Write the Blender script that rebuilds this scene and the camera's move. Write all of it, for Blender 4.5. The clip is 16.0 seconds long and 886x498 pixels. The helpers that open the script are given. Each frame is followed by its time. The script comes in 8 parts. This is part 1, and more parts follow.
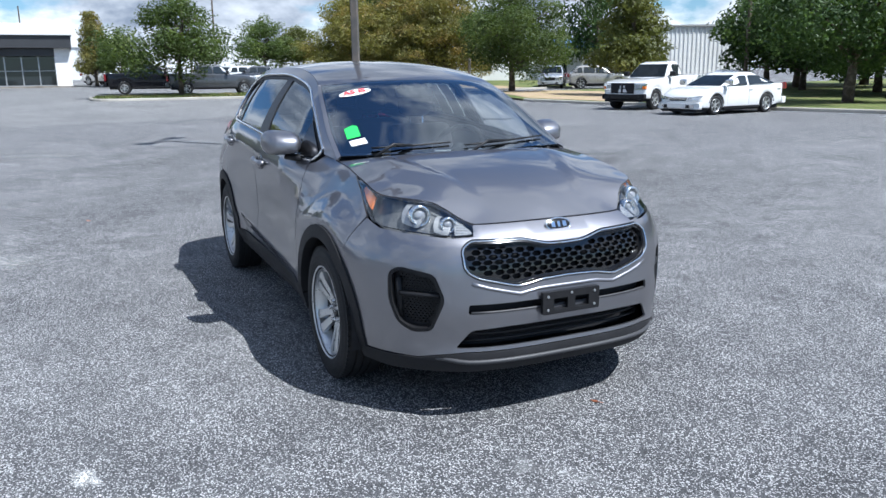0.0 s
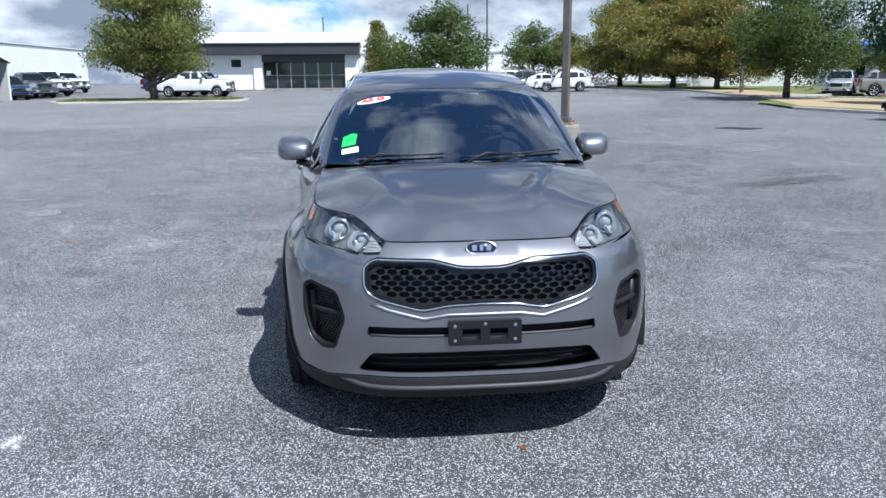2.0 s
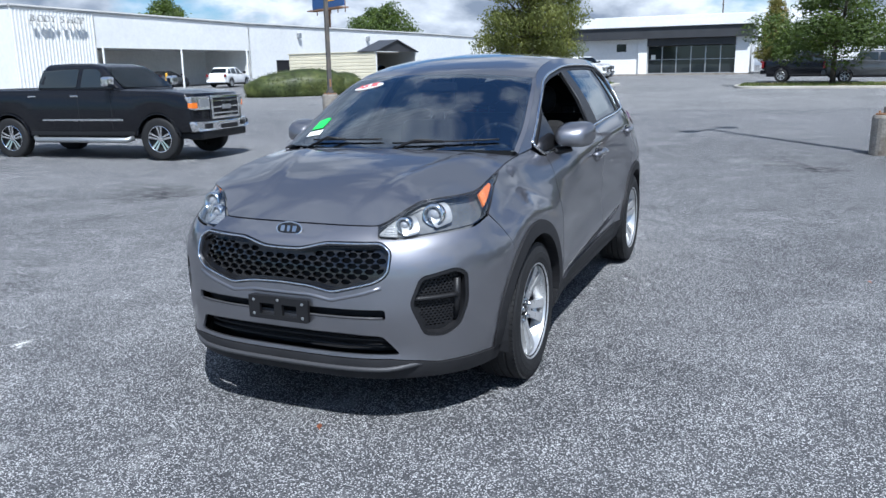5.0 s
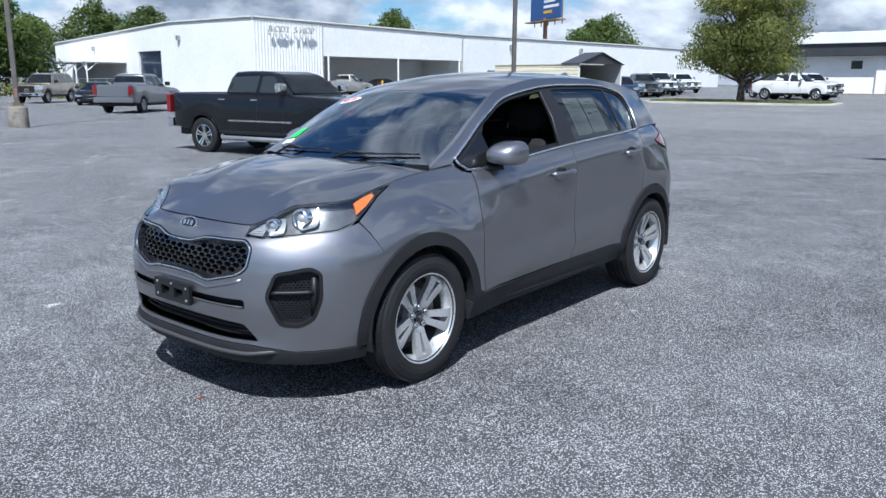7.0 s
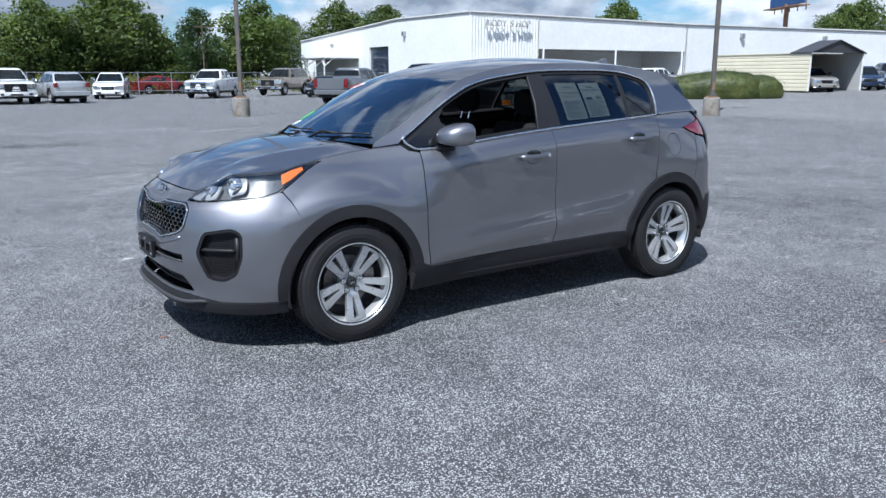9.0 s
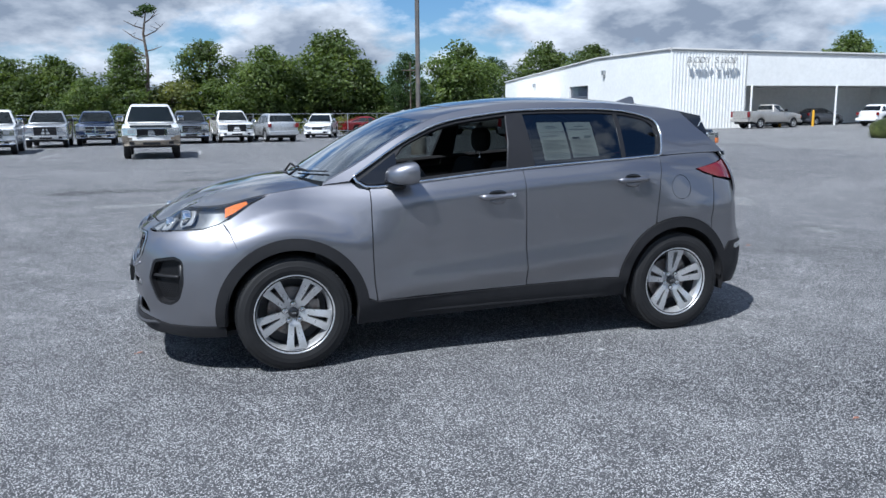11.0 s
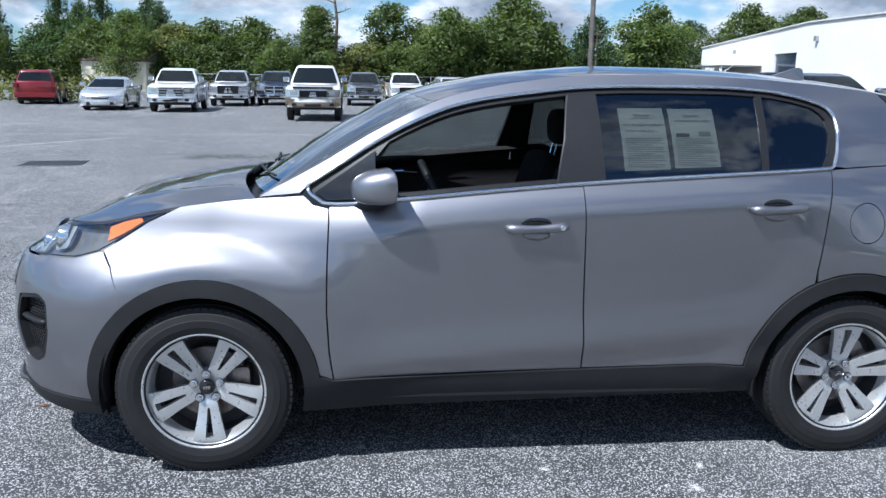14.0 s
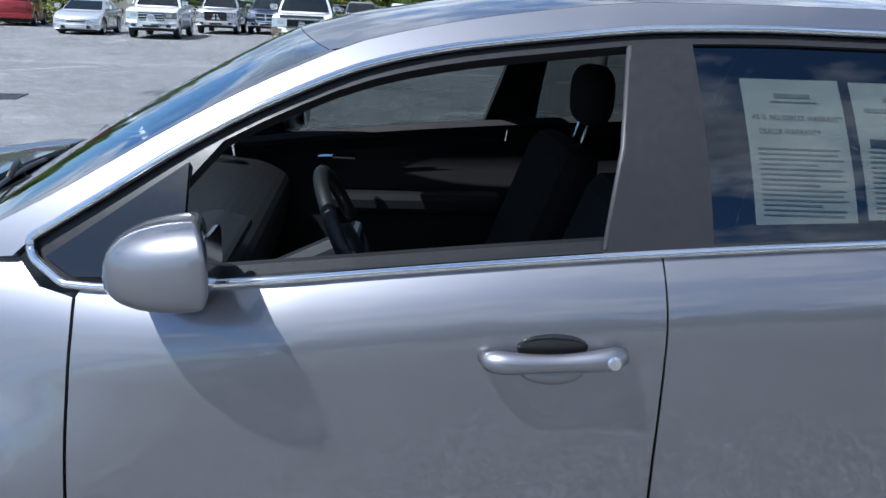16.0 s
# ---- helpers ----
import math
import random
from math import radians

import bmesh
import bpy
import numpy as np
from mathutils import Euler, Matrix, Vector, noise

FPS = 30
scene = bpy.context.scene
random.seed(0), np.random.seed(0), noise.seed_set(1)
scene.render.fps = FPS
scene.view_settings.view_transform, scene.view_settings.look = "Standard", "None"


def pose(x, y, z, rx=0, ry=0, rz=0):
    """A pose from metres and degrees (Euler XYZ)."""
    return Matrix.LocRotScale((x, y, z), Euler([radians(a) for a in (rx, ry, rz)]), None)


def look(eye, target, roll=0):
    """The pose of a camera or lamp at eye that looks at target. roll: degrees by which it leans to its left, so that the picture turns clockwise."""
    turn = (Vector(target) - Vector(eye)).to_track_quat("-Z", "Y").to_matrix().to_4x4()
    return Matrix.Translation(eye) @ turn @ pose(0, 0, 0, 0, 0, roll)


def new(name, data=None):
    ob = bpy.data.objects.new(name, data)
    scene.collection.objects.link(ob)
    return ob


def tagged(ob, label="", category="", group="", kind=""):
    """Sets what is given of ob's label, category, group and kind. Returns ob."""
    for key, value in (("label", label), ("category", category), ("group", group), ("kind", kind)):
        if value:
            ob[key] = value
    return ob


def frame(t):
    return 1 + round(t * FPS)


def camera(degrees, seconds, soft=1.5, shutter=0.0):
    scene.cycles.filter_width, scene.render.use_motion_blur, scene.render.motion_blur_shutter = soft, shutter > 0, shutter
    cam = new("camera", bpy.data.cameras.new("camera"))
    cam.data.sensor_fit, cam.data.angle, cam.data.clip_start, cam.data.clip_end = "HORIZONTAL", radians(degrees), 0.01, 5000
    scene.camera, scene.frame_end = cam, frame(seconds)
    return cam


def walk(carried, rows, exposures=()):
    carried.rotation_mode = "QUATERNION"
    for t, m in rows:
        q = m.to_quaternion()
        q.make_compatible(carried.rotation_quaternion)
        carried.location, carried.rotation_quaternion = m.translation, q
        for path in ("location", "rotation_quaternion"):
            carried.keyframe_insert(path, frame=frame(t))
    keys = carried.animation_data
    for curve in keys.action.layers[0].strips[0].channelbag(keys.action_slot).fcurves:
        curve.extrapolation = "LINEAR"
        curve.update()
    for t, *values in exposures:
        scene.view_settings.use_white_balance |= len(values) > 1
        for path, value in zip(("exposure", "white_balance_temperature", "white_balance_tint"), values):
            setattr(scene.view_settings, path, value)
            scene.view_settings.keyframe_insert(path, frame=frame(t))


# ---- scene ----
cam = camera(59.1, 16.0)
PATH = [
    (0, (5.105, -1.971, 1.545), (3.339, -1.142, 1.106), -0.7),
    (0.5, (5.11, -1.631, 1.529), (3.271, -0.986, 1.08), -1.6),
    (1, (5.235, -1.231, 1.535), (3.35, -0.732, 1.092), -1.9),
    (1.5, (5.37, -0.831, 1.559), (3.446, -0.494, 1.131), -1.4),
    (2, (5.314, -0.452, 1.551), (3.367, -0.273, 1.129), -0.5),
    (2.5, (5.4, -0.03, 1.543), (3.447, -0.011, 1.113), -0.2),
    (3, (5.373, 0.345, 1.543), (3.429, 0.212, 1.092), 0.2),
    (3.5, (5.234, 0.725, 1.566), (3.303, 0.467, 1.113), 0.1),
    (4, (5.182, 1.181, 1.565), (3.286, 0.727, 1.119), -0.0),
    (4.5, (5.02, 1.559, 1.529), (3.174, 0.93, 1.089), -0.7),
    (5, (4.96, 1.96, 1.53), (3.173, 1.18, 1.084), -1.0),
    (5.2, (4.938, 2.143, 1.536), (3.181, 1.299, 1.088), -1.2),
    (7.3, (4.216, 3.633, 1.56), (2.748, 2.341, 1.143), 0.3),
    (7.5, (4.139, 3.775, 1.552), (2.708, 2.443, 1.133), 0.1),
    (8, (3.944, 4.153, 1.551), (2.622, 2.714, 1.128), 0.2),
    (8.5, (3.623, 4.388, 1.528), (2.392, 2.872, 1.096), 0.4),
    (9, (3.356, 4.734, 1.516), (2.258, 3.119, 1.081), -0.0),
    (9.2, (3.236, 4.881, 1.529), (2.202, 3.223, 1.104), -0.4),
    (11.3, (1.727, 5.478, 1.506), (1.152, 3.592, 1.166), 0.2),
    (11.5, (1.572, 5.487, 1.491), (1.043, 3.591, 1.132), 0.8),
    (12, (1.25, 5.423, 1.503), (0.848, 3.507, 1.098), 2.6),
    (12.5, (1.045, 5.088, 1.516), (0.74, 3.157, 1.095), 2.0),
    (13, (0.81, 4.739, 1.514), (0.593, 2.798, 1.085), 1.2),
    (13.5, (0.723, 4.304, 1.536), (0.565, 2.354, 1.121), 1.2),
    (14, (0.679, 3.85, 1.569), (0.493, 1.905, 1.144), 0.8),
    (14.5, (0.557, 3.401, 1.593), (0.367, 1.464, 1.133), 1.6),
    (15, (0.533, 2.93, 1.574), (0.326, 1.003, 1.078), 1.4),
    (15.5, (0.415, 2.484, 1.544), (0.193, 0.57, 1.010), 1.8),
    (16, (0.341, 2.081, 1.555), (0.153, 0.177, 0.975), 2.6),
]
walk(cam, [(t, look(eye, target, roll)) for t, eye, target, roll in PATH], [(0.0, 0.70, 5750, 8), (1.5, 0.66, 5700, 8), (3.5, 0.53, 5650, 8), (7.0, 0.50, 5650, 8), (9.2, 0.51, 5650, 8), (11.5, 0.41, 5700, 8), (12.2, 0.47, 5650, 8), (13.0, 0.56, 5650, 8), (15.0, 0.76, 5650, 8), (16.0, 0.84, 5650, 8)])

# ---- sky, sun ----
SUN_AZ, SUN_EL = 33.0, 57.0          # degrees from +x towards +y, and above the horizon
world = bpy.data.worlds.new("sky")
scene.world = world
world.use_nodes = True
wn, wl = world.node_tree.nodes, world.node_tree.links
wn.clear()


def wnode(kind, **values):
    n = wn.new(kind)
    for key, value in values.items():
        n.inputs[key].default_value = value
    return n


sky = wn.new("ShaderNodeTexSky")
sky.sky_type, sky.sun_disc = "NISHITA", False
sky.sun_elevation, sky.sun_rotation = radians(SUN_EL), radians(90 - SUN_AZ)
sky.air_density, sky.dust_density, sky.ozone_density = 1.0, 0.6, 1.5
coord = wn.new("ShaderNodeTexCoord")
split = wn.new("ShaderNodeSeparateXYZ")
wl.new(coord.outputs["Generated"], split.inputs[0])


def wmath(op, a, b=0.0):
    n = wn.new("ShaderNodeMath")
    n.operation = op
    for i, v in enumerate((a, b)):
        if isinstance(v, float):
            n.inputs[i].default_value = v
        else:
            wl.new(v, n.inputs[i])
    return n.outputs[0]


# heaped clouds: taller detail towards the horizon, bright heads over grey feet, more of them to the west
def cloud_at(dz):
    """The clouds' thickness, looked up a little above the way we look."""
    way = wn.new("ShaderNodeCombineXYZ")
    flat = wmath("ADD", wmath("MULTIPLY", wmath("MAXIMUM", split.outputs["Z"], 0.0), 0.9), 0.55)
    wl.new(wmath("DIVIDE", split.outputs["X"], flat), way.inputs[0])
    wl.new(wmath("DIVIDE", split.outputs["Y"], flat), way.inputs[1])
    high = wmath("ADD", wmath("MULTIPLY", wmath("MAXIMUM", split.outputs["Z"], 0.0), 2.6), 1.0)
    wl.new(wmath("DIVIDE", wmath("MULTIPLY", wmath("ADD", split.outputs["Z"], dz), 3.4), high), way.inputs[2])
    n = wnode("ShaderNodeTexNoise", Scale=2.6, Detail=9.0, Roughness=0.56, Distortion=0.1)
    wl.new(way.outputs[0], n.inputs["Vector"])
    return n.outputs["Fac"]


thick = cloud_at(0.0)
above = cloud_at(0.028)
lean = wmath("MULTIPLY", wmath("MULTIPLY", split.outputs["X"], -0.085), wmath("MAXIMUM", wmath("SUBTRACT", 1.0, wmath("MULTIPLY", split.outputs["Z"], 2.4)), 0.0))
cover = wn.new("ShaderNodeValToRGB")
cover.color_ramp.elements[0].position, cover.color_ramp.elements[1].position = 0.435, 0.525
opening = wmath("MULTIPLY", wmath("MAXIMUM", wmath("SUBTRACT", split.outputs["Z"], 0.25), 0.0), -0.05)
wl.new(wmath("ADD", wmath("ADD", thick, lean), opening), cover.inputs[0])
lit = wmath("MULTIPLY", wmath("SUBTRACT", thick, above), 3.2)
deep = wmath("MULTIPLY", wmath("SUBTRACT", thick, 0.5), -2.3)
tone = wn.new("ShaderNodeValToRGB")
tone.color_ramp.elements[0].position, tone.color_ramp.elements[0].color = 0.26, (0.25, 0.285, 0.345, 1)
tone.color_ramp.elements[1].position, tone.color_ramp.elements[1].color = 0.78, (0.86, 0.87, 0.89, 1)
wl.new(wmath("ADD", wmath("ADD", lit, deep), 0.50), tone.inputs[0])
clear = wn.new("ShaderNodeVectorMath")
clear.operation = "MULTIPLY"
clear.inputs[1].default_value = (0.058, 0.075, 0.091)
wl.new(sky.outputs[0], clear.inputs[0])
mixer = wn.new("ShaderNodeMix")
mixer.data_type = "RGBA"
wl.new(cover.outputs[0], mixer.inputs[0])
wl.new(clear.outputs[0], mixer.inputs[6])
wl.new(tone.outputs[0], mixer.inputs[7])
back = wn.new("ShaderNodeBackground")
back.inputs["Strength"].default_value = 0.88
wl.new(mixer.outputs[2], back.inputs["Color"])
wl.new(back.outputs[0], wn.new("ShaderNodeOutputWorld").inputs["Surface"])

sun = new("sun", bpy.data.lights.new("sun", "SUN"))
sun.data.energy, sun.data.angle, sun.data.color = 4.8, radians(0.53), (1.0, 0.955, 0.89)
sun_way = Vector((math.cos(radians(SUN_EL)) * math.cos(radians(SUN_AZ)), math.cos(radians(SUN_EL)) * math.sin(radians(SUN_AZ)), math.sin(radians(SUN_EL))))
sun.matrix_world = look(sun_way * 60, (0, 0, 0))


# ---- materials ----
def mat(name, base, rough=0.5, metal=0.0, vary=0.12, scale=3.0, fine=60.0, bump=0.0, coat=0.0, spec=0.5, second=None, second_at=(0.5, 0.65), transmission=0.0, alpha=1.0, ior=1.45, rand=0.0, stretch=(1, 1, 1)):
    """A procedural surface: a base colour that varies at two scales, a second colour in patches, fine relief."""
    m = bpy.data.materials.new(name)
    m.use_nodes = True
    nt = m.node_tree
    b = nt.nodes["Principled BSDF"]
    for key, value in (("Roughness", rough), ("Metallic", metal), ("Coat Weight", coat), ("Coat Roughness", 0.03), ("Specular IOR Level", spec), ("Transmission Weight", transmission), ("Alpha", alpha), ("IOR", ior)):
        b.inputs[key].default_value = value
    tc = nt.nodes.new("ShaderNodeTexCoord")
    mp = nt.nodes.new("ShaderNodeMapping")
    mp.inputs["Scale"].default_value = stretch
    nt.links.new(tc.outputs["Object"], mp.inputs["Vector"])

    def noise_at(size, detail):
        n = nt.nodes.new("ShaderNodeTexNoise")
        n.inputs["Scale"].default_value, n.inputs["Detail"].default_value, n.inputs["Roughness"].default_value = size, detail, 0.6
        nt.links.new(mp.outputs[0], n.inputs["Vector"])
        return n

    def mixed(kind, fac, a, c):
        n = nt.nodes.new("ShaderNodeMix")
        n.data_type, n.blend_type = "RGBA", kind
        for i, v in ((0, fac), (6, a), (7, c)):
            if isinstance(v, (float, int)):
                n.inputs[i].default_value = v
            elif isinstance(v, tuple):
                n.inputs[i].default_value = (*v[:3], 1)
            else:
                nt.links.new(v, n.inputs[i])
        return n.outputs[2]

    def ramp(src, lo, hi, a=0.0, c=1.0):
        n = nt.nodes.new("ShaderNodeMapRange")
        n.inputs[1].default_value, n.inputs[2].default_value, n.inputs[3].default_value, n.inputs[4].default_value = lo, hi, a, c
        nt.links.new(src, n.inputs[0])
        return n.outputs[0]

    big, small = noise_at(scale, 5), noise_at(fine, 4)
    col = tuple(base)
    if second:
        col = mixed("MIX", ramp(big.outputs["Fac"], *second_at), col, tuple(second))
    if vary:
        lo = tuple(max(0, 1 - vary * 1.4) for _ in range(3))
        hi = tuple(1 + vary for _ in range(3))
        col = mixed("MULTIPLY", 1.0, col, mixed("MIX", ramp(big.outputs["Fac"], 0.3, 0.7), lo, hi))
        col = mixed("MULTIPLY", 1.0, col, mixed("MIX", ramp(small.outputs["Fac"], 0.3, 0.7), lo, hi))
    if rand:
        oi = nt.nodes.new("ShaderNodeObjectInfo")
        col = mixed("MULTIPLY", 1.0, col, mixed("MIX", oi.outputs["Random"], (1 - rand,) * 3, (1 + rand,) * 3))
    if isinstance(col, tuple):
        b.inputs["Base Color"].default_value = (*col[:3], 1)
    else:
        nt.links.new(col, b.inputs["Base Color"])
    if rough > 0.05 and vary:
        nt.links.new(ramp(small.outputs["Fac"], 0.25, 0.75, max(0.02, rough * 0.85), min(1, rough * 1.15)), b.inputs["Roughness"])
    if bump:
        bn = nt.nodes.new("ShaderNodeBump")
        bn.inputs["Distance"].default_value = bump
        bn.inputs["Strength"].default_value = 0.8
        nt.links.new(small.outputs["Fac"], bn.inputs["Height"])
        nt.links.new(bn.outputs[0], b.inputs["Normal"])
    m["tools"] = 0
    return m


def asphalt(name, dark, light, stone, chip, sealed=None):
    """Worn asphalt: pale chips in a dark binder, larger stains and scuffs."""
    m = bpy.data.materials.new(name)
    m.use_nodes = True
    nt = m.node_tree
    b = nt.nodes["Principled BSDF"]
    tc = nt.nodes.new("ShaderNodeTexCoord")

    def tex(kind, size, **more):
        n = nt.nodes.new(kind)
        n.inputs["Scale"].default_value = size
        for key, value in more.items():
            n.inputs[key].default_value = value
        nt.links.new(tc.outputs["Object"], n.inputs["Vector"])
        return n

    def ramp(src, lo, hi, a=0.0, c=1.0):
        n = nt.nodes.new("ShaderNodeMapRange")
        n.inputs[1].default_value, n.inputs[2].default_value, n.inputs[3].default_value, n.inputs[4].default_value = lo, hi, a, c
        nt.links.new(src, n.inputs[0])
        return n.outputs[0]

    def mixed(kind, fac, a, c):
        n = nt.nodes.new("ShaderNodeMix")
        n.data_type, n.blend_type = "RGBA", kind
        for i, v in ((0, fac), (6, a), (7, c)):
            if isinstance(v, (float, int)):
                n.inputs[i].default_value = v
            elif isinstance(v, tuple):
                n.inputs[i].default_value = (*v, 1)
            else:
                nt.links.new(v, n.inputs[i])
        return n.outputs[2]

    def times(a, c):
        n = nt.nodes.new("ShaderNodeMath")
        n.operation = "MULTIPLY"
        for i, v in enumerate((a, c)):
            if isinstance(v, (float, int)):
                n.inputs[i].default_value = v
            else:
                nt.links.new(v, n.inputs[i])
        return n.outputs[0]

    grit = tex("ShaderNodeTexNoise", stone, Detail=2.0, Roughness=0.8)
    cell = tex("ShaderNodeTexVoronoi", stone * 1.15)
    pick = tex("ShaderNodeTexVoronoi", stone * 1.15)
    wide = tex("ShaderNodeTexNoise", 0.28, Detail=6.0, Roughness=0.65, Distortion=0.6)
    mid = tex("ShaderNodeTexNoise", 2.3, Detail=5.0, Roughness=0.7)
    col = mixed("MIX", ramp(wide.outputs["Fac"], 0.38, 0.64), dark, light)
    col = mixed("MULTIPLY", 1.0, col, mixed("MIX", ramp(mid.outputs["Fac"], 0.3, 0.7), (0.8, 0.8, 0.81), (1.17, 1.17, 1.16)))
    blot = tex("ShaderNodeTexNoise", 7.5, Detail=4.0, Roughness=0.65, Distortion=0.5)
    col = mixed("MULTIPLY", 1.0, col, mixed("MIX", ramp(blot.outputs["Fac"], 0.34, 0.66), (0.80, 0.80, 0.81), (1.20, 1.20, 1.19)))
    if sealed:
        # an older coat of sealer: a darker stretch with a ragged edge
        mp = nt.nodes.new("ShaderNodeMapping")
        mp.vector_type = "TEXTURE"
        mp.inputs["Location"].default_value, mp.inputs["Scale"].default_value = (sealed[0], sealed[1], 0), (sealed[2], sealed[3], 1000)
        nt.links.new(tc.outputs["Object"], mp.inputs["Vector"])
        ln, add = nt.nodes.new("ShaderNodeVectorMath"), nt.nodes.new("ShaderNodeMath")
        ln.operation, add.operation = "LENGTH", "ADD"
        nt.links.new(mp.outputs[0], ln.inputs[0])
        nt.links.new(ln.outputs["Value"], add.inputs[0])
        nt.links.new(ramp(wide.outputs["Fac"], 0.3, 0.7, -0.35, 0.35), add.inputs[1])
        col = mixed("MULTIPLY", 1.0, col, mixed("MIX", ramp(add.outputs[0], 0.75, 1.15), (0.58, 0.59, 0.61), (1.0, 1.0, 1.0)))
    sep = nt.nodes.new("ShaderNodeSeparateXYZ")
    nt.links.new(pick.outputs["Color"], sep.inputs[0])
    chosen = times(ramp(sep.outputs[0], 0.58, 0.70), ramp(cell.outputs["Distance"], 0.62, 0.42))
    chips = times(chosen, ramp(mid.outputs["Fac"], 0.25, 0.62, 0.5, 1.0))
    col = mixed("MULTIPLY", 1.0, col, mixed("MIX", ramp(grit.outputs["Fac"], 0.38, 0.56), (0.13, 0.13, 0.15), (1.24, 1.24, 1.24)))
    col = mixed("MIX", chips, col, chip)
    scuff = tex("ShaderNodeTexNoise", 0.9, Detail=7.0, Roughness=0.72, Distortion=1.2)
    col = mixed("MIX", times(ramp(scuff.outputs["Fac"], 0.59, 0.72), 0.46), col, (0.30, 0.30, 0.30))
    nt.links.new(col, b.inputs["Base Color"])
    b.inputs["Roughness"].default_value = 0.86
    b.inputs["Specular IOR Level"].default_value = 0.35
    bn = nt.nodes.new("ShaderNodeBump")
    bn.inputs["Distance"].default_value, bn.inputs["Strength"].default_value = 0.004, 0.55
    nt.links.new(grit.outputs["Fac"], bn.inputs["Height"])
    nt.links.new(bn.outputs[0], b.inputs["Normal"])
    return m


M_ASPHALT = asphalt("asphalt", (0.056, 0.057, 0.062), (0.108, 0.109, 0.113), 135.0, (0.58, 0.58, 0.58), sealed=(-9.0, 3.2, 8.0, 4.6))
M_LANE = asphalt("lane_asphalt", (0.14, 0.14, 0.141), (0.20, 0.199, 0.196), 70.0, (0.36, 0.36, 0.36))
M_CONCRETE = mat("concrete", (0.34, 0.31, 0.27), 0.9, vary=0.24, scale=2.6, fine=40, bump=0.004, second=(0.15, 0.125, 0.10), second_at=(0.45, 0.62))
M_CURB = mat("kerb_concrete", (0.46, 0.43, 0.38), 0.9, vary=0.16, scale=0.8, fine=30, bump=0.003)
M_POLE = mat("pole_metal", (0.125, 0.115, 0.105), 0.6, 0.2, vary=0.14, scale=1.2, second=(0.18, 0.145, 0.115))
M_RUST = mat("rusted_metal", (0.32, 0.17, 0.09), 0.85, 0.0, vary=0.25, scale=6, second=(0.22, 0.20, 0.18))
M_WHITE = mat("white_paint", (0.80, 0.80, 0.79), 0.55, vary=0.04, scale=0.3, fine=5)
M_WALL = mat("white_metal_wall", (0.82, 0.82, 0.80), 0.45, vary=0.04, scale=0.25, fine=3)
M_DARKFASCIA = mat("dark_fascia", (0.045, 0.046, 0.05), 0.4, vary=0.1, scale=1)
M_GREYROOF = mat("grey_roof", (0.42, 0.42, 0.41), 0.6, vary=0.08, scale=0.4)
M_TAN = mat("tan_siding", (0.72, 0.66, 0.50), 0.5, vary=0.05, scale=0.6)
M_BLUE = mat("blue_roof_metal", (0.06, 0.17, 0.42), 0.4, vary=0.08)
M_DARK = mat("dark_interior", (0.012, 0.012, 0.014), 0.7, vary=0.1)
M_STEEL = mat("galvanised_steel", (0.45, 0.46, 0.47), 0.4, 0.8, vary=0.08, scale=3)
M_GRASS = mat("grass_soil", (0.120, 0.155, 0.040), 0.95, vary=0.3, scale=0.7, fine=35, bump=0.02, second=(0.20, 0.16, 0.075), second_at=(0.5, 0.7))
M_DIRT = mat("straw_dirt", (0.42, 0.31, 0.20), 0.95, vary=0.2, scale=0.5, fine=25, bump=0.01, second=(0.30, 0.24, 0.12))
def leaf(name, base, second, scale=0.5):
    """Thin leaves: they scatter light back and let some through, and vary from spray to spray."""
    m = mat(name, base, 0.5, vary=0.28, scale=scale, fine=2.2, rand=0.14, second=second)
    nt = m.node_tree
    b, out = nt.nodes["Principled BSDF"], nt.nodes["Material Output"]
    tr, mx, hue = (nt.nodes.new(k) for k in ("ShaderNodeBsdfTranslucent", "ShaderNodeMixShader", "ShaderNodeMix"))
    hue.data_type, hue.blend_type = "RGBA", "MULTIPLY"
    hue.inputs[0].default_value, hue.inputs[7].default_value = 1.0, (1.6, 1.6, 0.85, 1)
    nt.links.new(b.inputs["Base Color"].links[0].from_socket, hue.inputs[6])
    nt.links.new(hue.outputs[2], tr.inputs["Color"])
    mx.inputs[0].default_value = 0.40
    nt.links.new(b.outputs[0], mx.inputs[1])
    nt.links.new(tr.outputs[0], mx.inputs[2])
    nt.links.new(mx.outputs[0], out.inputs["Surface"])
    return m


M_LEAF = leaf("green_leaf", (0.085, 0.128, 0.030), (0.135, 0.175, 0.042))
M_LEAF_D = leaf("dark_leaf", (0.048, 0.088, 0.025), (0.080, 0.125, 0.034))
M_LEAF_Y = leaf("yellowing_leaf", (0.195, 0.190, 0.048), (0.245, 0.180, 0.055))
M_LEAF_O = leaf("olive_leaf", (0.140, 0.160, 0.042), (0.190, 0.195, 0.052))
M_HEDGE = leaf("hedge_leaf", (0.090, 0.115, 0.036), (0.125, 0.140, 0.042), 0.8)
M_BARK = mat("bark", (0.11, 0.085, 0.065), 0.9, vary=0.25, scale=4, fine=40, bump=0.01, second=(0.19, 0.16, 0.13))
M_YELLOW = mat("yellow_paint", (0.75, 0.40, 0.03), 0.5, vary=0.1)
M_LINE = mat("worn_line_paint", (0.33, 0.33, 0.325), 0.8, vary=0.25, scale=3, fine=25)
M_BLACKPLASTIC = mat("black_plastic", (0.014, 0.014, 0.0155), 0.45, spec=0.35, vary=0.12, scale=8, fine=150, bump=0.0004)
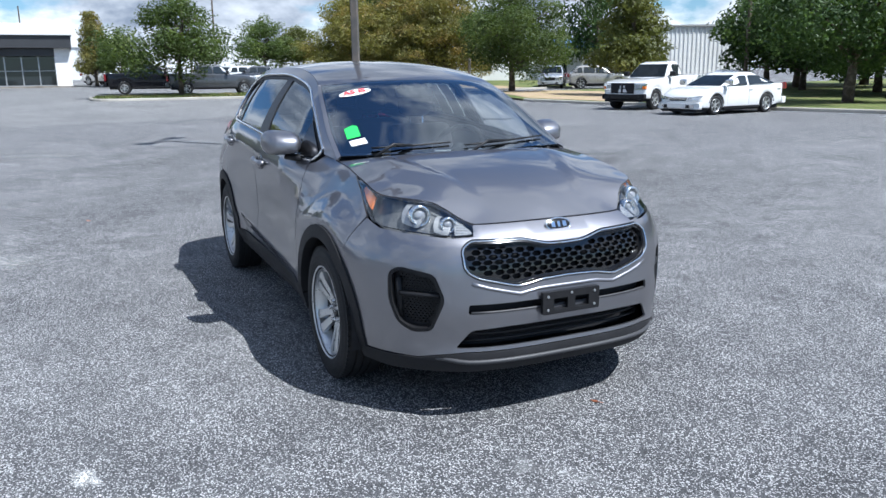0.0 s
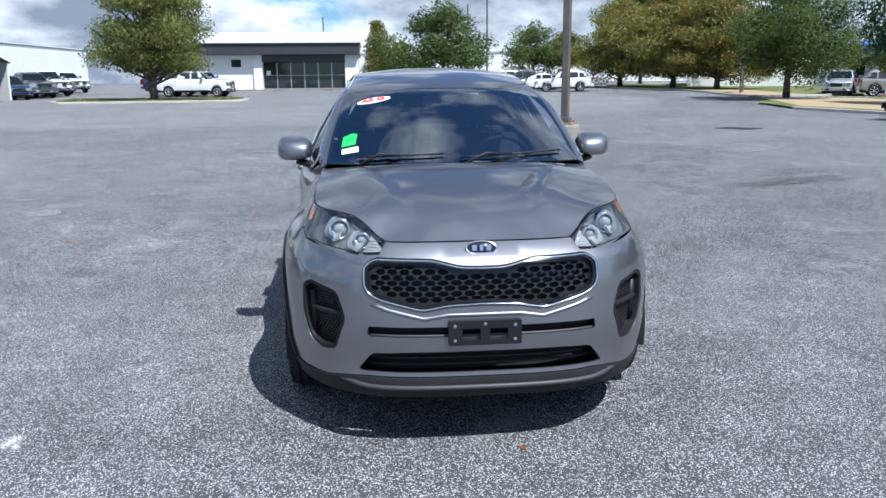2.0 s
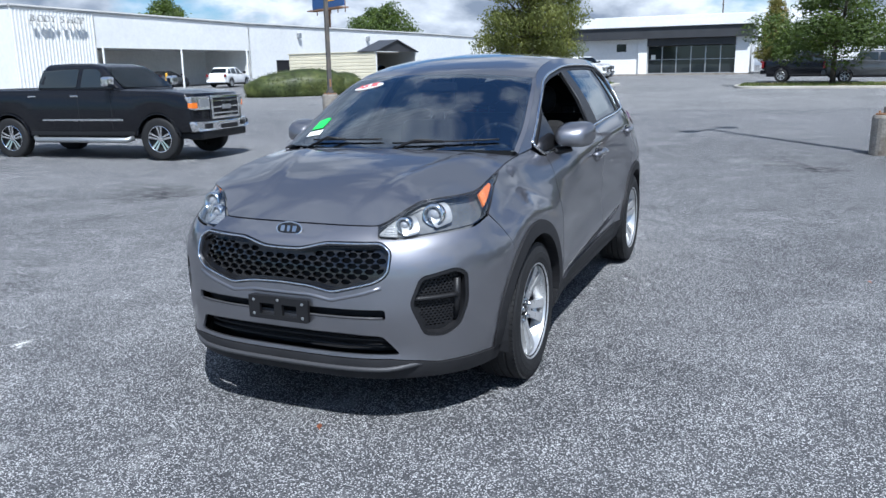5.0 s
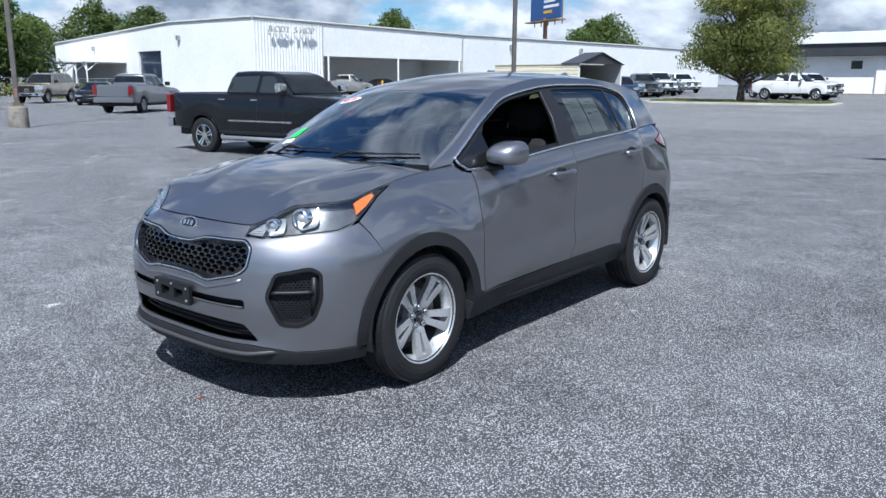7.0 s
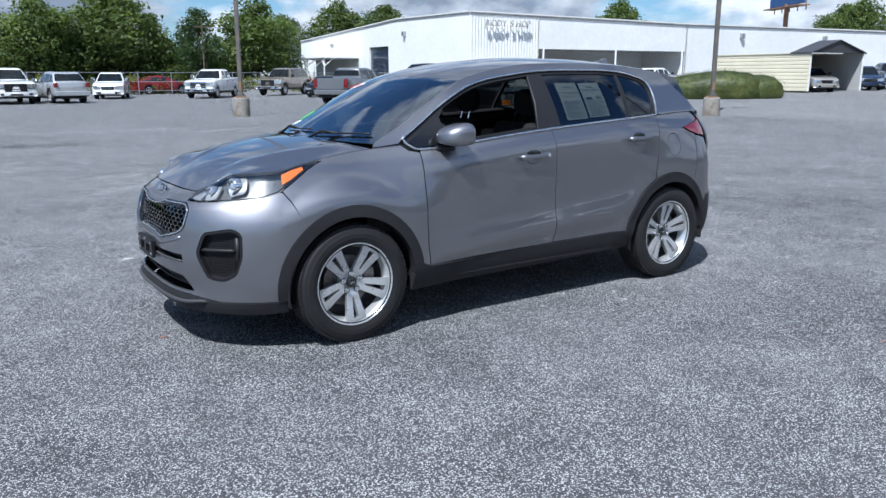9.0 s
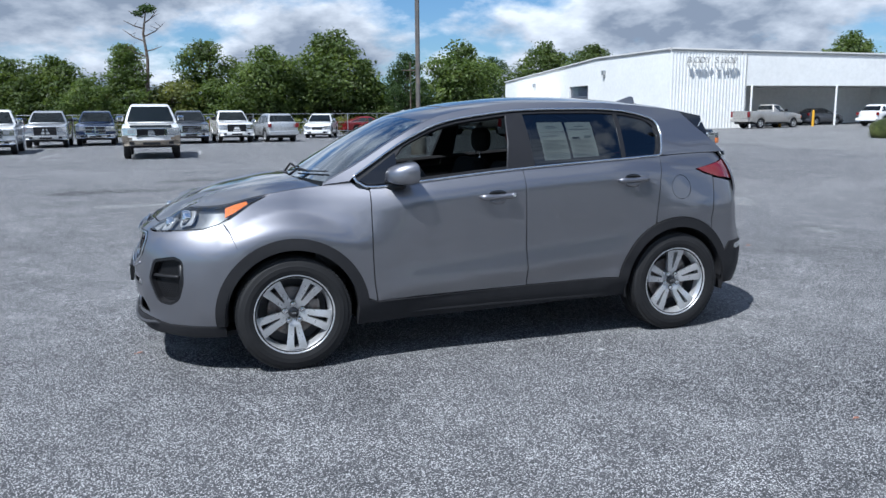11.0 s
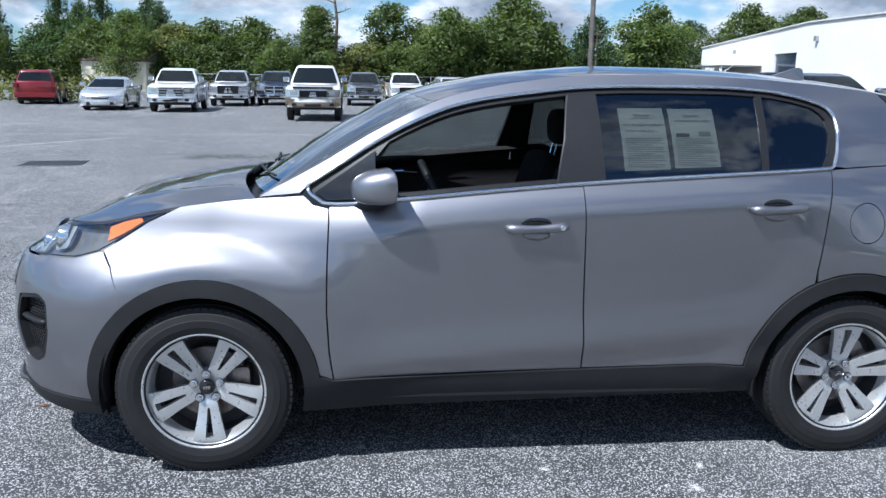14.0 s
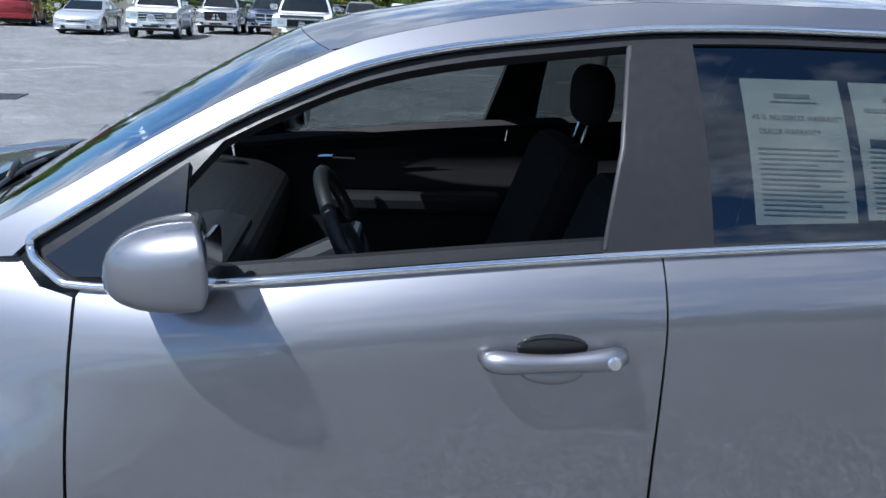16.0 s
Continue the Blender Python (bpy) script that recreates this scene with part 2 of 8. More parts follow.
M_CLAD = mat("grained_cladding", (0.020, 0.020, 0.022), 0.62, spec=0.3, vary=0.12, scale=6, fine=300, bump=0.0003)
M_TYRE = mat("tyre_rubber", (0.013, 0.013, 0.014), 0.72, vary=0.2, scale=7, fine=80, bump=0.0006)
M_CHROME = mat("chrome", (0.80, 0.81, 0.82), 0.10, 1.0, vary=0.03)
M_ALLOY = mat("silver_alloy", (0.66, 0.665, 0.67), 0.30, 0.7, vary=0.015, scale=8, coat=0.3)
M_BRAKE = mat("brake_steel", (0.28, 0.26, 0.25), 0.45, 0.8, vary=0.2, scale=9, second=(0.16, 0.10, 0.07))
M_GLASS_DARK = mat("tinted_glass", (0.022, 0.028, 0.031), 0.03, 0.0, vary=0.0, spec=0.9)
M_AMBER = mat("amber_lens", (0.85, 0.20, 0.02), 0.12, vary=0.05, coat=0.8)
M_LAMPCLEAR = mat("lamp_reflector", (0.68, 0.69, 0.70), 0.10, 0.85, vary=0.08, scale=15, coat=0.8)
M_REDLENS = mat("red_lens", (0.17, 0.008, 0.012), 0.10, vary=0.06, scale=10, coat=0.9)
M_PAPER = mat("white_paper", (0.80, 0.82, 0.80), 0.7, vary=0.03)
M_INK = mat("ink", (0.06, 0.07, 0.09), 0.8, vary=0.1)
M_SIGNBLUE = mat("billboard_blue", (0.03, 0.09, 0.25), 0.5, vary=0.1)


def paint(name, c, flake=0.55, rough=0.28):
    return mat(name, c, rough, flake, vary=0.03, scale=2, fine=900, coat=1.0)


M_PAINT_WHITE = paint("white_car_paint", (0.80, 0.80, 0.79), 0.0)
M_PAINT_BLACK = mat("black_car_paint", (0.005, 0.0055, 0.008), 0.25, 0.0, vary=0.02, scale=2, fine=300, coat=0.45, spec=0.3)
M_PAINT_SILVER = paint("silver_car_paint", (0.55, 0.56, 0.57))
M_PAINT_GREY = paint("dark_grey_car_paint", (0.10, 0.105, 0.115))
M_PAINT_MID = paint("mid_grey_car_paint", (0.21, 0.215, 0.225))
M_PAINT_RED = paint("red_car_paint", (0.22, 0.010, 0.014), 0.2)
M_PAINT_BLUE = paint("dark_blue_car_paint", (0.02, 0.035, 0.08), 0.4)
M_PAINT_TAN = paint("tan_car_paint", (0.23, 0.195, 0.155), 0.4)
M_PAINT_GOLD = paint("champagne_car_paint", (0.45, 0.43, 0.40), 0.5)


# ---- building helpers ----
def smooth01(a, b, v):
    u = min(1.0, max(0.0, (v - a) / (b - a)))
    return u * u * (3 - 2 * u)


def ground_z(x, y):
    """The lot dips a little beside the parked pickup and rises slowly towards the shops."""
    r = math.hypot(x, y)
    dip = -0.20 * math.exp(-((x + 10) / 12) ** 2 - ((y + 7) / 13) ** 2) * smooth01(3.5, 10, r)
    rise = 0.016 * max(0.0, min(70.0, -x - 26))
    return dip + rise


def link_mesh(name, bm, material=None, parent=None, label="", smooth=False):
    me = bpy.data.meshes.new(name)
    bm.to_mesh(me)
    bm.free()
    if material:
        for m in (material if isinstance(material, (list, tuple)) else [material]):
            me.materials.append(m)
    if smooth:
        me.shade_smooth()
        if smooth == "auto":
            me.set_sharp_from_angle(angle=radians(38))
    ob = new(name, me)
    if parent is not None:
        ob.parent = parent
    if label:
        ob["label"] = label
    return ob


def part(name, bm, material, parent, label="", smooth=False):
    return link_mesh(name, bm, material, parent, label, smooth)


def thing(name, m, label, category, group="", kind=""):
    ob = new(name)
    ob.matrix_world = m
    ob.empty_display_size = 0.2
    return tagged(ob, label, category, group, kind)


def box_bm(lo, hi, bevel=0.0, bm=None):
    out = bmesh.new()
    bmesh.ops.create_cube(out, size=1.0)
    c, d = [(a + b) / 2 for a, b in zip(lo, hi)], [abs(b - a) for a, b in zip(lo, hi)]
    for v in out.verts:
        v.co = Vector([c[i] + v.co[i] * d[i] for i in range(3)])
    if bevel:
        bmesh.ops.bevel(out, geom=out.edges[:], offset=bevel, segments=2, profile=0.5, affect="EDGES")
    if bm is not None:
        return join(bm, out)
    return out


def join(a, b):
    """Adds the bmesh b to a."""
    me = bpy.data.meshes.new("tmp")
    b.to_mesh(me)
    b.free()
    a.from_mesh(me)
    bpy.data.meshes.remove(me)
    return a


def moved(bm, m):
    bmesh.ops.transform(bm, matrix=m, verts=bm.verts[:])
    return bm


def tube_bm(points, radii, sides=8, cap=True, bm=None):
    """A tapered tube along points."""
    bm = bm or bmesh.new()
    rings, pts = [], [Vector(p) for p in points]
    for i, p in enumerate(pts):
        d = (pts[min(i + 1, len(pts) - 1)] - pts[max(i - 1, 0)]).normalized()
        a = d.cross(Vector((0, 0, 1)) if abs(d.z) < 0.9 else Vector((1, 0, 0))).normalized()
        b = d.cross(a)
        r = radii[i] if isinstance(radii, (list, tuple)) else radii
        rings.append([bm.verts.new(p + (a * math.cos(2 * math.pi * k / sides) + b * math.sin(2 * math.pi * k / sides)) * r) for k in range(sides)])
    for p, q in zip(rings, rings[1:]):
        for k in range(sides):
            bm.faces.new((p[k], p[(k + 1) % sides], q[(k + 1) % sides], q[k]))
    if cap:
        bm.faces.new(rings[0][::-1])
        bm.faces.new(rings[-1])
    return bm


def lathe_bm(profile, sides=32, axis="y", bm=None, closed=False):
    """Turns a profile of (radius, along) round the axis."""
    bm = bm or bmesh.new()
    rings = []
    for r, h in profile:
        ring = []
        for k in range(sides):
            a = 2 * math.pi * k / sides
            co = (r * math.cos(a), h, r * math.sin(a)) if axis == "y" else (r * math.cos(a), r * math.sin(a), h)
            ring.append(bm.verts.new(co))
        rings.append(ring)
    pairs = list(zip(rings, rings[1:])) + ([(rings[-1], rings[0])] if closed else [])
    for p, q in pairs:
        for k in range(sides):
            bm.faces.new((p[k], p[(k + 1) % sides], q[(k + 1) % sides], q[k]))
    bmesh.ops.recalc_face_normals(bm, faces=bm.faces[:])
    return bm


def prism_bm(outline, lo, hi, axis="y", bm=None, bevel=0.0):
    """A flat outline of (a, b), drawn out from lo to hi along the axis: y takes (x, z), x takes (y, z), z takes (x, y)."""
    out = bmesh.new()

    def at(p, h):
        return {"y": (p[0], h, p[1]), "x": (h, p[0], p[1]), "z": (p[0], p[1], h)}[axis]

    a = [out.verts.new(at(p, lo)) for p in outline]
    b = [out.verts.new(at(p, hi)) for p in outline]
    n = len(outline)
    out.faces.new(a)
    out.faces.new(b[::-1])
    for i in range(n):
        out.faces.new((a[i], b[i], b[(i + 1) % n], a[(i + 1) % n]))
    bmesh.ops.recalc_face_normals(out, faces=out.faces[:])
    if bevel:
        bmesh.ops.bevel(out, geom=out.edges[:], offset=bevel, segments=2, profile=0.5, affect="EDGES")
    return join(bm, out) if bm is not None else out


def curve_at(points, u):
    """A smooth line through (u, v) points."""
    xs, ys = [p[0] for p in points], [p[1] for p in points]
    if xs[0] > xs[-1]:
        xs, ys = xs[::-1], ys[::-1]
    n = len(xs)
    if u <= xs[0]:
        return ys[0]
    if u >= xs[-1]:
        return ys[-1]
    i = max(j for j in range(n) if xs[j] <= u)
    i = min(i, n - 2)

    def slope(j):
        if j == 0:
            return (ys[1] - ys[0]) / (xs[1] - xs[0])
        if j == n - 1:
            return (ys[-1] - ys[-2]) / (xs[-1] - xs[-2])
        a, b = (ys[j] - ys[j - 1]) / (xs[j] - xs[j - 1]), (ys[j + 1] - ys[j]) / (xs[j + 1] - xs[j])
        return 0.0 if a * b <= 0 else 2 * a * b / (a + b)

    h = xs[i + 1] - xs[i]
    s = (u - xs[i]) / h
    return (ys[i] * (1 + 2 * s) * (1 - s) ** 2 + ys[i + 1] * s * s * (3 - 2 * s) + h * slope(i) * s * (1 - s) ** 2 - h * slope(i + 1) * s * s * (1 - s))


def rounded(outline, radius, steps=4):
    """The outline with its corners rounded; radius one number or one a corner."""
    n, out = len(outline), []
    for i in range(n):
        p, a, b = Vector(outline[i]), Vector(outline[i - 1]), Vector(outline[(i + 1) % n])
        r = radius[i] if isinstance(radius, (list, tuple)) else radius
        r = min(r, (a - p).length * 0.45, (b - p).length * 0.45)
        if r < 1e-4:
            out.append(tuple(p))
            continue
        s, e = p + (a - p).normalized() * r, p + (b - p).normalized() * r
        for k in range(steps + 1):
            u = k / steps
            out.append(tuple(s * (1 - u) ** 2 + p * (2 * u * (1 - u)) + e * u * u))
    return out


def resampled(outline, step, closed=True):
    """The outline with further points, no two of them more than step apart."""
    out, n = [], len(outline)
    for i in range(n if closed else n - 1):
        a, b = Vector(outline[i]), Vector(outline[(i + 1) % n])
        k = max(1, math.ceil((b - a).length / step))
        out += [tuple(a.lerp(b, j / k)) for j in range(k)]
    if not closed:
        out.append(tuple(outline[-1]))
    return out


def inset(outline, d):
    """The outline moved inwards by d."""
    n, pts = len(outline), [Vector(p) for p in outline]
    area = sum(pts[i].x * pts[(i + 1) % n].y - pts[(i + 1) % n].x * pts[i].y for i in range(n))
    sign, out = (1 if area > 0 else -1), []
    for i in range(n):
        e1, e2 = pts[i] - pts[i - 1], pts[(i + 1) % n] - pts[i]
        if e1.length < 1e-6 or e2.length < 1e-6:
            e1 = e2 = (e1 if e1.length > e2.length else e2)
        n1, n2 = Vector((-e1.y, e1.x)).normalized(), Vector((-e2.y, e2.x)).normalized()
        m = n1 + n2
        m = n1 if m.length < 1e-4 else m.normalized()
        out.append(tuple(pts[i] + m * (sign * d / max(0.5, m.dot(n1)))))
    return out


def inside(p, poly):
    c, n = False, len(poly)
    for i in range(n):
        (x1, y1), (x2, y2) = poly[i], poly[i - 1]
        if (y1 > p[1]) != (y2 > p[1]) and p[0] < (x2 - x1) * (p[1] - y1) / (y2 - y1) + x1:
            c = not c
    return c


def filled(outline, holes=(), step=0.05):
    """Triangles over an outline with holes: points, faces and the closed borders."""
    from mathutils.geometry import delaunay_2d_cdt
    loops = [resampled(outline, step)] + [resampled(h, step) for h in holes]
    pts, edges = [], []
    for loop in loops:
        k = len(pts)
        pts += [Vector(p) for p in loop]
        edges += [(k + i, k + (i + 1) % len(loop)) for i in range(len(loop))]
    border = np.array([tuple(p) for p in pts])
    xs, ys = border[:, 0], border[:, 1]
    seg_a, seg_b = border[[e[0] for e in edges]], border[[e[1] for e in edges]]
    gx, gy = np.meshgrid(np.arange(xs.min() + step / 2, xs.max(), step), np.arange(ys.min() + step / 2, ys.max(), step))
    gx[::2] += step / 2
    grid = np.stack([gx.ravel(), gy.ravel()], 1)
    keep = np.zeros(len(grid), bool)
    for loop in loops:
        lp = np.array(loop)
        a, b = lp, np.roll(lp, 1, 0)
        for i in range(len(lp)):
            if a[i, 1] == b[i, 1]:
                continue
            cond = (a[i, 1] > grid[:, 1]) != (b[i, 1] > grid[:, 1])
            xi = (b[i, 0] - a[i, 0]) * (grid[:, 1] - a[i, 1]) / (b[i, 1] - a[i, 1]) + a[i, 0]
            keep ^= cond & (grid[:, 0] < xi)
    grid = grid[keep]
    if len(grid):
        d2 = np.full(len(grid), 9.0)
        for a, b in zip(seg_a, seg_b):
            ab = b - a
            u = np.clip(((grid - a) @ ab) / max(1e-12, ab @ ab), 0, 1)
            d2 = np.minimum(d2, ((grid - a - u[:, None] * ab) ** 2).sum(1))
        grid = grid[d2 > (0.42 * step) ** 2]
    pts += [Vector(p) for p in grid]
    v, _, f, _, _, _ = delaunay_2d_cdt(pts, edges, [], 0, 1e-7)
    v = [tuple(p) for p in v]
    good = []
    for t in f:
        c = (sum(v[i][0] for i in t) / len(t), sum(v[i][1] for i in t) / len(t))
        if inside(c, loops[0]) and not any(inside(c, h) for h in loops[1:]):
            good.append(t)
    return v, good


def panel(name, outline, surface, material, parent, holes=(), step=0.05, depth=0.012, lift=0.0, label="", flip=False, e=6e-3):
    """A pressed panel: the outline, in the surface's own two coordinates, laid on surface(a, b), with turned-in edges."""
    v, f = filled(outline, holes, step)

    def normal(a, b):
        p = Vector(surface(a, b))
        n = (Vector(surface(a + e, b)) - Vector(surface(a - e, b))).cross(Vector(surface(a, b + e)) - Vector(surface(a, b - e)))
        n.normalize()
        return p, (-n if flip else n)

    data = [normal(*p) for p in v]
    verts = [p + n * lift for p, n in data]
    normals = [n for p, n in data]
    count = {}
    faces = []
    for t in f:
        a, b, c = (verts[i] for i in t[:3])
        t = list(t)
        if (b - a).cross(c - a).dot(normals[t[0]]) < 0:
            t = t[::-1]
        faces.append(t)
        for i in range(len(t)):
            count[(t[i], t[(i + 1) % len(t)])] = 1
    if depth:
        rim, twin = [k for k in count if (k[1], k[0]) not in count], {}

        def low(i):
            if i not in twin:
                twin[i] = (len(verts), len(verts) + 1)
                verts.append(verts[i].copy())
                verts.append(verts[i] - normals[i] * depth)
                normals.append(normals[i])
                normals.append(normals[i])
            return twin[i]

        for a, b in rim:
            (a0, a1), (b0, b1) = low(a), low(b)
            faces.append([b0, a0, a1, b1])
    me = bpy.data.meshes.new(name)
    me.from_pydata([tuple(p) for p in verts], [], faces)
    me.materials.append(material)
    me.shade_smooth()
    split, nn = [], len(v)
    for poly in me.polygons:
        ring = list(poly.vertices)
        own = poly.normal.copy()
        for i in ring:
            split.append(tuple(normals[i]) if i < nn else tuple(own))
    me.normals_split_custom_set(split)
    ob = new(name, me)
    ob.parent = parent
    if label:
        ob["label"] = label
    return ob


def bead(name, points, radius, material, parent, sides=6, label="", closed=False):
    """A thin strip along a line in space."""
    pts = list(points) + ([points[0]] if closed else [])
    return part(name, tube_bm(pts, radius, sides), material, parent, label, smooth=True)


def text_bm(body, size, depth, bold=0.0):
    """Raised lettering, its lower left corner at the origin, in the plane of x and y."""
    cu = bpy.data.curves.new("lettering", "FONT")
    cu.body, cu.size, cu.extrude, cu.offset = body, size, depth, bold
    ob = bpy.data.objects.new("lettering", cu)
    scene.collection.objects.link(ob)
    me = bpy.data.meshes.new_from_object(ob.evaluated_get(bpy.context.evaluated_depsgraph_get()))
    bm = bmesh.new()
    bm.from_mesh(me)
    bpy.data.objects.remove(ob)
    bpy.data.curves.remove(cu)
    bpy.data.meshes.remove(me)
    return bm


# ---- ground ----
def ground():
    bm = bmesh.new()
    def steps(lim):
        out, v, d = [0.0], 0.0, 0.7
        while v < lim:
            v += d
            d *= 1.07
            out.append(v)
        return [-a for a in out[:0:-1]] + out
    xs = ys = steps(900)
    grid = [[bm.verts.new((x, y, ground_z(x, y))) for y in ys] for x in xs]
    for i in range(len(xs) - 1):
        for j in range(len(ys) - 1):
            bm.faces.new((grid[i][j], grid[i + 1][j], grid[i + 1][j + 1], grid[i][j + 1]))
    ob = link_mesh("ground", bm, M_ASPHALT, smooth=True)
    tagged(ob, "worn grey asphalt of a wide open parking lot", "ground", kind="structure")


def sheet(name, outline, material, lift, label, category, kind="structure", step=2.0, top=None):
    """A flat area that follows the ground, raised by lift."""
    v, f = filled(outline, (), step)
    bm = bmesh.new()
    vs = [bm.verts.new((x, y, ground_z(x, y) + lift)) for x, y in v]
    for t in f:
        bm.faces.new([vs[i] for i in t])
    bmesh.ops.recalc_face_normals(bm, faces=bm.faces[:])
    for fc in bm.faces:
        if fc.normal.z < 0:
            fc.normal_flip()
    return tagged(link_mesh(name, bm, material, smooth=True), label, category, kind=kind)


def kerb(outline, closed=True, width=0.16, height=0.14, label="weathered pale concrete kerb round a planted bed"):
    """A concrete kerb along an outline, a real step with a worn upper edge."""
    pts = resampled(outline, 1.2, closed)
    n = len(pts)
    bm = bmesh.new()
    rings = []
    for i in range(n):
        a, b = (pts[i - 1], pts[(i + 1) % n]) if closed else (pts[max(0, i - 1)], pts[min(n - 1, i + 1)])
        d = (Vector(b) - Vector(a)).normalized()
        s = Vector((-d.y, d.x))
        ring = []
        for off, z in ((0, -0.05), (0, height - 0.03), (0.03, height), (width - 0.02, height), (width, height - 0.02), (width, -0.05)):
            q = Vector(pts[i]) + s * (off - width)
            ring.append(bm.verts.new((q.x, q.y, ground_z(*pts[i]) + z)))
        rings.append(ring)
    for i in range(n if closed else n - 1):
        p, q = rings[i], rings[(i + 1) % n]
        for k in range(5):
            bm.faces.new((p[k], p[k + 1], q[k + 1], q[k]))
    bmesh.ops.recalc_face_normals(bm, faces=bm.faces[:])
    return tagged(link_mesh("kerb", bm, M_CURB), label, "kerb", kind="structure")


def grass_blades(outline, count, seed, height=0.12):
    rnd = random.Random(seed)
    xs, ys = [p[0] for p in outline], [p[1] for p in outline]
    verts, faces = [], []
    while len(faces) < count:
        x, y = rnd.uniform(min(xs), max(xs)), rnd.uniform(min(ys), max(ys))
        if not inside((x, y), outline):
            continue
        a, h, w = rnd.uniform(0, 6.28), height * rnd.uniform(0.5, 1.4), 0.02 + 0.05 * rnd.random()
        z, k = ground_z(x, y) + 0.10, len(verts)
        verts += [(x - w * math.cos(a), y - w * math.sin(a), z), (x + w * math.cos(a), y + w * math.sin(a), z), (x + rnd.uniform(-0.05, 0.05), y + rnd.uniform(-0.05, 0.05), z + h)]
        faces.append((k, k + 1, k + 2))
    me = bpy.data.meshes.new("grass")
    me.from_pydata(verts, [], faces)
    me.materials.append(M_GRASS)
    tagged(new("grass", me), "short ragged green grass on a kerbed island", "grass", kind="stuff")


def island(outline, seed, blades=2500, material=None):
    ring = rounded(outline, 1.2, 5)
    kerb(ring)
    sheet("planting_bed", inset(ring, 0.05), material or M_GRASS, 0.12, "grassy bed of a parking lot island", "lawn", step=0.8)
    if blades:
        grass_blades(inset(ring, 0.2), blades, seed)


ground()
# the paler through lane in front of the shops
sheet("drive_lane", [(-26, -42), (-23, -12), (-27, 8), (-33, 14), (-44, 18), (-56, 16), (-66, 10), (-64, -22), (-52, -34), (-44, -42)], M_LANE, 0.006, "pale sun-bleached asphalt drive lane before the shops", "road")
sheet("drive_apron", [(-66, 12), (-64, -40), (-140, -60), (-140, 60), (-80, 45), (-60, 22)], M_LANE, 0.010, "pale asphalt forecourt leading up to the showroom", "road", step=4)
sheet("yard_lane", [(-26, -36), (-44, -40), (-60, -45), (-60, -110), (-20, -110), (-20, -46)], M_LANE, 0.008, "pale asphalt yard before the white workshop", "road", step=4)
ISLAND_A = [(-41.4, 8.6), (-45.8, 9.0), (-46.2, -0.7), (-42.0, -0.7)]
ISLAND_B = [(-46.0, -8.8), (-49.5, -8.4), (-49.5, -20.0), (-45.2, -20.0)]
island(ISLAND_A, 3, 5000)
island(ISLAND_B, 4, 5000)
LAWN = [(-30.5, 19.6), (-24, 21.6), (-16, 22.8), (-9, 24.2), (2, 26.5), (40, 34), (40, 120), (-60, 120), (-42, 40), (-40, 24), (-36, 20.5)]
kerb(LAWN[:6], closed=False, label="pale concrete kerb along the edge of the lawn")
sheet("lawn", LAWN, M_GRASS, 0.10, "patchy sunlit green lawn under roadside trees", "lawn", step=2.5)
sheet("dirt_strip", [(-31.5, 20.4), (-25, 22.4), (-26, 27), (-34, 30), (-40, 28), (-40, 23)], M_DIRT, 0.115, "bare tan soil and straw between lawn and kerb", "soil")
BED_C = [(-44, 24), (-60, 26), (-66, 22), (-82, 26), (-84, 45), (-60, 42), (-46, 34)]
kerb(BED_C)
sheet("lawn", BED_C, M_GRASS, 0.10, "lawn with bare patches along the tree row", "lawn", step=2.5)
sheet("dirt_strip", [(-44.8, 24.6), (-58, 26.6), (-58, 30), (-46, 29)], M_DIRT, 0.115, "bare tan soil beside the lawn", "soil")

# faint lines on the lot
def stripe(a, b, width, label="faded white parking line on asphalt", m=None, lift=0.004, name="parking_line"):
    a, b = Vector(a), Vector(b)
    d = (b - a).normalized()
    s = Vector((-d.y, d.x)) * width / 2
    n = max(2, int((b - a).length / 1.0))
    bm = bmesh.new()
    rows = []
    for i in range(n + 1):
        p = a.lerp(b, i / n)
        w = random.uniform(0.8, 1.15)
        rows.append([bm.verts.new((*(p + s * w * k), ground_z(*(p + s * k)) + lift)) for k in (-1, 1)])
    for p, q in zip(rows, rows[1:]):
        bm.faces.new((p[0], p[1], q[1], q[0]))
    return tagged(link_mesh(name, bm, m or M_LINE), label, "parking line", "parking lines", "structure")


for k in range(5):
    stripe((12.6 - 2.9 * k, -26.8 - 0.2 * k), (12.4 - 2.9 * k, -31.5 - 0.2 * k), 0.10)
stripe((14, -17.5), (-4, -19.5), 0.12)
stripe((9.5, -13.0), (7.0, -17.0), 0.12)


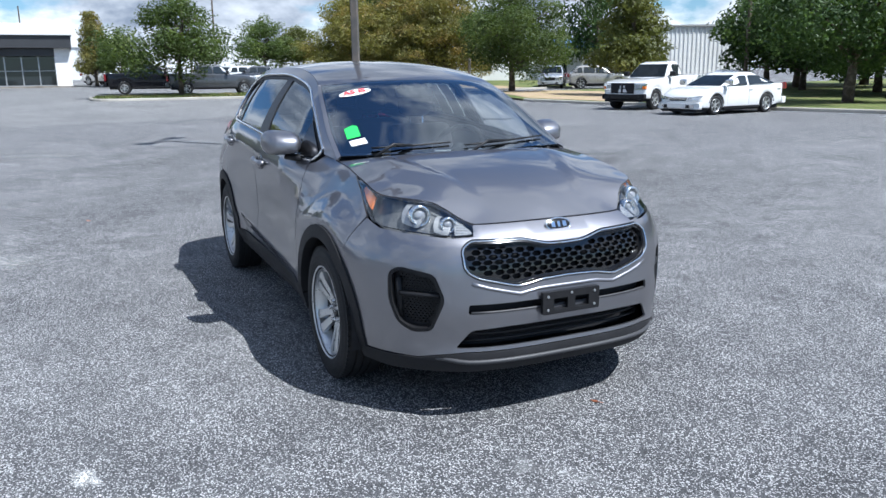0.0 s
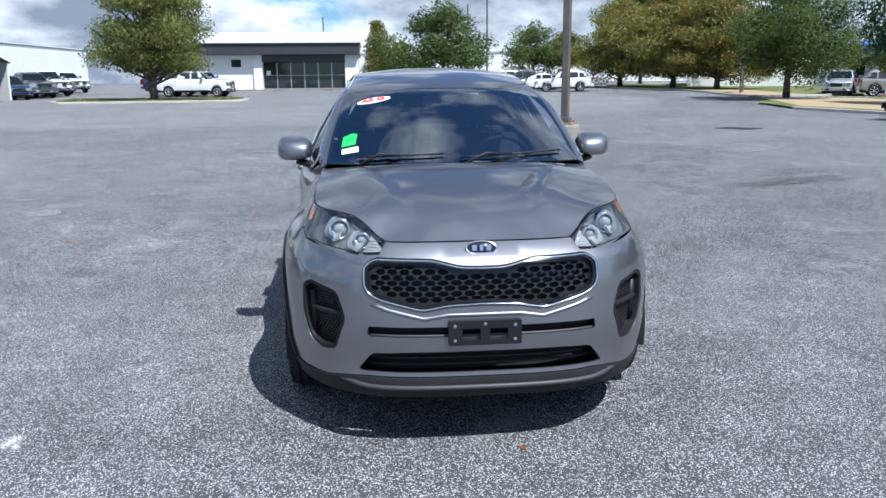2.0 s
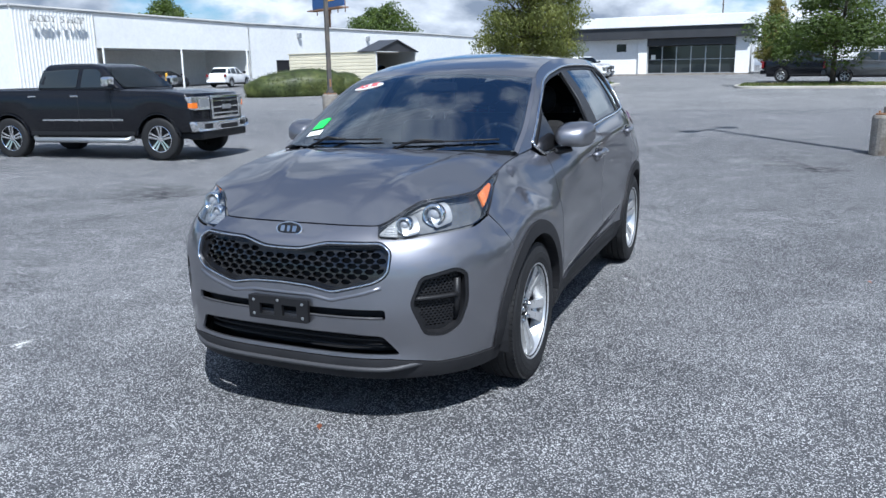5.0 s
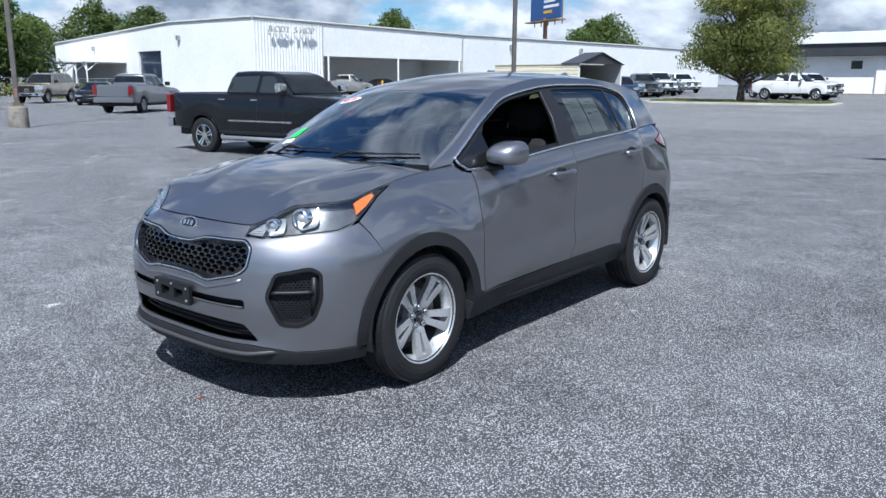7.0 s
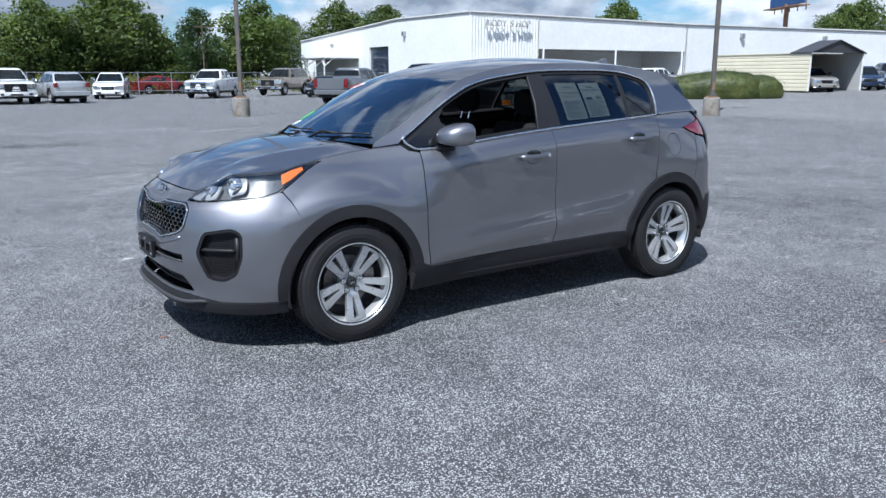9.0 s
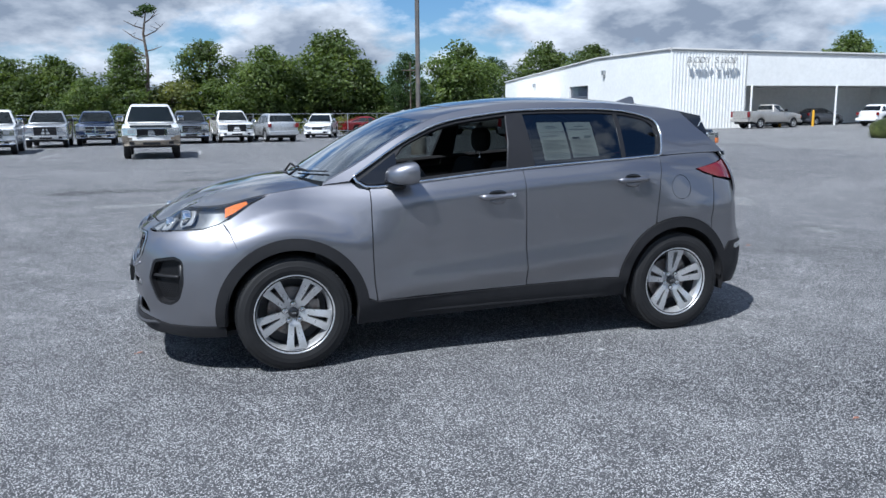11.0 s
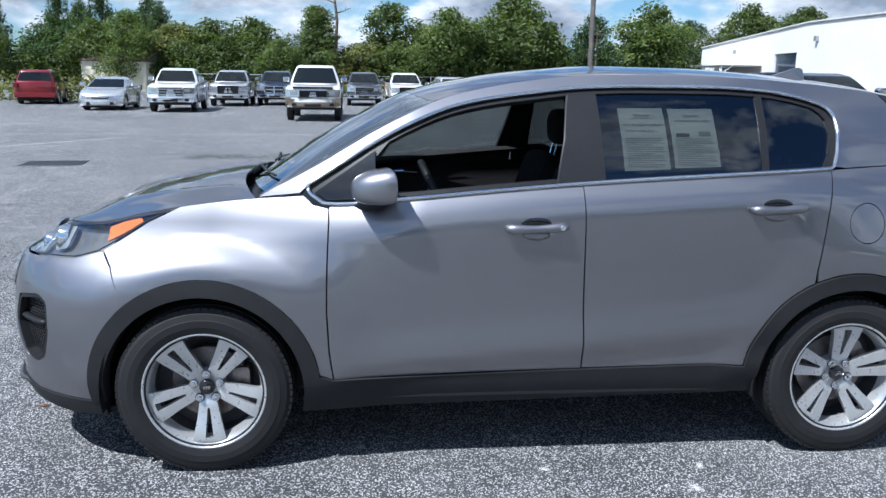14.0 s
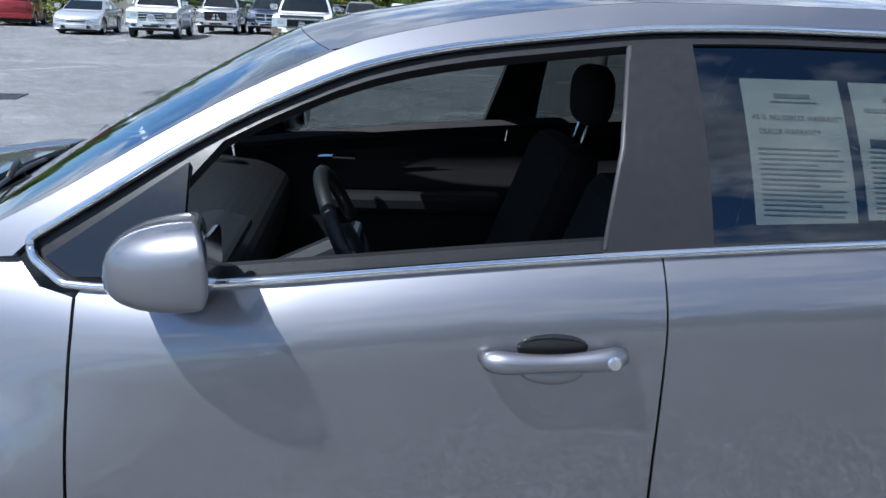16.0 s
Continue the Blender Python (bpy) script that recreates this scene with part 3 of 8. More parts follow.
# ---- marks on the asphalt ----
def worn_patch(name, colour, strength):
    """A pale smear that thins out to its edge and breaks up over the stones."""
    m = bpy.data.materials.new(name)
    m.use_nodes = True
    nt = m.node_tree
    b, out = nt.nodes["Principled BSDF"], nt.nodes["Material Output"]
    b.inputs["Base Color"].default_value, b.inputs["Roughness"].default_value = (*colour, 1), 0.9
    tc, ln, ns, fade, cut, mul, mx, tr = (nt.nodes.new(k) for k in ("ShaderNodeTexCoord", "ShaderNodeVectorMath", "ShaderNodeTexNoise", "ShaderNodeMapRange", "ShaderNodeMapRange", "ShaderNodeMath", "ShaderNodeMixShader", "ShaderNodeBsdfTransparent"))
    ln.operation, mul.operation = "LENGTH", "MULTIPLY"
    ns.inputs["Scale"].default_value, ns.inputs["Detail"].default_value, ns.inputs["Roughness"].default_value = 5.0, 8.0, 0.75
    nt.links.new(tc.outputs["Object"], ln.inputs[0])
    nt.links.new(tc.outputs["Object"], ns.inputs["Vector"])
    for n, lo, hi, a, c, src in ((fade, 0.15, 1.0, 1.0, 0.0, ln.outputs["Value"]), (cut, 0.42, 0.62, 0.0, strength, ns.outputs["Fac"])):
        n.inputs[1].default_value, n.inputs[2].default_value, n.inputs[3].default_value, n.inputs[4].default_value = lo, hi, a, c
        nt.links.new(src, n.inputs[0])
    nt.links.new(fade.outputs[0], mul.inputs[0])
    nt.links.new(cut.outputs[0], mul.inputs[1])
    nt.links.new(mul.outputs[0], mx.inputs[0])
    nt.links.new(tr.outputs[0], mx.inputs[1])
    nt.links.new(b.outputs[0], mx.inputs[2])
    nt.links.new(mx.outputs[0], out.inputs["Surface"])
    return m


M_SCUFF = worn_patch("pale_scuff", (0.36, 0.36, 0.355), 0.95)
M_STAIN = worn_patch("dark_stain", (0.025, 0.025, 0.027), 0.75)
M_SPLAT = worn_patch("dried_white_splash", (0.70, 0.70, 0.68), 1.6)
M_DRYLEAF = mat("dry_leaf", (0.40, 0.14, 0.07), 0.7, vary=0.25, scale=30)


def mark(name, x, y, rx, ry, turn, material, label, category, lift, seed, points=26, rough=0.25):
    rnd = random.Random(seed)
    bm = bmesh.new()
    ph = [rnd.uniform(0, 6.28) for _ in range(4)]
    ring = []
    for i in range(points):
        a = 2 * math.pi * i / points
        r = 1 + rough * (math.sin(2 * a + ph[0]) * 0.5 + math.sin(3 * a + ph[1]) * 0.5 + math.sin(7 * a + ph[2]) * 0.35)
        ring.append(bm.verts.new((r * math.cos(a), r * math.sin(a), 0)))
    bm.faces.new(ring)
    ob = link_mesh(name, bm, material)
    ob.matrix_world = pose(x, y, ground_z(x, y) + lift, 0, 0, turn) @ Matrix.Diagonal((rx, ry, 1, 1))
    return tagged(ob, label, category, name.replace("_", " ") + "s", "structure")


for i, (x, y, rx, ry, turn) in enumerate([(-1.2, -11.4, 1.8, 0.5, 20), (0.8, -8.5, 1.0, 0.35, 15), (0.8, -6.9, 1.3, 0.3, 25), (-10.4, -26.1, 3.2, 0.7, 10), (-4.0, -13.2, 1.6, 0.35, 50), (-4.9, -4.6, 0.5, 0.2, 60), (-6.3, -2.8, 0.7, 0.25, 70),
                                          (-8.2, -6.7, 1.6, 0.3, 50), (3.1, -9.6, 1.8, 0.4, 0), (-2.4, -2.6, 0.5, 0.25, 40), (-4.3, -18.3, 2.2, 0.5, 15), (12.0, -22.0, 3.0, 0.5, 5), (-9.5, 2.0, 1.4, 0.4, 80), (-14.5, -2.5, 2.0, 0.5, 70), (-12, 8.5, 2.2, 0.5, 100)]):
    mark("scuff", x, y, rx, ry, turn, M_SCUFF, "pale worn scuff on dark asphalt", "scuff", 0.003, 200 + i)
rk = random.Random(61)
for i in range(34):
    cx, cy, sx, sy = ((-1.0, -7.5, 3.2, 2.4), (-5.5, -9.5, 3.5, 3.0), (-4.5, -4.8, 2.5, 1.6), (1.5, -13.0, 3.5, 2.5))[i % 4]
    mark("scuff", cx + rk.gauss(0, 0.6) * sx, cy + rk.gauss(0, 0.5) * sy, rk.uniform(0.2, 0.75), rk.uniform(0.06, 0.16), rk.uniform(12, 42), M_SCUFF, "short pale worn streak on dark asphalt", "scuff", 0.0034 + 0.0001 * (i % 7), 400 + i)
for i, (x, y, rx, ry, turn) in enumerate([(-8.5, 2.5, 1.6, 0.7, 30), (-3.0, -5.5, 2.2, 0.8, 60), (4.0, -12.5, 2.6, 0.7, 0), (-16, 6.0, 3.0, 0.9, 90), (2.0, -15.0, 3.2, 0.8, 0), (-6.2, 6.0, 2.0, 0.6, 120)]):
    mark("stain", x, y, rx, ry, turn, M_STAIN, "dark oily stain on the asphalt", "stain", 0.003, 260 + i)
for i, (x, y, r) in enumerate([(1.95, -2.07, 0.052), (2.00, -2.03, 0.026), (-0.69, 0.96, 0.022), (-0.60, 1.14, 0.026), (-0.03, 0.95, 0.020), (-1.63, 1.9, 0.022), (-2.33, -2.79, 0.030), (-2.52, -2.41, 0.028), (-2.37, -2.83, 0.02), (-0.94, 1.95, 0.012), (0.83, 1.45, 0.010), (-5.2, -3.9, 0.03), (1.2, 1.55, 0.009)]):
    mark("paint_splash", x, y, r * 1.9, r * 1.1, 37 * i, M_SPLAT, "small dried white splash on the asphalt", "splash", 0.004, 300 + i, 18, 0.5)


def dry_leaf(x, y, size, turn):
    ring = rounded([(-1, 0), (-0.45, 0.42), (0.15, 0.50), (0.70, 0.24), (1.1, 0.0), (0.70, -0.24), (0.15, -0.50), (-0.45, -0.42)], 0.1, 2)
    v, f = filled(ring, (), 0.3)
    bm = bmesh.new()
    vs = [bm.verts.new((a * size, b * size, size * (0.10 + 0.35 * b * b + 0.12 * a * a))) for a, b in v]
    for t in f:
        bm.faces.new([vs[i] for i in t])
    bmesh.ops.solidify(bm, geom=bm.faces[:], thickness=0.0012)
    ob = thing("dry_leaf", pose(x, y, ground_z(x, y), 0, 0, turn), "curled orange brown leaf lying on asphalt", "leaf", "fallen leaves")
    part("blade", bm, M_DRYLEAF, ob)
    part("leaf_stalk", tube_bm([(size, 0, size * 0.22), (size * 1.6, 0.1 * size, size * 0.1)], 0.0014, 5), M_DRYLEAF, ob)


for x, y, sz, tn in ((2.25, 0.165, 0.024, 30), (-2.69, -3.49, 0.045, 100), (-4.3, -1.9, 0.04, 200), (3.6, -0.9, 0.02, 60), (-1.2, 2.6, 0.02, 10)):
    dry_leaf(x, y, sz, tn)


def drain(x, y, turn, w=1.0, d=0.7):
    ob = thing("drain_grate", pose(x, y, ground_z(x, y), 0, 0, turn), "dark cast iron drain grate in the asphalt", "drain", "drains")
    # no hole below: a dark plate gives the shade between the bars
    part("pit", box_bm((-w / 2, -d / 2, -0.02), (w / 2, d / 2, 0.004)), M_DARK, ob)
    for s in (-1, 1):
        part("frame", box_bm((-w / 2, s * d / 2 - 0.025, 0.0), (w / 2, s * d / 2 + 0.025, 0.012), 0.003), M_DARKFASCIA, ob)
    n = 13
    for k in range(n):
        xx = -w / 2 + w * (k + 0.5) / n
        part("bar", box_bm((xx - 0.018, -d / 2, 0.003), (xx + 0.018, d / 2, 0.011), 0.002), M_DARKFASCIA, ob)


drain(6.4, -11.0, 8, 1.05, 0.7)
drain(-18.7, 11.2, 40, 1.2, 0.8)


# ---- lamp posts ----
def lamp_post(x, y, height=9.5, turn=0.0):
    z = ground_z(x, y)
    ob = thing("lamp_post", pose(x, y, z, 0, 0, turn), "square steel lamp post on a round concrete footing", "lamp post", "lamp posts")
    foot = lathe_bm([(0.0, -0.1), (0.32, -0.1), (0.315, 0.66), (0.295, 0.71), (0.0, 0.72)], 24, "z")
    part("footing", foot, M_CONCRETE, ob, "stained cast concrete footing", smooth=False)
    plate = box_bm((-0.2, -0.2, 0.715), (0.2, 0.2, 0.745), 0.006)
    for sx in (-0.15, 0.15):
        for sy in (-0.15, 0.15):
            tube_bm([(sx, sy, 0.74), (sx, sy, 0.79)], 0.018, 6, bm=plate)
    part("base_plate", plate, M_RUST, ob, "rusty base plate with bolts")
    part("base_cover", box_bm((-0.11, -0.11, 0.745), (0.11, 0.11, 0.86), 0.01), M_POLE, ob)
    part("shaft", prism_bm(rounded([(-0.075, -0.075), (0.075, -0.075), (0.075, 0.075), (-0.075, 0.075)], 0.02), 0.74, height, "z"), M_POLE, ob, "grey brown square steel shaft")
    part("access_cover", box_bm((0.074, -0.04, 1.0), (0.082, 0.04, 1.3), 0.003), M_RUST, ob, "rust brown cover plate")
    for s in (-1, 1):
        part("arm", box_bm((-0.03, min(0.07 * s, 0.5 * s), height - 0.14), (0.03, max(0.07 * s, 0.5 * s), height - 0.06), 0.008), M_POLE, ob)
        part("lamp_head", box_bm((-0.22, min(0.5 * s, 1.05 * s), height - 0.2), (0.22, max(0.5 * s, 1.05 * s), height), 0.03), M_POLE, ob, "flat box lamp head")
    return ob


LAMPS = [(-11.3, 3.72, 58), (-22.6, -14.9, 58), (-7.3, -24.6, 58)]
for x, y, turn in LAMPS:
    lamp_post(x, y, 10.2, turn)


# ---- trees ----
def leaf_cloud(blobs, count, size, seed, droop=0.0):
    """Many small leaves round the blobs (centre, radius, squash), denser at their skins."""
    rnd = np.random.RandomState(seed)
    weight = np.array([b[1] ** 2 for b in blobs])
    pick = rnd.choice(len(blobs), count, p=weight / weight.sum())
    c = np.array([b[0] for b in blobs])[pick]
    r = np.array([b[1] for b in blobs])[pick]
    sq = np.array([b[2] for b in blobs])[pick]
    d = rnd.normal(size=(count, 3))
    d /= np.linalg.norm(d, axis=1)[:, None]
    rad = r * (0.45 + 0.62 * rnd.rand(count) ** 0.6)
    lump = 1 + 0.16 * np.sin(d[:, 0] * 7 + pick) * np.cos(d[:, 1] * 6 + 2 * pick) + 0.1 * np.sin(d[:, 2] * 9 + pick)
    p = c + d * (rad * lump)[:, None] * np.stack([np.ones(count), np.ones(count), sq], 1)
    n = d + rnd.normal(scale=0.6, size=(count, 3)) + np.array([0, 0, 0.35])
    n /= np.linalg.norm(n, axis=1)[:, None]
    t = np.cross(n, rnd.normal(size=(count, 3)))
    t[:, 2] -= droop
    t /= np.linalg.norm(t, axis=1)[:, None]
    b = np.cross(n, t)
    s = size * (0.6 + 0.8 * rnd.rand(count))[:, None]
    # each leaf spray: a bent diamond of two triangles
    v0, v2 = p - t * s, p + t * s
    v1, v3 = p + b * s * 0.5 - n * s * 0.18, p - b * s * 0.5 - n * s * 0.18
    verts = np.stack([v0, v1, v2, v3], 1).reshape(-1, 3)
    k = np.arange(count) * 4
    faces = np.concatenate([np.stack([k, k + 1, k + 2], 1), np.stack([k, k + 2, k + 3], 1)])
    return verts, faces


def tree_meshes(kind, seed):
    """The trunk with its limbs, and the crown, of a tree of height about 1 to be scaled: made at full size in metres."""
    rnd = random.Random(seed)
    spec = {"round": (8.0, 1.6, 3.7, 0.20, 46, 0.085, 36000), "fluffy": (8.6, 0.7, 4.2, 0.24, 80, 0.11, 36000), "tall": (11.0, 1.0, 3.9, 0.24, 34, 0.17, 9000), "wood": (8.0, 1.2, 3.7, 0.20, 46, 0.17, 10500),
            "drooping": (10.0, 0.9, 3.5, 0.26, 110, 0.085, 52000), "bush": (8.0, 0.7, 3.9, 0.16, 30, 0.22, 5000), "small": (5.6, 1.4, 2.7, 0.12, 26, 0.085, 14000), "cone": (8.0, 0.8, 2.6, 0.2, 36, 0.11, 13000)}[kind]
    h, clear_h, reach, rad, nblob, size, count = spec
    trunk = bmesh.new()
    bend = [(0, 0, -0.15), (rnd.uniform(-0.08, 0.08), rnd.uniform(-0.08, 0.08), clear_h), (rnd.uniform(-0.3, 0.3), rnd.uniform(-0.3, 0.3), h * 0.55), (rnd.uniform(-0.4, 0.4), rnd.uniform(-0.4, 0.4), h * 0.88)]
    tube_bm(bend, [rad * 1.25, rad * 0.85, rad * 0.5, rad * 0.12], 9, bm=trunk)
    blobs = []
    for i in range(nblob):
        u = (i + 0.5) / nblob
        z = clear_h + (h - clear_h) * (0.12 + 0.85 * u)
        env = math.sin(math.pi * min(1, (0.16 + 0.84 * u) ** 0.8)) ** 0.7 if kind not in ("cone", "drooping") else (1.05 - 0.9 * u if kind == "cone" else min(1.0, 0.72 + 1.6 * u) * (1.04 - 0.80 * u ** 1.5))
        a = i * 2.4 + rnd.uniform(-0.5, 0.5)
        loose = kind not in ("cone",)
        d = reach * env * (rnd.uniform(0.25, 1.02) if loose else rnd.uniform(0.35, 0.78))
        r = reach * (rnd.uniform(0.20, 0.43) if loose else rnd.uniform(0.30, 0.46)) * (0.65 + 0.5 * env)
        z += rnd.uniform(-0.6, 0.6) if loose else 0.0
        c = (d * math.cos(a), d * math.sin(a), z)
        blobs.append((c, r, rnd.uniform(0.42, 0.62) if kind in ("fluffy", "cone", "drooping") else rnd.uniform(0.7, 0.95)))
        root = Vector(bend[1]).lerp(Vector(bend[3]), max(0, min(1, 0.8 * u)))
        tube_bm([root, root.lerp(Vector(c), 0.5) + Vector((0, 0, -0.1)), c], [rad * 0.36, rad * 0.22, rad * 0.06], 5, bm=trunk)
    me_t = bpy.data.meshes.new("trunk")
    trunk.to_mesh(me_t)
    trunk.free()
    me_t.materials.append(M_BARK)
    me_t.shade_smooth()
    v, f = leaf_cloud(blobs, count, size, seed, 0.5 if kind in ("fluffy", "drooping") else 0.1)
    me_c = bpy.data.meshes.new("crown")
    me_c.from_pydata(v.tolist(), [], f.tolist())
    return me_t, me_c


TREES = {}


def tree(kind, leaf, x, y, height, label, group="", seed=1, turn=None, wide=1.0):
    key = (kind, leaf.name, seed)
    if key not in TREES:
        t, c = tree_meshes(kind, seed)
        c.materials.append(leaf)
        TREES[key] = (t, c, max(v.co.z for v in c.vertices))
    t, c, full = TREES[key]
    s = height / full
    ob = thing("tree", pose(x, y, ground_z(x, y), 0, 0, turn if turn is not None else (x * 37 + y * 17) % 360), label, "tree", group)
    for name, me in (("trunk", t), ("crown", c)):
        p = new(name, me)
        p.parent = ob
        p.scale = (s * wide, s * wide, s)
    return ob


tree("drooping", M_LEAF_O, -47.6, -14.2, 10.6, "dense drooping yellow-green cypress on a kerbed island", seed=11, wide=0.92)
tree("small", M_LEAF, -44.2, 4.2, 6.4, "small broad green tree with several thin trunks on an island", seed=12, wide=1.25)
tree("small", M_LEAF, -70, 2.5, 4.6, "low round green tree beside the showroom", seed=13, wide=1.2)
tree("cone", M_LEAF_Y, -73, 0.6, 6.6, "narrow yellowing tree at the showroom corner", seed=14)
tree("small", M_LEAF, -78, 17, 7.0, "broad green parking lot tree", "lot trees", seed=12, wide=1.2)
tree("small", M_LEAF_O, -80, 21, 6.0, "broad green parking lot tree", "lot trees", seed=13, wide=1.2)
for x, y, h, k, lf, lab in [(-72, 24.5, 9.2, "fluffy", M_LEAF_Y, "feathery cypress turning orange brown"), (-66, 27.5, 9.6, "fluffy", M_LEAF_Y, "feathery cypress turning orange brown"),
                            (-60, 29, 9.0, "fluffy", M_LEAF_Y, "feathery cypress turning orange brown"), (-40.5, 24.6, 7.8, "round", M_LEAF, "spreading green roadside tree with forked trunk"), (-31.2, 26.9, 7.2, "cone", M_LEAF_O, "light yellow-green cypress on bare soil")]:
    tree(k, lf, x, y, h, lab, seed=21 + int(h * 10) % 7, wide=1.12)
tree("tall", M_LEAF_D, -82, 30, 14, "tall dark pine behind the tree row", seed=31, wide=0.6)
tree("tall", M_LEAF_D, -62, 47, 13, "tall dark tree behind the tree row", seed=31, wide=0.8)
tree("round", M_LEAF_D, -18.5, 28.5, 8.5, "shady dark green lawn tree with single trunk", seed=32, wide=1.15)
tree("round", M_LEAF_D, -27, 42, 9, "dense dark green tree at the lawn's end", seed=33, wide=1.2)
for i, (x, y) in enumerate([(-14, 36), (-20, 41), (-8, 33.5), (-2, 36), (-30, 52), (-22, 50), (-12, 46), (5, 38)]):
    tree("wood" if i % 2 else "tall", M_LEAF_D, x, y, 8.5 + (i * 13 % 5), "dense dark green tree bordering the lawn", "lawn border trees", seed=32 + i % 2, wide=1.15)

for i, (x, y, h) in enumerate([(-40, 47, 8.6), (-35.5, 45, 9.4), (-32, 41.5, 8.2), (-37, 54, 11.5), (-25.5, 37.5, 8.6)]):
    tree("wood", M_LEAF_D, x, y, h, "dense dark green tree at the lawn's end", "lawn border trees", seed=43 + i % 3, wide=1.15)

# woods beyond the far rows of cars: single crowns with sky between them
WOODS = [
    (16.6, 7.4, "wood", 1.0, M_LEAF), (12.6, 7.9, "wood", 1.1, M_LEAF), (9.6, 5.3, "wood", 0.9, M_LEAF), (5.9, 8.8, "cone", 1.0, M_LEAF), (-1.8, 9.8, "tall", 1.05, M_LEAF),
    (-7.6, 8.8, "wood", 0.95, M_LEAF), (-14.4, 11.0, "wood", 0.95, M_LEAF), (-18.8, 7.8, "cone", 0.9, M_LEAF), (-22.4, 8.4, "tall", 0.8, M_LEAF_D), (-29.7, 10.0, "wood", 1.05, M_LEAF),
    (-34.0, 8.0, "tall", 0.8, M_LEAF_D), (-38.2, 9.5, "wood", 0.9, M_LEAF), (-45.8, 9.4, "wood", 0.9, M_LEAF), (20.4, 7.2, "wood", 1.1, M_LEAF_O), (24.0, 8.0, "tall", 1.0, M_LEAF),
    (28.2, 7.2, "wood", 1.0, M_LEAF), (32.5, 7.6, "wood", 1.1, M_LEAF_D), (37.5, 8.2, "tall", 1.0, M_LEAF), (43.0, 8.6, "wood", 1.1, M_LEAF), (50.0, 9.0, "wood", 1.1, M_LEAF_D)]
for i, (x, h, kind, wide, leaf) in enumerate(WOODS):
    far = 1.5 if x < -32 else 1.0
    tree(kind, leaf, 1.9 + (x - 1.9) * far, 2.5 + (-82.5 - 3.0 * math.sin(i * 2.1)) * far, 1.5 + (h - 1.5) * far, "leafy green tree in the belt of woods behind the lot", "woods trees", seed=41 + i % 5, wide=wide * 1.25)
# lower growth that closes the gaps between the trunks
rw = random.Random(77)
for i in range(30):
    x = -29 + i * 2.75 + rw.uniform(-1, 1)
    tree("bush", (M_LEAF_D, M_LEAF, M_LEAF_O)[i % 3], x, -83 + rw.uniform(-4, 5), rw.uniform(3.6, 5.6), "low bushy green tree in the belt of woods", "woods undergrowth", seed=41 + i % 2, wide=1.35)
for i, (x, h) in enumerate([(29.5, 11.8), (32.0, 13.0), (34.5, 11.5), (37.5, 13.2), (41.5, 12.4), (46, 13.5), (52, 13), (59, 14)]):
    tree("tall", M_LEAF_D, x * 1.0, -112 - (i % 3) * 4, h, "tall dark pine far behind the lot", "far trees", seed=51 + i % 2, wide=0.62)
for i, (x, y, h) in enumerate([(-92, -86, 12.5), (-97, -90, 12), (-120, -62, 12.5), (-126, -68, 12)]):
    tree("wood", M_LEAF, x, y, h, "green tree behind the workshop roof", "far trees", seed=42 + i % 2, wide=1.0)


# a dead pine: bare forked limbs with one tuft left at the top
def dead_tree(x, y, h):
    rnd = random.Random(5)
    ob = thing("dead_tree", pose(x, y, ground_z(x, y)), "tall dead pine with bare forked limbs and a last green tuft", "tree")
    bm = bmesh.new()
    spine = [(0, 0, -0.1), (0.05, 0, h * 0.3), (-0.15, 0, h * 0.6), (0.1, 0, h * 0.8), (-0.3, 0.1, h * 1.0)]
    tube_bm(spine, [0.22, 0.19, 0.15, 0.11, 0.04], 8, bm=bm)
    for z, a, ln, rise in ((0.62, 0.3, 1.9, 0.9), (0.66, 2.9, 1.6, 0.5), (0.74, -0.4, 2.2, 1.2), (0.78, 3.4, 2.0, 1.4), (0.84, 0.1, 1.8, 0.7), (0.88, 2.6, 1.5, 1.2), (0.93, -0.2, 1.3, 0.6), (0.96, 3.0, 1.2, 0.8)):
        p = Vector((0.0, 0.0, h * z))
        q = p + Vector((math.cos(a) * ln * 0.5, math.sin(a) * ln * 0.5, rise * 0.35))
        e = p + Vector((math.cos(a) * ln, math.sin(a) * ln, rise))
        tube_bm([p, q, e], [0.075, 0.055, 0.018], 5, bm=bm)
        for k in range(3):
            b2 = q.lerp(e, 0.3 * k)
            tube_bm([b2, b2 + Vector((rnd.uniform(-0.7, 0.7), rnd.uniform(-0.3, 0.3), rnd.uniform(0.1, 0.7)))], [0.03, 0.008], 4, bm=bm)
    part("trunk", bm, M_BARK, ob, "bare grey trunk and limbs")
    v, f = leaf_cloud([((-0.4, 0.0, h * 1.0), 0.8, 0.5), ((0.5, 0.0, h * 0.96), 0.5, 0.5)], 700, 0.12, 9)
    me = bpy.data.meshes.new("crown")
    me.from_pydata(v.tolist(), [], f.tolist())
    me.materials.append(M_LEAF_D)
    o = new("crown", me)
    o.parent = ob


dead_tree(4.0, -79, 12.0)


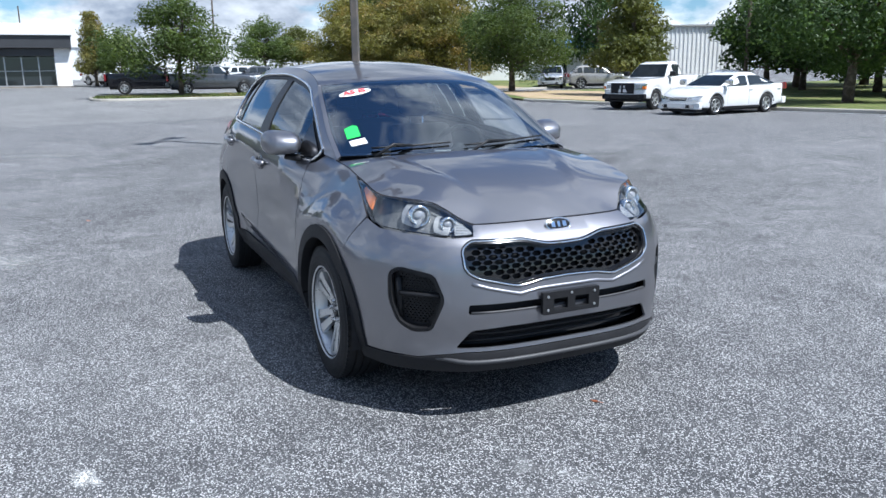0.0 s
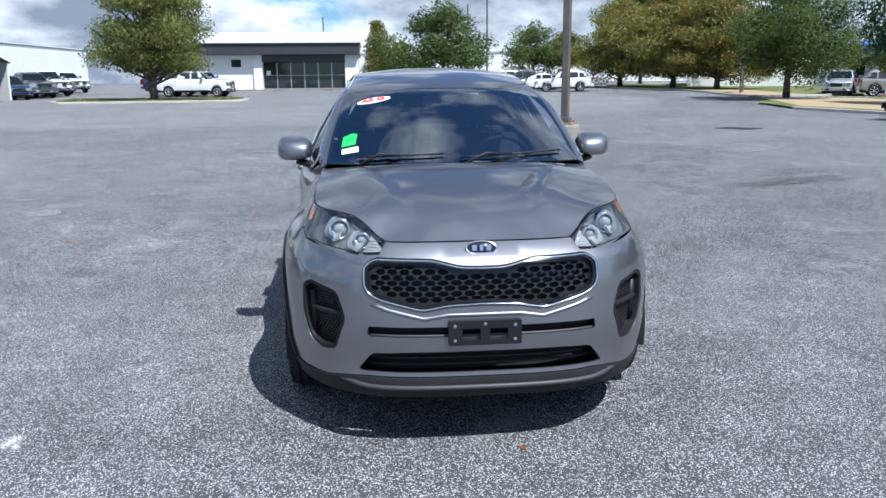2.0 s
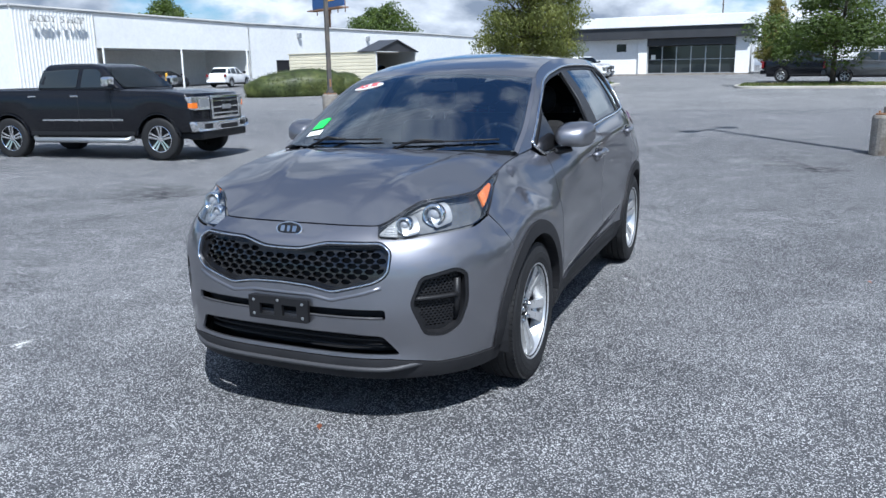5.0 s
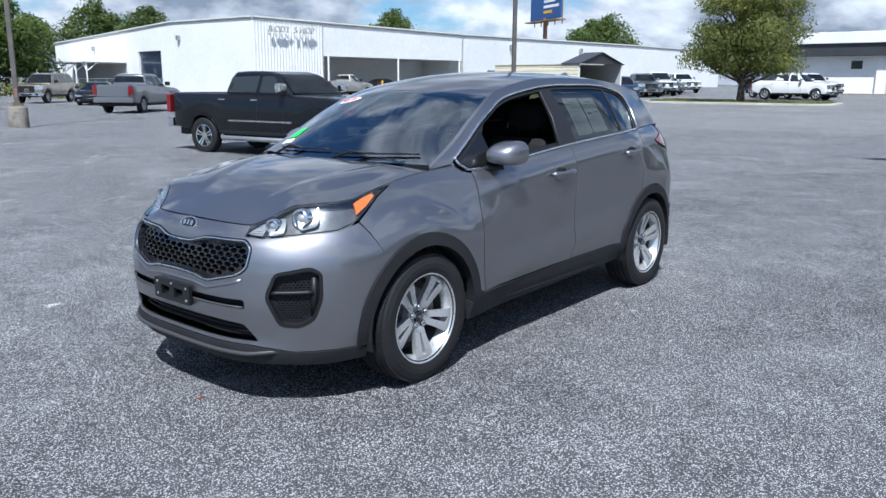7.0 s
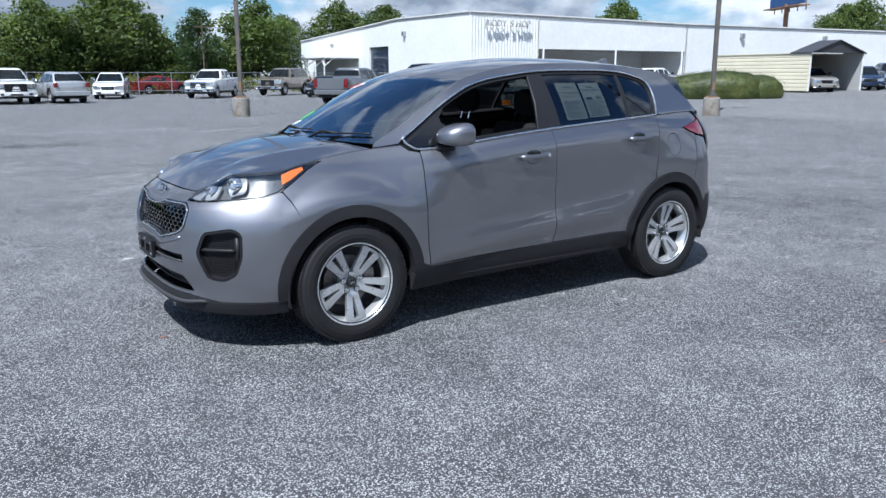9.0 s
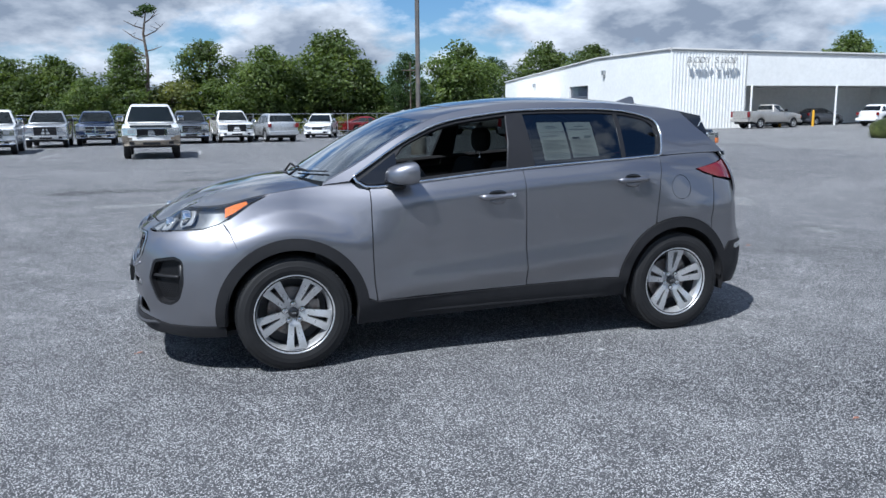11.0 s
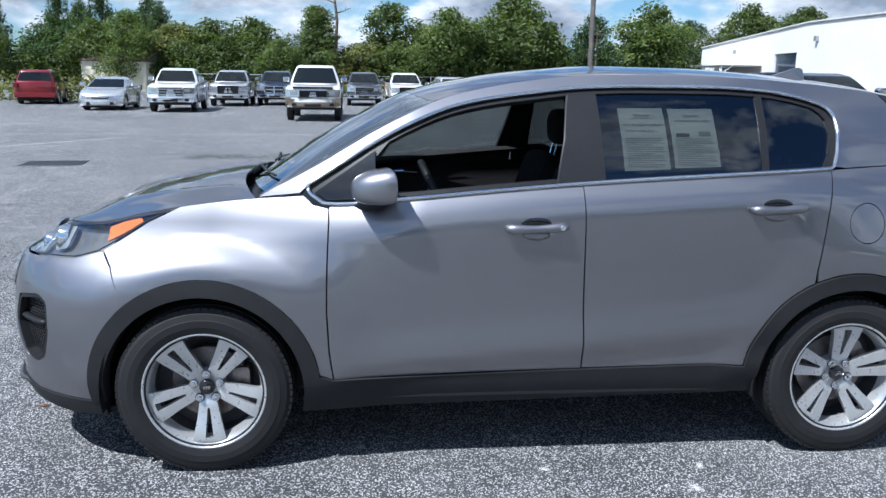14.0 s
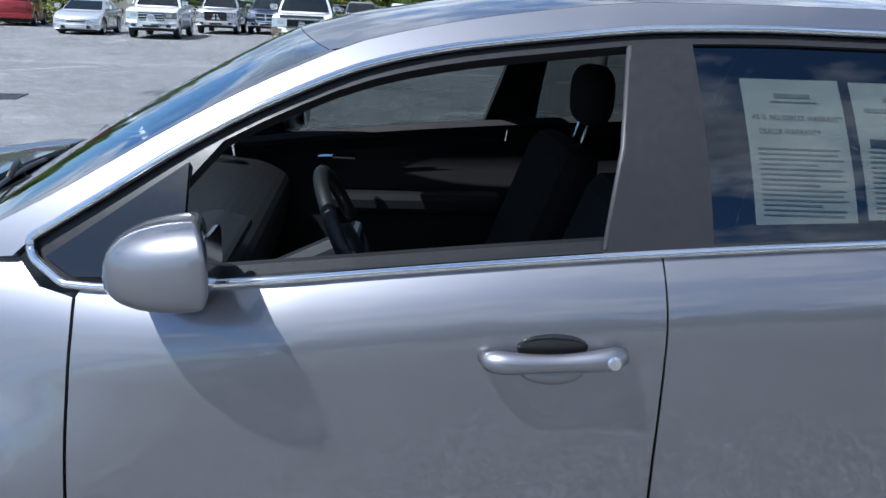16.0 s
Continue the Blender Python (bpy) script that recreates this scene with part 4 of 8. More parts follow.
# ---- buildings ----
def wall_bm(a, b, height0, height1, thick, openings=(), base=0.0):
    """An upright wall from a to b with openings (from, to, bottom, top), drawn through its thickness."""
    a, b = Vector(a), Vector(b)
    length = (b - a).length
    v, f = filled([(0, base), (length, base), (length, height1), (0, height0)], [[(o[0], o[2]), (o[1], o[2]), (o[1], o[3]), (o[0], o[3])] for o in openings], 3.0)
    d = (b - a) / length
    n = Vector((-d.y, d.x))
    bm = bmesh.new()
    front = [bm.verts.new((a.x + d.x * p[0], a.y + d.y * p[0], p[1])) for p in v]
    for t in f:
        bm.faces.new([front[i] for i in t])
    ext = bmesh.ops.extrude_face_region(bm, geom=bm.faces[:])
    for e in ext["geom"]:
        if isinstance(e, bmesh.types.BMVert):
            e.co += Vector((n.x, n.y, 0)) * thick
    bmesh.ops.recalc_face_normals(bm, faces=bm.faces[:])
    return bm


def place_along(a, b):
    """A pose at a, whose x runs to b and whose y points out of the wall to the right of that way."""
    d = (Vector(b) - Vector(a)).normalized()
    return Matrix(((d.x, d.y, 0, a[0]), (d.y, -d.x, 0, a[1]), (0, 0, 1, 0), (0, 0, 0, 1)))


def workshop():
    """The long white metal workshop: a gabled end and a long front."""
    ob = thing("workshop", pose(0, 0, 0.25), "long white metal body shop building with ribbed front", "building")
    B, A, F = Vector((-36.3, -49.6)), Vector((-40.2, -92.0)), Vector((-118.0, -41.8))
    ax = (A - B).normalized()
    ridge = B + ax * 14
    part("wall", wall_bm(B, ridge, 6.3, 6.5, -0.25), M_WALL, ob)
    part("wall", wall_bm(ridge, A, 6.5, 5.4, -0.25, [(2.0, 6.8, 0, 4.1)]), M_WALL, ob)
    fr = (F - B).normalized()
    R1, R2, K, Q = B + fr * 7.0, B + fr * 24.5, B + fr * 26, B + fr * 58
    back = 6.0
    nb = Vector((-fr.y, fr.x)) * (1 if Vector((-fr.y, fr.x)).dot(ax) > 0 else -1)
    part("wall", wall_bm(B, R1, 6.3, 6.2, 0.25), M_WALL, ob, "white ribbed metal wall")
    part("lintel", wall_bm(R1, R2, 6.2, 6.0, 0.25, base=3.5), M_WALL, ob)
    part("wall", wall_bm(R2, Q, 6.0, 6.1, 0.25, [(4.0, 7.0, 0, 2.6), (8.0, 8.9, 0, 2.1)]), M_WALL, ob)
    part("wall", wall_bm(Q, F, 6.1, 6.0, 0.25), M_WALL, ob)
    part("back_wall", wall_bm(R1 + nb * back, R2 + nb * back, 5.9, 5.9, 0.2), M_WALL, ob)
    part("side_wall", wall_bm(R1, R1 + nb * back, 6.0, 6.0, 0.2), M_WALL, ob)
    part("side_wall", wall_bm(R2 + nb * back, R2, 6.0, 6.0, 0.2), M_WALL, ob)
    part("soffit", moved(box_bm((0, -6.0, 3.5), (17.5, -0.26, 3.62)), place_along(R1, R2)), M_WALL, ob)
    # ribs of the front wall, and roof edges
    m = place_along(B, R1)
    for k in range(24):
        part("rib", moved(box_bm((0.1 + 0.29 * k, 0, 0.05), (0.19 + 0.29 * k, 0.05, 6.1)), m), M_WALL, ob)
    for p, q, h0, h1 in ((B, ridge, 6.3, 6.5), (ridge, A, 6.5, 5.4), (B, R2, 6.3, 6.0), (R2, Q, 6.0, 6.1), (Q, F, 6.1, 6.0)):
        part("roof_edge", tube_bm([(p.x, p.y, h0 + 0.06), (q.x, q.y, h1 + 0.06)], 0.14, 6), M_GREYROOF, ob, "grey metal roof edging")
    rb = bmesh.new()
    corner = [(B.x, B.y, 6.28), (F.x, F.y, 6.0), (F.x - 4, F.y - 40, 5.3), (A.x, A.y, 5.38)]
    rb.faces.new([rb.verts.new(c) for c in corner])
    bmesh.ops.solidify(rb, geom=rb.faces[:], thickness=0.15)
    part("roof", rb, M_GREYROOF, ob)
    for s in (0.03, 0.50, 0.98):
        p = R1.lerp(R2, s)
        part("canopy_post", tube_bm([(p.x, p.y, -0.1), (p.x, p.y, 3.5)], 0.09, 8), M_WHITE, ob)
    for k in (32, 45):
        part("wall_lamp", moved(box_bm((k, 0, 4.9), (k + 0.45, 0.35, 5.4), 0.05), place_along(B, F)), M_STEEL, ob, "square wall lamp")
    for k in (38.0,):
        part("vent", moved(box_bm((k, 0, 3.3), (k + 1.6, 0.06, 3.45)), place_along(B, F)), M_GREYROOF, ob)
        part("vent", moved(box_bm((k, 0, 2.4), (k + 1.6, 0.06, 2.5)), place_along(B, F)), M_GREYROOF, ob)
    part("door", moved(box_bm((28.6, -0.2, 0.0), (31.4, -0.1, 2.6)), place_along(B, F)), M_DARK, ob, "dark roller door")
    # open doorway: its inner shade is a dark blue panel set into it
    part("roller_door", moved(box_bm((16.05, -0.3, 0.0), (20.8, -0.2, 4.1)), place_along(B, A).copy() @ Matrix.Scale(-1, 4, (0, 1, 0))), M_PAINT_BLUE, ob, "dark blue open workshop doorway")
    # lean-to shed roof along the gabled end, on white braced posts
    out = Vector((-ax.y, ax.x)) * (1 if -ax.y > 0 else -1)
    mg = Matrix(((ax.x, out.x, 0, B.x), (ax.y, out.y, 0, B.y), (0, 0, 1, 0), (0, 0, 0, 1)))
    part("shed_roof", moved(box_bm((23.5, 0.05, 3.05), (37.5, 4.2, 3.2), 0.02), mg), M_WHITE, ob, "white shed roof on posts")
    part("shed_back", moved(box_bm((23.5, 0.02, 0.0), (37.5, 0.06, 3.0)), mg), M_GREYROOF, ob)
    for k in range(6):
        x = 23.7 + 2.72 * k
        part("shed_post", moved(tube_bm([(x, 4.0, -0.1), (x, 4.0, 3.05)], 0.07, 6), mg), M_WHITE, ob)
        part("shed_brace", moved(tube_bm([(x, 4.0, 2.2), (x + 0.8, 4.0, 3.05)], 0.05, 5), mg), M_WHITE, ob)
        part("shed_brace", moved(tube_bm([(x, 4.0, 2.2), (x, 2.9, 3.05)], 0.05, 5), mg), M_WHITE, ob)
    for k, z in ((12.0, 4.9), (31.0, 4.4)):
        part("wall_lamp", moved(box_bm((k, 0, z), (k + 0.4, 0.3, z + 0.45), 0.05), mg), M_STEEL, ob, "square wall lamp")
    # raised letters on the front
    for word, start in (("BODY", 1.2), ("SHOP", 3.7)):
        for i, ch in enumerate(word):
            bm = text_bm(ch, 0.72, 0.06)
            moved(bm, place_along(B, R1) @ Matrix.Translation((start + 0.56 * i, 0.45, 5.26)) @ Matrix.Rotation(radians(90), 4, "X"))
            part("letter", bm, M_GREYROOF, ob, "raised grey metal letter")
            part("letter_bracket", moved(box_bm((start + 0.56 * i + 0.2, 0.05, 5.3), (start + 0.56 * i + 0.26, 0.42, 5.36)), place_along(B, R1)), M_GREYROOF, ob)


workshop()


def carport():
    ob = thing("carport", pose(-47.0, -25.8, ground_z(-47, -25.8) + 0.1, 0, 0, 171), "tan ribbed metal carport with a dark open gabled front", "carport")
    W, D, H, P = 5.2, 8.5, 2.55, 3.35
    for k in range(10):
        part("panel", prism_bm([(0.0, 0.25 * k), (-0.04, 0.25 * k + 0.03), (-0.04, 0.25 * k + 0.20), (0.0, 0.25 * k + 0.245)], 0, D, "y"), M_TAN, ob)
    part("far_wall", box_bm((W - 0.06, 0, 0), (W, D, H)), M_GREYROOF, ob)
    part("rear_wall", box_bm((0, D - 0.06, 0), (W, D, H - 0.07)), M_GREYROOF, ob)
    for s in (0, 1):
        a, b = ((-0.12, H - 0.05), (W / 2, P)) if s == 0 else ((W / 2, P), (W + 0.12, H - 0.05))
        part("roof_panel", prism_bm([a, b, (b[0], b[1] + 0.06), (a[0], a[1] + 0.06)], -0.15, 1.6, "y"), M_DARKFASCIA, ob, "dark sloping roof panel")
    part("flat_roof", box_bm((-0.1, 1.6, H - 0.06), (W + 0.05, D + 0.1, H)), M_TAN, ob)
    part("gable", prism_bm([(0.05, H - 0.02), (W - 0.05, H - 0.02), (W / 2, P - 0.03)], -0.04, 0.02, "y"), M_DARKFASCIA, ob, "dark gable infill")
    for x in (0.05, W - 0.05):
        part("post", box_bm((x - 0.04, -0.04, 0), (x + 0.04, 0.04, H)), M_WHITE, ob)


carport()


def showroom():
    x0, y0, y1, h = -72.0, -1.4, -18.5, 5.2
    z = ground_z(x0, -8) + 0.10
    ob = thing("showroom", pose(x0, 0, z), "flat-roofed white showroom with a dark fascia band and glass front", "building")
    part("side_wall", box_bm((-12, y0 - 0.35, 0), (0.0, y0, 3.2)), M_WHITE, ob)
    part("rear_wall", box_bm((-12, y1, 0), (-11.7, y0 - 0.36, 4.3)), M_WHITE, ob)
    part("front_wall", box_bm((-0.6, y1, 0), (-0.3, -11.2, 3.2)), M_WHITE, ob, "white plaster front wall")
    part("pier", box_bm((-0.9, y0 - 1.2, 0), (0.02, y0 + 0.02, 3.2)), M_WHITE, ob)
    part("pier", box_bm((-0.9, -11.2, 0), (0.02, -10.4, 3.2)), M_WHITE, ob)
    part("fascia", box_bm((-12, y1, 4.25), (0.9, y0 + 0.3, h), 0.03), M_WHITE, ob, "white upper fascia")
    part("fascia_band", box_bm((-12, y1 + 0.05, 3.2), (0.7, y0 + 0.2, 4.24), 0.03), M_DARKFASCIA, ob, "dark grey fascia band")
    part("awning", box_bm((-0.9, -10.4, 2.55), (0.1, y0 - 1.2, 3.19), 0.02), M_DARKFASCIA, ob, "dark recessed awning")
    part("floor_slab", box_bm((-11.7, y1, -0.6), (1.0, y0, 0.02)), M_CONCRETE, ob)
    part("inner_wall", box_bm((-7.2, -10.4, 0.02), (-7.0, y0 - 0.4, 2.9)), M_GREYROOF, ob)
    n = 6
    w = (10.4 - 2.6) / n
    for k in range(n):
        ya = -10.4 + k * w
        fr = thing("window", pose(-0.62, 0, 0), "", "", "", "")
        for key in list(fr.keys()):
            del fr[key]
        fr.parent = ob
        fr.matrix_parent_inverse = Matrix.Identity(4)
        fr.matrix_basis = pose(-0.62, 0, 0)
        part("pane", box_bm((0, ya + 0.05, 0.1), (0.02, ya + w - 0.05, 2.5)), M_GLASS_DARK, fr)
        bm = box_bm((-0.03, ya, 0.02), (0.06, ya + 0.05, 2.55))
        box_bm((-0.03, ya + w - 0.05, 0.02), (0.06, ya + w, 2.55), bm=bm)
        box_bm((-0.03, ya + 0.05, 0.02), (0.06, ya + w - 0.05, 0.1), bm=bm)
        box_bm((-0.03, ya + 0.05, 1.28), (0.06, ya + w - 0.05, 1.34), bm=bm)
        part("frame", bm, M_STEEL, fr)
    part("notice", box_bm((-0.59, -10.1, 1.3), (-0.57, -9.7, 1.75)), M_PAPER, ob, "white paper notice")
    part("small_window", box_bm((-0.31, -13.3, 2.1), (-0.27, -12.4, 2.8)), M_GLASS_DARK, ob)


showroom()


def plain_building(name, label, lo, hi, turn, wall, roof, ribs=0, roof_rise=0.0, roof_label=""):
    ob = thing(name, pose(lo[0], lo[1], ground_z(*lo[:2]), 0, 0, turn), label, "building")
    L, D, H = hi
    part("wall", box_bm((0, 0, -0.3), (L, D, H)), wall, ob)
    part("roof", prism_bm([(-0.2, H), (D + 0.2, H), (D + 0.2, H + 0.15), (D / 2, H + 0.15 + roof_rise), (-0.2, H + 0.15)], -0.2, L + 0.2, "x"), roof, ob, roof_label)
    for k in range(ribs):
        part("rib", box_bm(((k + 0.3) * L / ribs, -0.05, 0), ((k + 0.55) * L / ribs, 0.0, H)), wall, ob)
    return ob


b1 = plain_building("storage_building", "white ribbed metal storage building with a flat roof", (-52, 45.3), (8.2, 14, 4.9), 61.8, M_WALL, M_GREYROOF, 22)
b2 = plain_building("shop_building", "low white shop with a blue metal roof behind trees", (-70.0, 30.5), (24, 12, 3.2), 68, M_WHITE, M_BLUE, 0, 0.9, "blue metal roof")
for k in range(6):
    part("window", box_bm((2.5 + 3.9 * k, -0.05, 1.0), (3.8 + 3.9 * k, 0.0, 2.2)), M_GLASS_DARK, b2)
plain_building("distant_store", "long low white store far behind the trees", (-150, -2), (70, 20, 5.5), 80, M_WHITE, M_GREYROOF)
plain_building("roadside_shed", "low brown-roofed building among the far trees", (28.5, -77), (6.5, 6, 2.8), 170, M_TAN, M_BARK, 0, 1.0, "brown sloping roof")


def hedge(x, y, lx, ly, h, turn, seed):
    """A clipped rounded hedge: a dark core with small leaves all over it."""
    ob = thing("hedge", pose(x, y, ground_z(x, y), 0, 0, turn), "clipped low rounded green hedge", "hedge", "clipped hedges")
    bm = bmesh.new()
    bmesh.ops.create_icosphere(bm, subdivisions=4, radius=1.0)
    for v in bm.verts:
        c = v.co
        k = 1 + 0.06 * noise.noise(c * 3.0)
        sx, sy = (abs(c.x) ** 0.85) * (1 if c.x > 0 else -1), (abs(c.y) ** 0.85) * (1 if c.y > 0 else -1)
        v.co = Vector((sx * lx / 2 * k, sy * ly / 2 * k, max(-0.05, h * (0.30 + 0.70 * (abs(c.z) ** 0.8) * (1 if c.z > 0 else -1)) * k * (1 + 0.12 * math.sin(2.4 * c.x + 0.6)))))
    pts = [(f.calc_center_median(), f.normal.copy(), f.calc_area()) for f in bm.faces]
    part("core", bm, M_HEDGE, ob, smooth=True)
    rnd = random.Random(seed)
    verts, faces = [], []
    for p, n, a in pts:
        for _ in range(max(1, int(a * 110))):
            q = p + Vector([rnd.uniform(-0.12, 0.12) for _ in range(3)]) + n * rnd.uniform(-0.01, 0.03)
            t = n.cross(Vector([rnd.uniform(-1, 1) for _ in range(3)]) + n * 0.2).normalized() * 0.045 + n * rnd.uniform(-0.015, 0.03)
            u = n.cross(t).normalized() * 0.03
            k = len(verts)
            verts += [q - t, q + u, q + t, q - u]
            faces += [(k, k + 1, k + 2, k + 3)]
    me = bpy.data.meshes.new("leaves")
    me.from_pydata([tuple(v) for v in verts], [], faces)
    me.materials.append(M_HEDGE)
    o = new("leaves", me)
    o.parent = ob


hedge(-36.0, -25.3, 6.4, 3.0, 1.45, 128, 5)
hedge(-37.7, -23.6, 3.4, 2.4, 1.20, 128, 6)


def billboard():
    ob = thing("billboard", pose(-92, -57, 0, 0, 0, 60), "roadside billboard with a dark blue panel on a steel mast", "billboard")
    part("mast", tube_bm([(0, 0, 0), (0, 0, 10.4)], 0.3, 12), M_RUST, ob)
    part("catwalk", box_bm((-4.6, -0.9, 9.9), (4.6, 0.6, 10.05)), M_RUST, ob)
    for k in range(5):
        part("strut", tube_bm([(-4 + 2 * k, 0.4, 9.4), (-4 + 2 * k, 0.4, 13.2)], 0.08, 6), M_RUST, ob)
    part("panel", box_bm((-4.4, -0.12, 10.2), (4.4, 0.12, 13.4), 0.03), M_SIGNBLUE, ob, "dark blue printed panel")
    for k, (w, c) in enumerate(((3.2, M_WHITE), (4.2, M_WHITE), (2.4, M_YELLOW))):
        part("print_bar", box_bm((-0.4, -0.14, 12.4 - 0.7 * k), (-0.4 + w, -0.125, 12.75 - 0.7 * k)), c, ob)


billboard()


def street_sign():
    x, y = -50.5, 26.6
    ob = thing("notice_board", pose(x, y, ground_z(x, y) + 0.1, 0, 0, 150), "dark notice board on two posts at the lawn's edge", "sign")
    for s in (-0.95, 0.95):
        part("post", box_bm((s - 0.06, -0.06, -0.2), (s + 0.06, 0.06, 2.1), 0.01), M_BARK, ob)
    part("board", box_bm((-0.9, -0.04, 0.95), (0.9, 0.04, 2.15), 0.02), M_DARKFASCIA, ob, "dark board")
    part("print_bar", box_bm((-0.7, 0.041, 1.75), (0.5, 0.046, 1.85)), M_GREYROOF, ob)
    part("print_bar", box_bm((-0.7, 0.041, 1.55), (0.3, 0.046, 1.62)), M_GREYROOF, ob)


street_sign()


def utility_pole(x, y, h, r=0.14, label="tall dark utility pole"):
    ob = thing("utility_pole", pose(x, y, ground_z(x, y)), label, "pole", "utility poles")
    part("shaft", tube_bm([(0, 0, -0.2), (0, 0, h)], [r, r * 0.7], 8), M_BARK, ob)
    part("crossarm", box_bm((-0.9, -0.05, h - 0.9), (0.9, 0.05, h - 0.78)), M_BARK, ob)


utility_pole(-34, 38.5, 11)
utility_pole(-110, 14, 11, 0.12)
utility_pole(-100, -6, 8.5, 0.1)
utility_pole(-78, 12, 12, 0.1, "thin pale steel pole behind the island")
utility_pole(-22, -75, 7, 0.08, "thin pale pole beside the workshop")


def bollard(x, y):
    ob = link_mesh("bollard", lathe_bm([(0, 0), (0.1, 0), (0.1, 1.25), (0.07, 1.32), (0, 1.34)], 12, "z"), M_YELLOW)
    ob.matrix_world = pose(x, y, ground_z(x, y))
    tagged(ob, "yellow painted steel bollard before the workshop", "bollard", "yellow bollards")


bollard(-48.4, -46.8)
bollard(-45.4, -47.2)


def chain_fence():
    ob = thing("fence", pose(0, 0, 0), "low wire fence with scrub behind the car rows", "fence")
    for i in range(26):
        x, y = 14 - 2.6 * i, -57.5 - 0.25 * i
        if x < -36:
            break
        part("post", tube_bm([(x, y, -0.1), (x, y, 1.75)], 0.035, 6), M_STEEL, ob)
    for z in (0.3, 1.0, 1.7):
        part("rail", tube_bm([(14, -57.5, z), (-36, -62.3, z)], 0.02, 5), M_STEEL, ob)


chain_fence()
# scrub along the fence
rs = random.Random(9)
blobs = [((16 - 1.1 * i + rs.uniform(-0.5, 0.5), -60 - 0.1 * i + rs.uniform(-1.2, 1.2), rs.uniform(0.3, 0.9)), rs.uniform(0.7, 1.5), 0.7) for i in range(52)]
blobs += [((16 + 1.3 * i, -44 - 0.35 * i + rs.uniform(-1.2, 1.2), 0.5), rs.uniform(0.8, 1.6), 0.8) for i in range(14)]
v, f = leaf_cloud(blobs, 16000, 0.13, 5)
me = bpy.data.meshes.new("scrub")
me.from_pydata(v.tolist(), [], f.tolist())
me.materials.append(M_LEAF_O)
tagged(new("scrub", me), "wild olive green scrub and weeds along the fence", "shrubs", kind="stuff")


# ---- parked vehicles ----
def rim_spokes(radius, spokes, depth, double=True):
    """A cast wheel disc in the x z plane: rim, hub and spokes, facing +y."""
    bm = lathe_bm([(radius * 1.0, -0.10), (radius * 1.0, 0.0), (radius * 0.955, 0.008), (radius * 0.92, 0.0), (radius * 0.90, -0.10)], 36)
    lathe_bm([(0.0, 0.0 - depth * 0.2), (radius * 0.21, -depth * 0.2), (radius * 0.24, -depth * 0.35), (radius * 0.24, -0.08)], 20, bm=bm)
    for k in range(spokes):
        a = 2 * math.pi * k / spokes + math.pi / 2
        for s in ((-1, 1) if double else (0,)):
            ca, sa = math.cos(a), math.sin(a)
            w0, w1 = radius * 0.055, radius * 0.085
            o0, o1 = s * radius * 0.075, s * radius * 0.15
            pts = []
            for r, o, w, y in ((radius * 0.18, o0, w0, -depth * 0.28), (radius * 0.94, o1, w1, -0.006)):
                for e in (-1, 1):
                    t = o + e * w
                    pts.append(((r * ca - t * sa), y, (r * sa + t * ca)))
            top = [bm.verts.new(p) for p in pts]
            low = [bm.verts.new((p[0] * 0.995, p[1] - 0.035, p[2] * 0.995)) for p in pts]
            bm.faces.new((top[0], top[1], top[3], top[2]))
            bm.faces.new((top[0], top[2], low[2], low[0]))
            bm.faces.new((top[1], low[1], low[3], top[3]))
            bm.faces.new((top[0], low[0], low[1], top[1]))
    bmesh.ops.recalc_face_normals(bm, faces=bm.faces[:])
    return bm


WHEELS = {}


def simple_wheel(parent, x, y, r, width, rim_r, side, material, spokes=6):
    key = (round(r, 3), round(width, 3), round(rim_r, 3), material.name, spokes)
    if key not in WHEELS:
        h = width / 2
        tyre = lathe_bm([(rim_r * 0.98, -h * 0.9), (r * 0.90, -h), (r * 0.985, -h * 0.85), (r, -h * 0.5), (r, h * 0.5), (r * 0.985, h * 0.85), (r * 0.90, h), (rim_r * 0.98, h * 0.86)], 32)
        rim = moved(rim_spokes(rim_r, spokes, 0.08, spokes == 5), Matrix.Translation((0, h * 0.84, 0)))
        lathe_bm([(0, h * 0.2), (rim_r * 0.98, h * 0.2)], 20, bm=tyre)
        me_t, me_r = bpy.data.meshes.new("tyre"), bpy.data.meshes.new("rim")
        tyre.to_mesh(me_t), tyre.free(), rim.to_mesh(me_r), rim.free()
        me_t.materials.append(M_TYRE), me_r.materials.append(material)
        me_t.shade_smooth()
        WHEELS[key] = (me_t, me_r)
    w = new("wheel")
    w.parent = parent
    w.matrix_basis = pose(x, y, r, 0, 0, 0 if side > 0 else 180)
    for name, me in zip(("tyre", "rim"), WHEELS[key]):
        o = new(name, me)
        o.parent = w
    return w


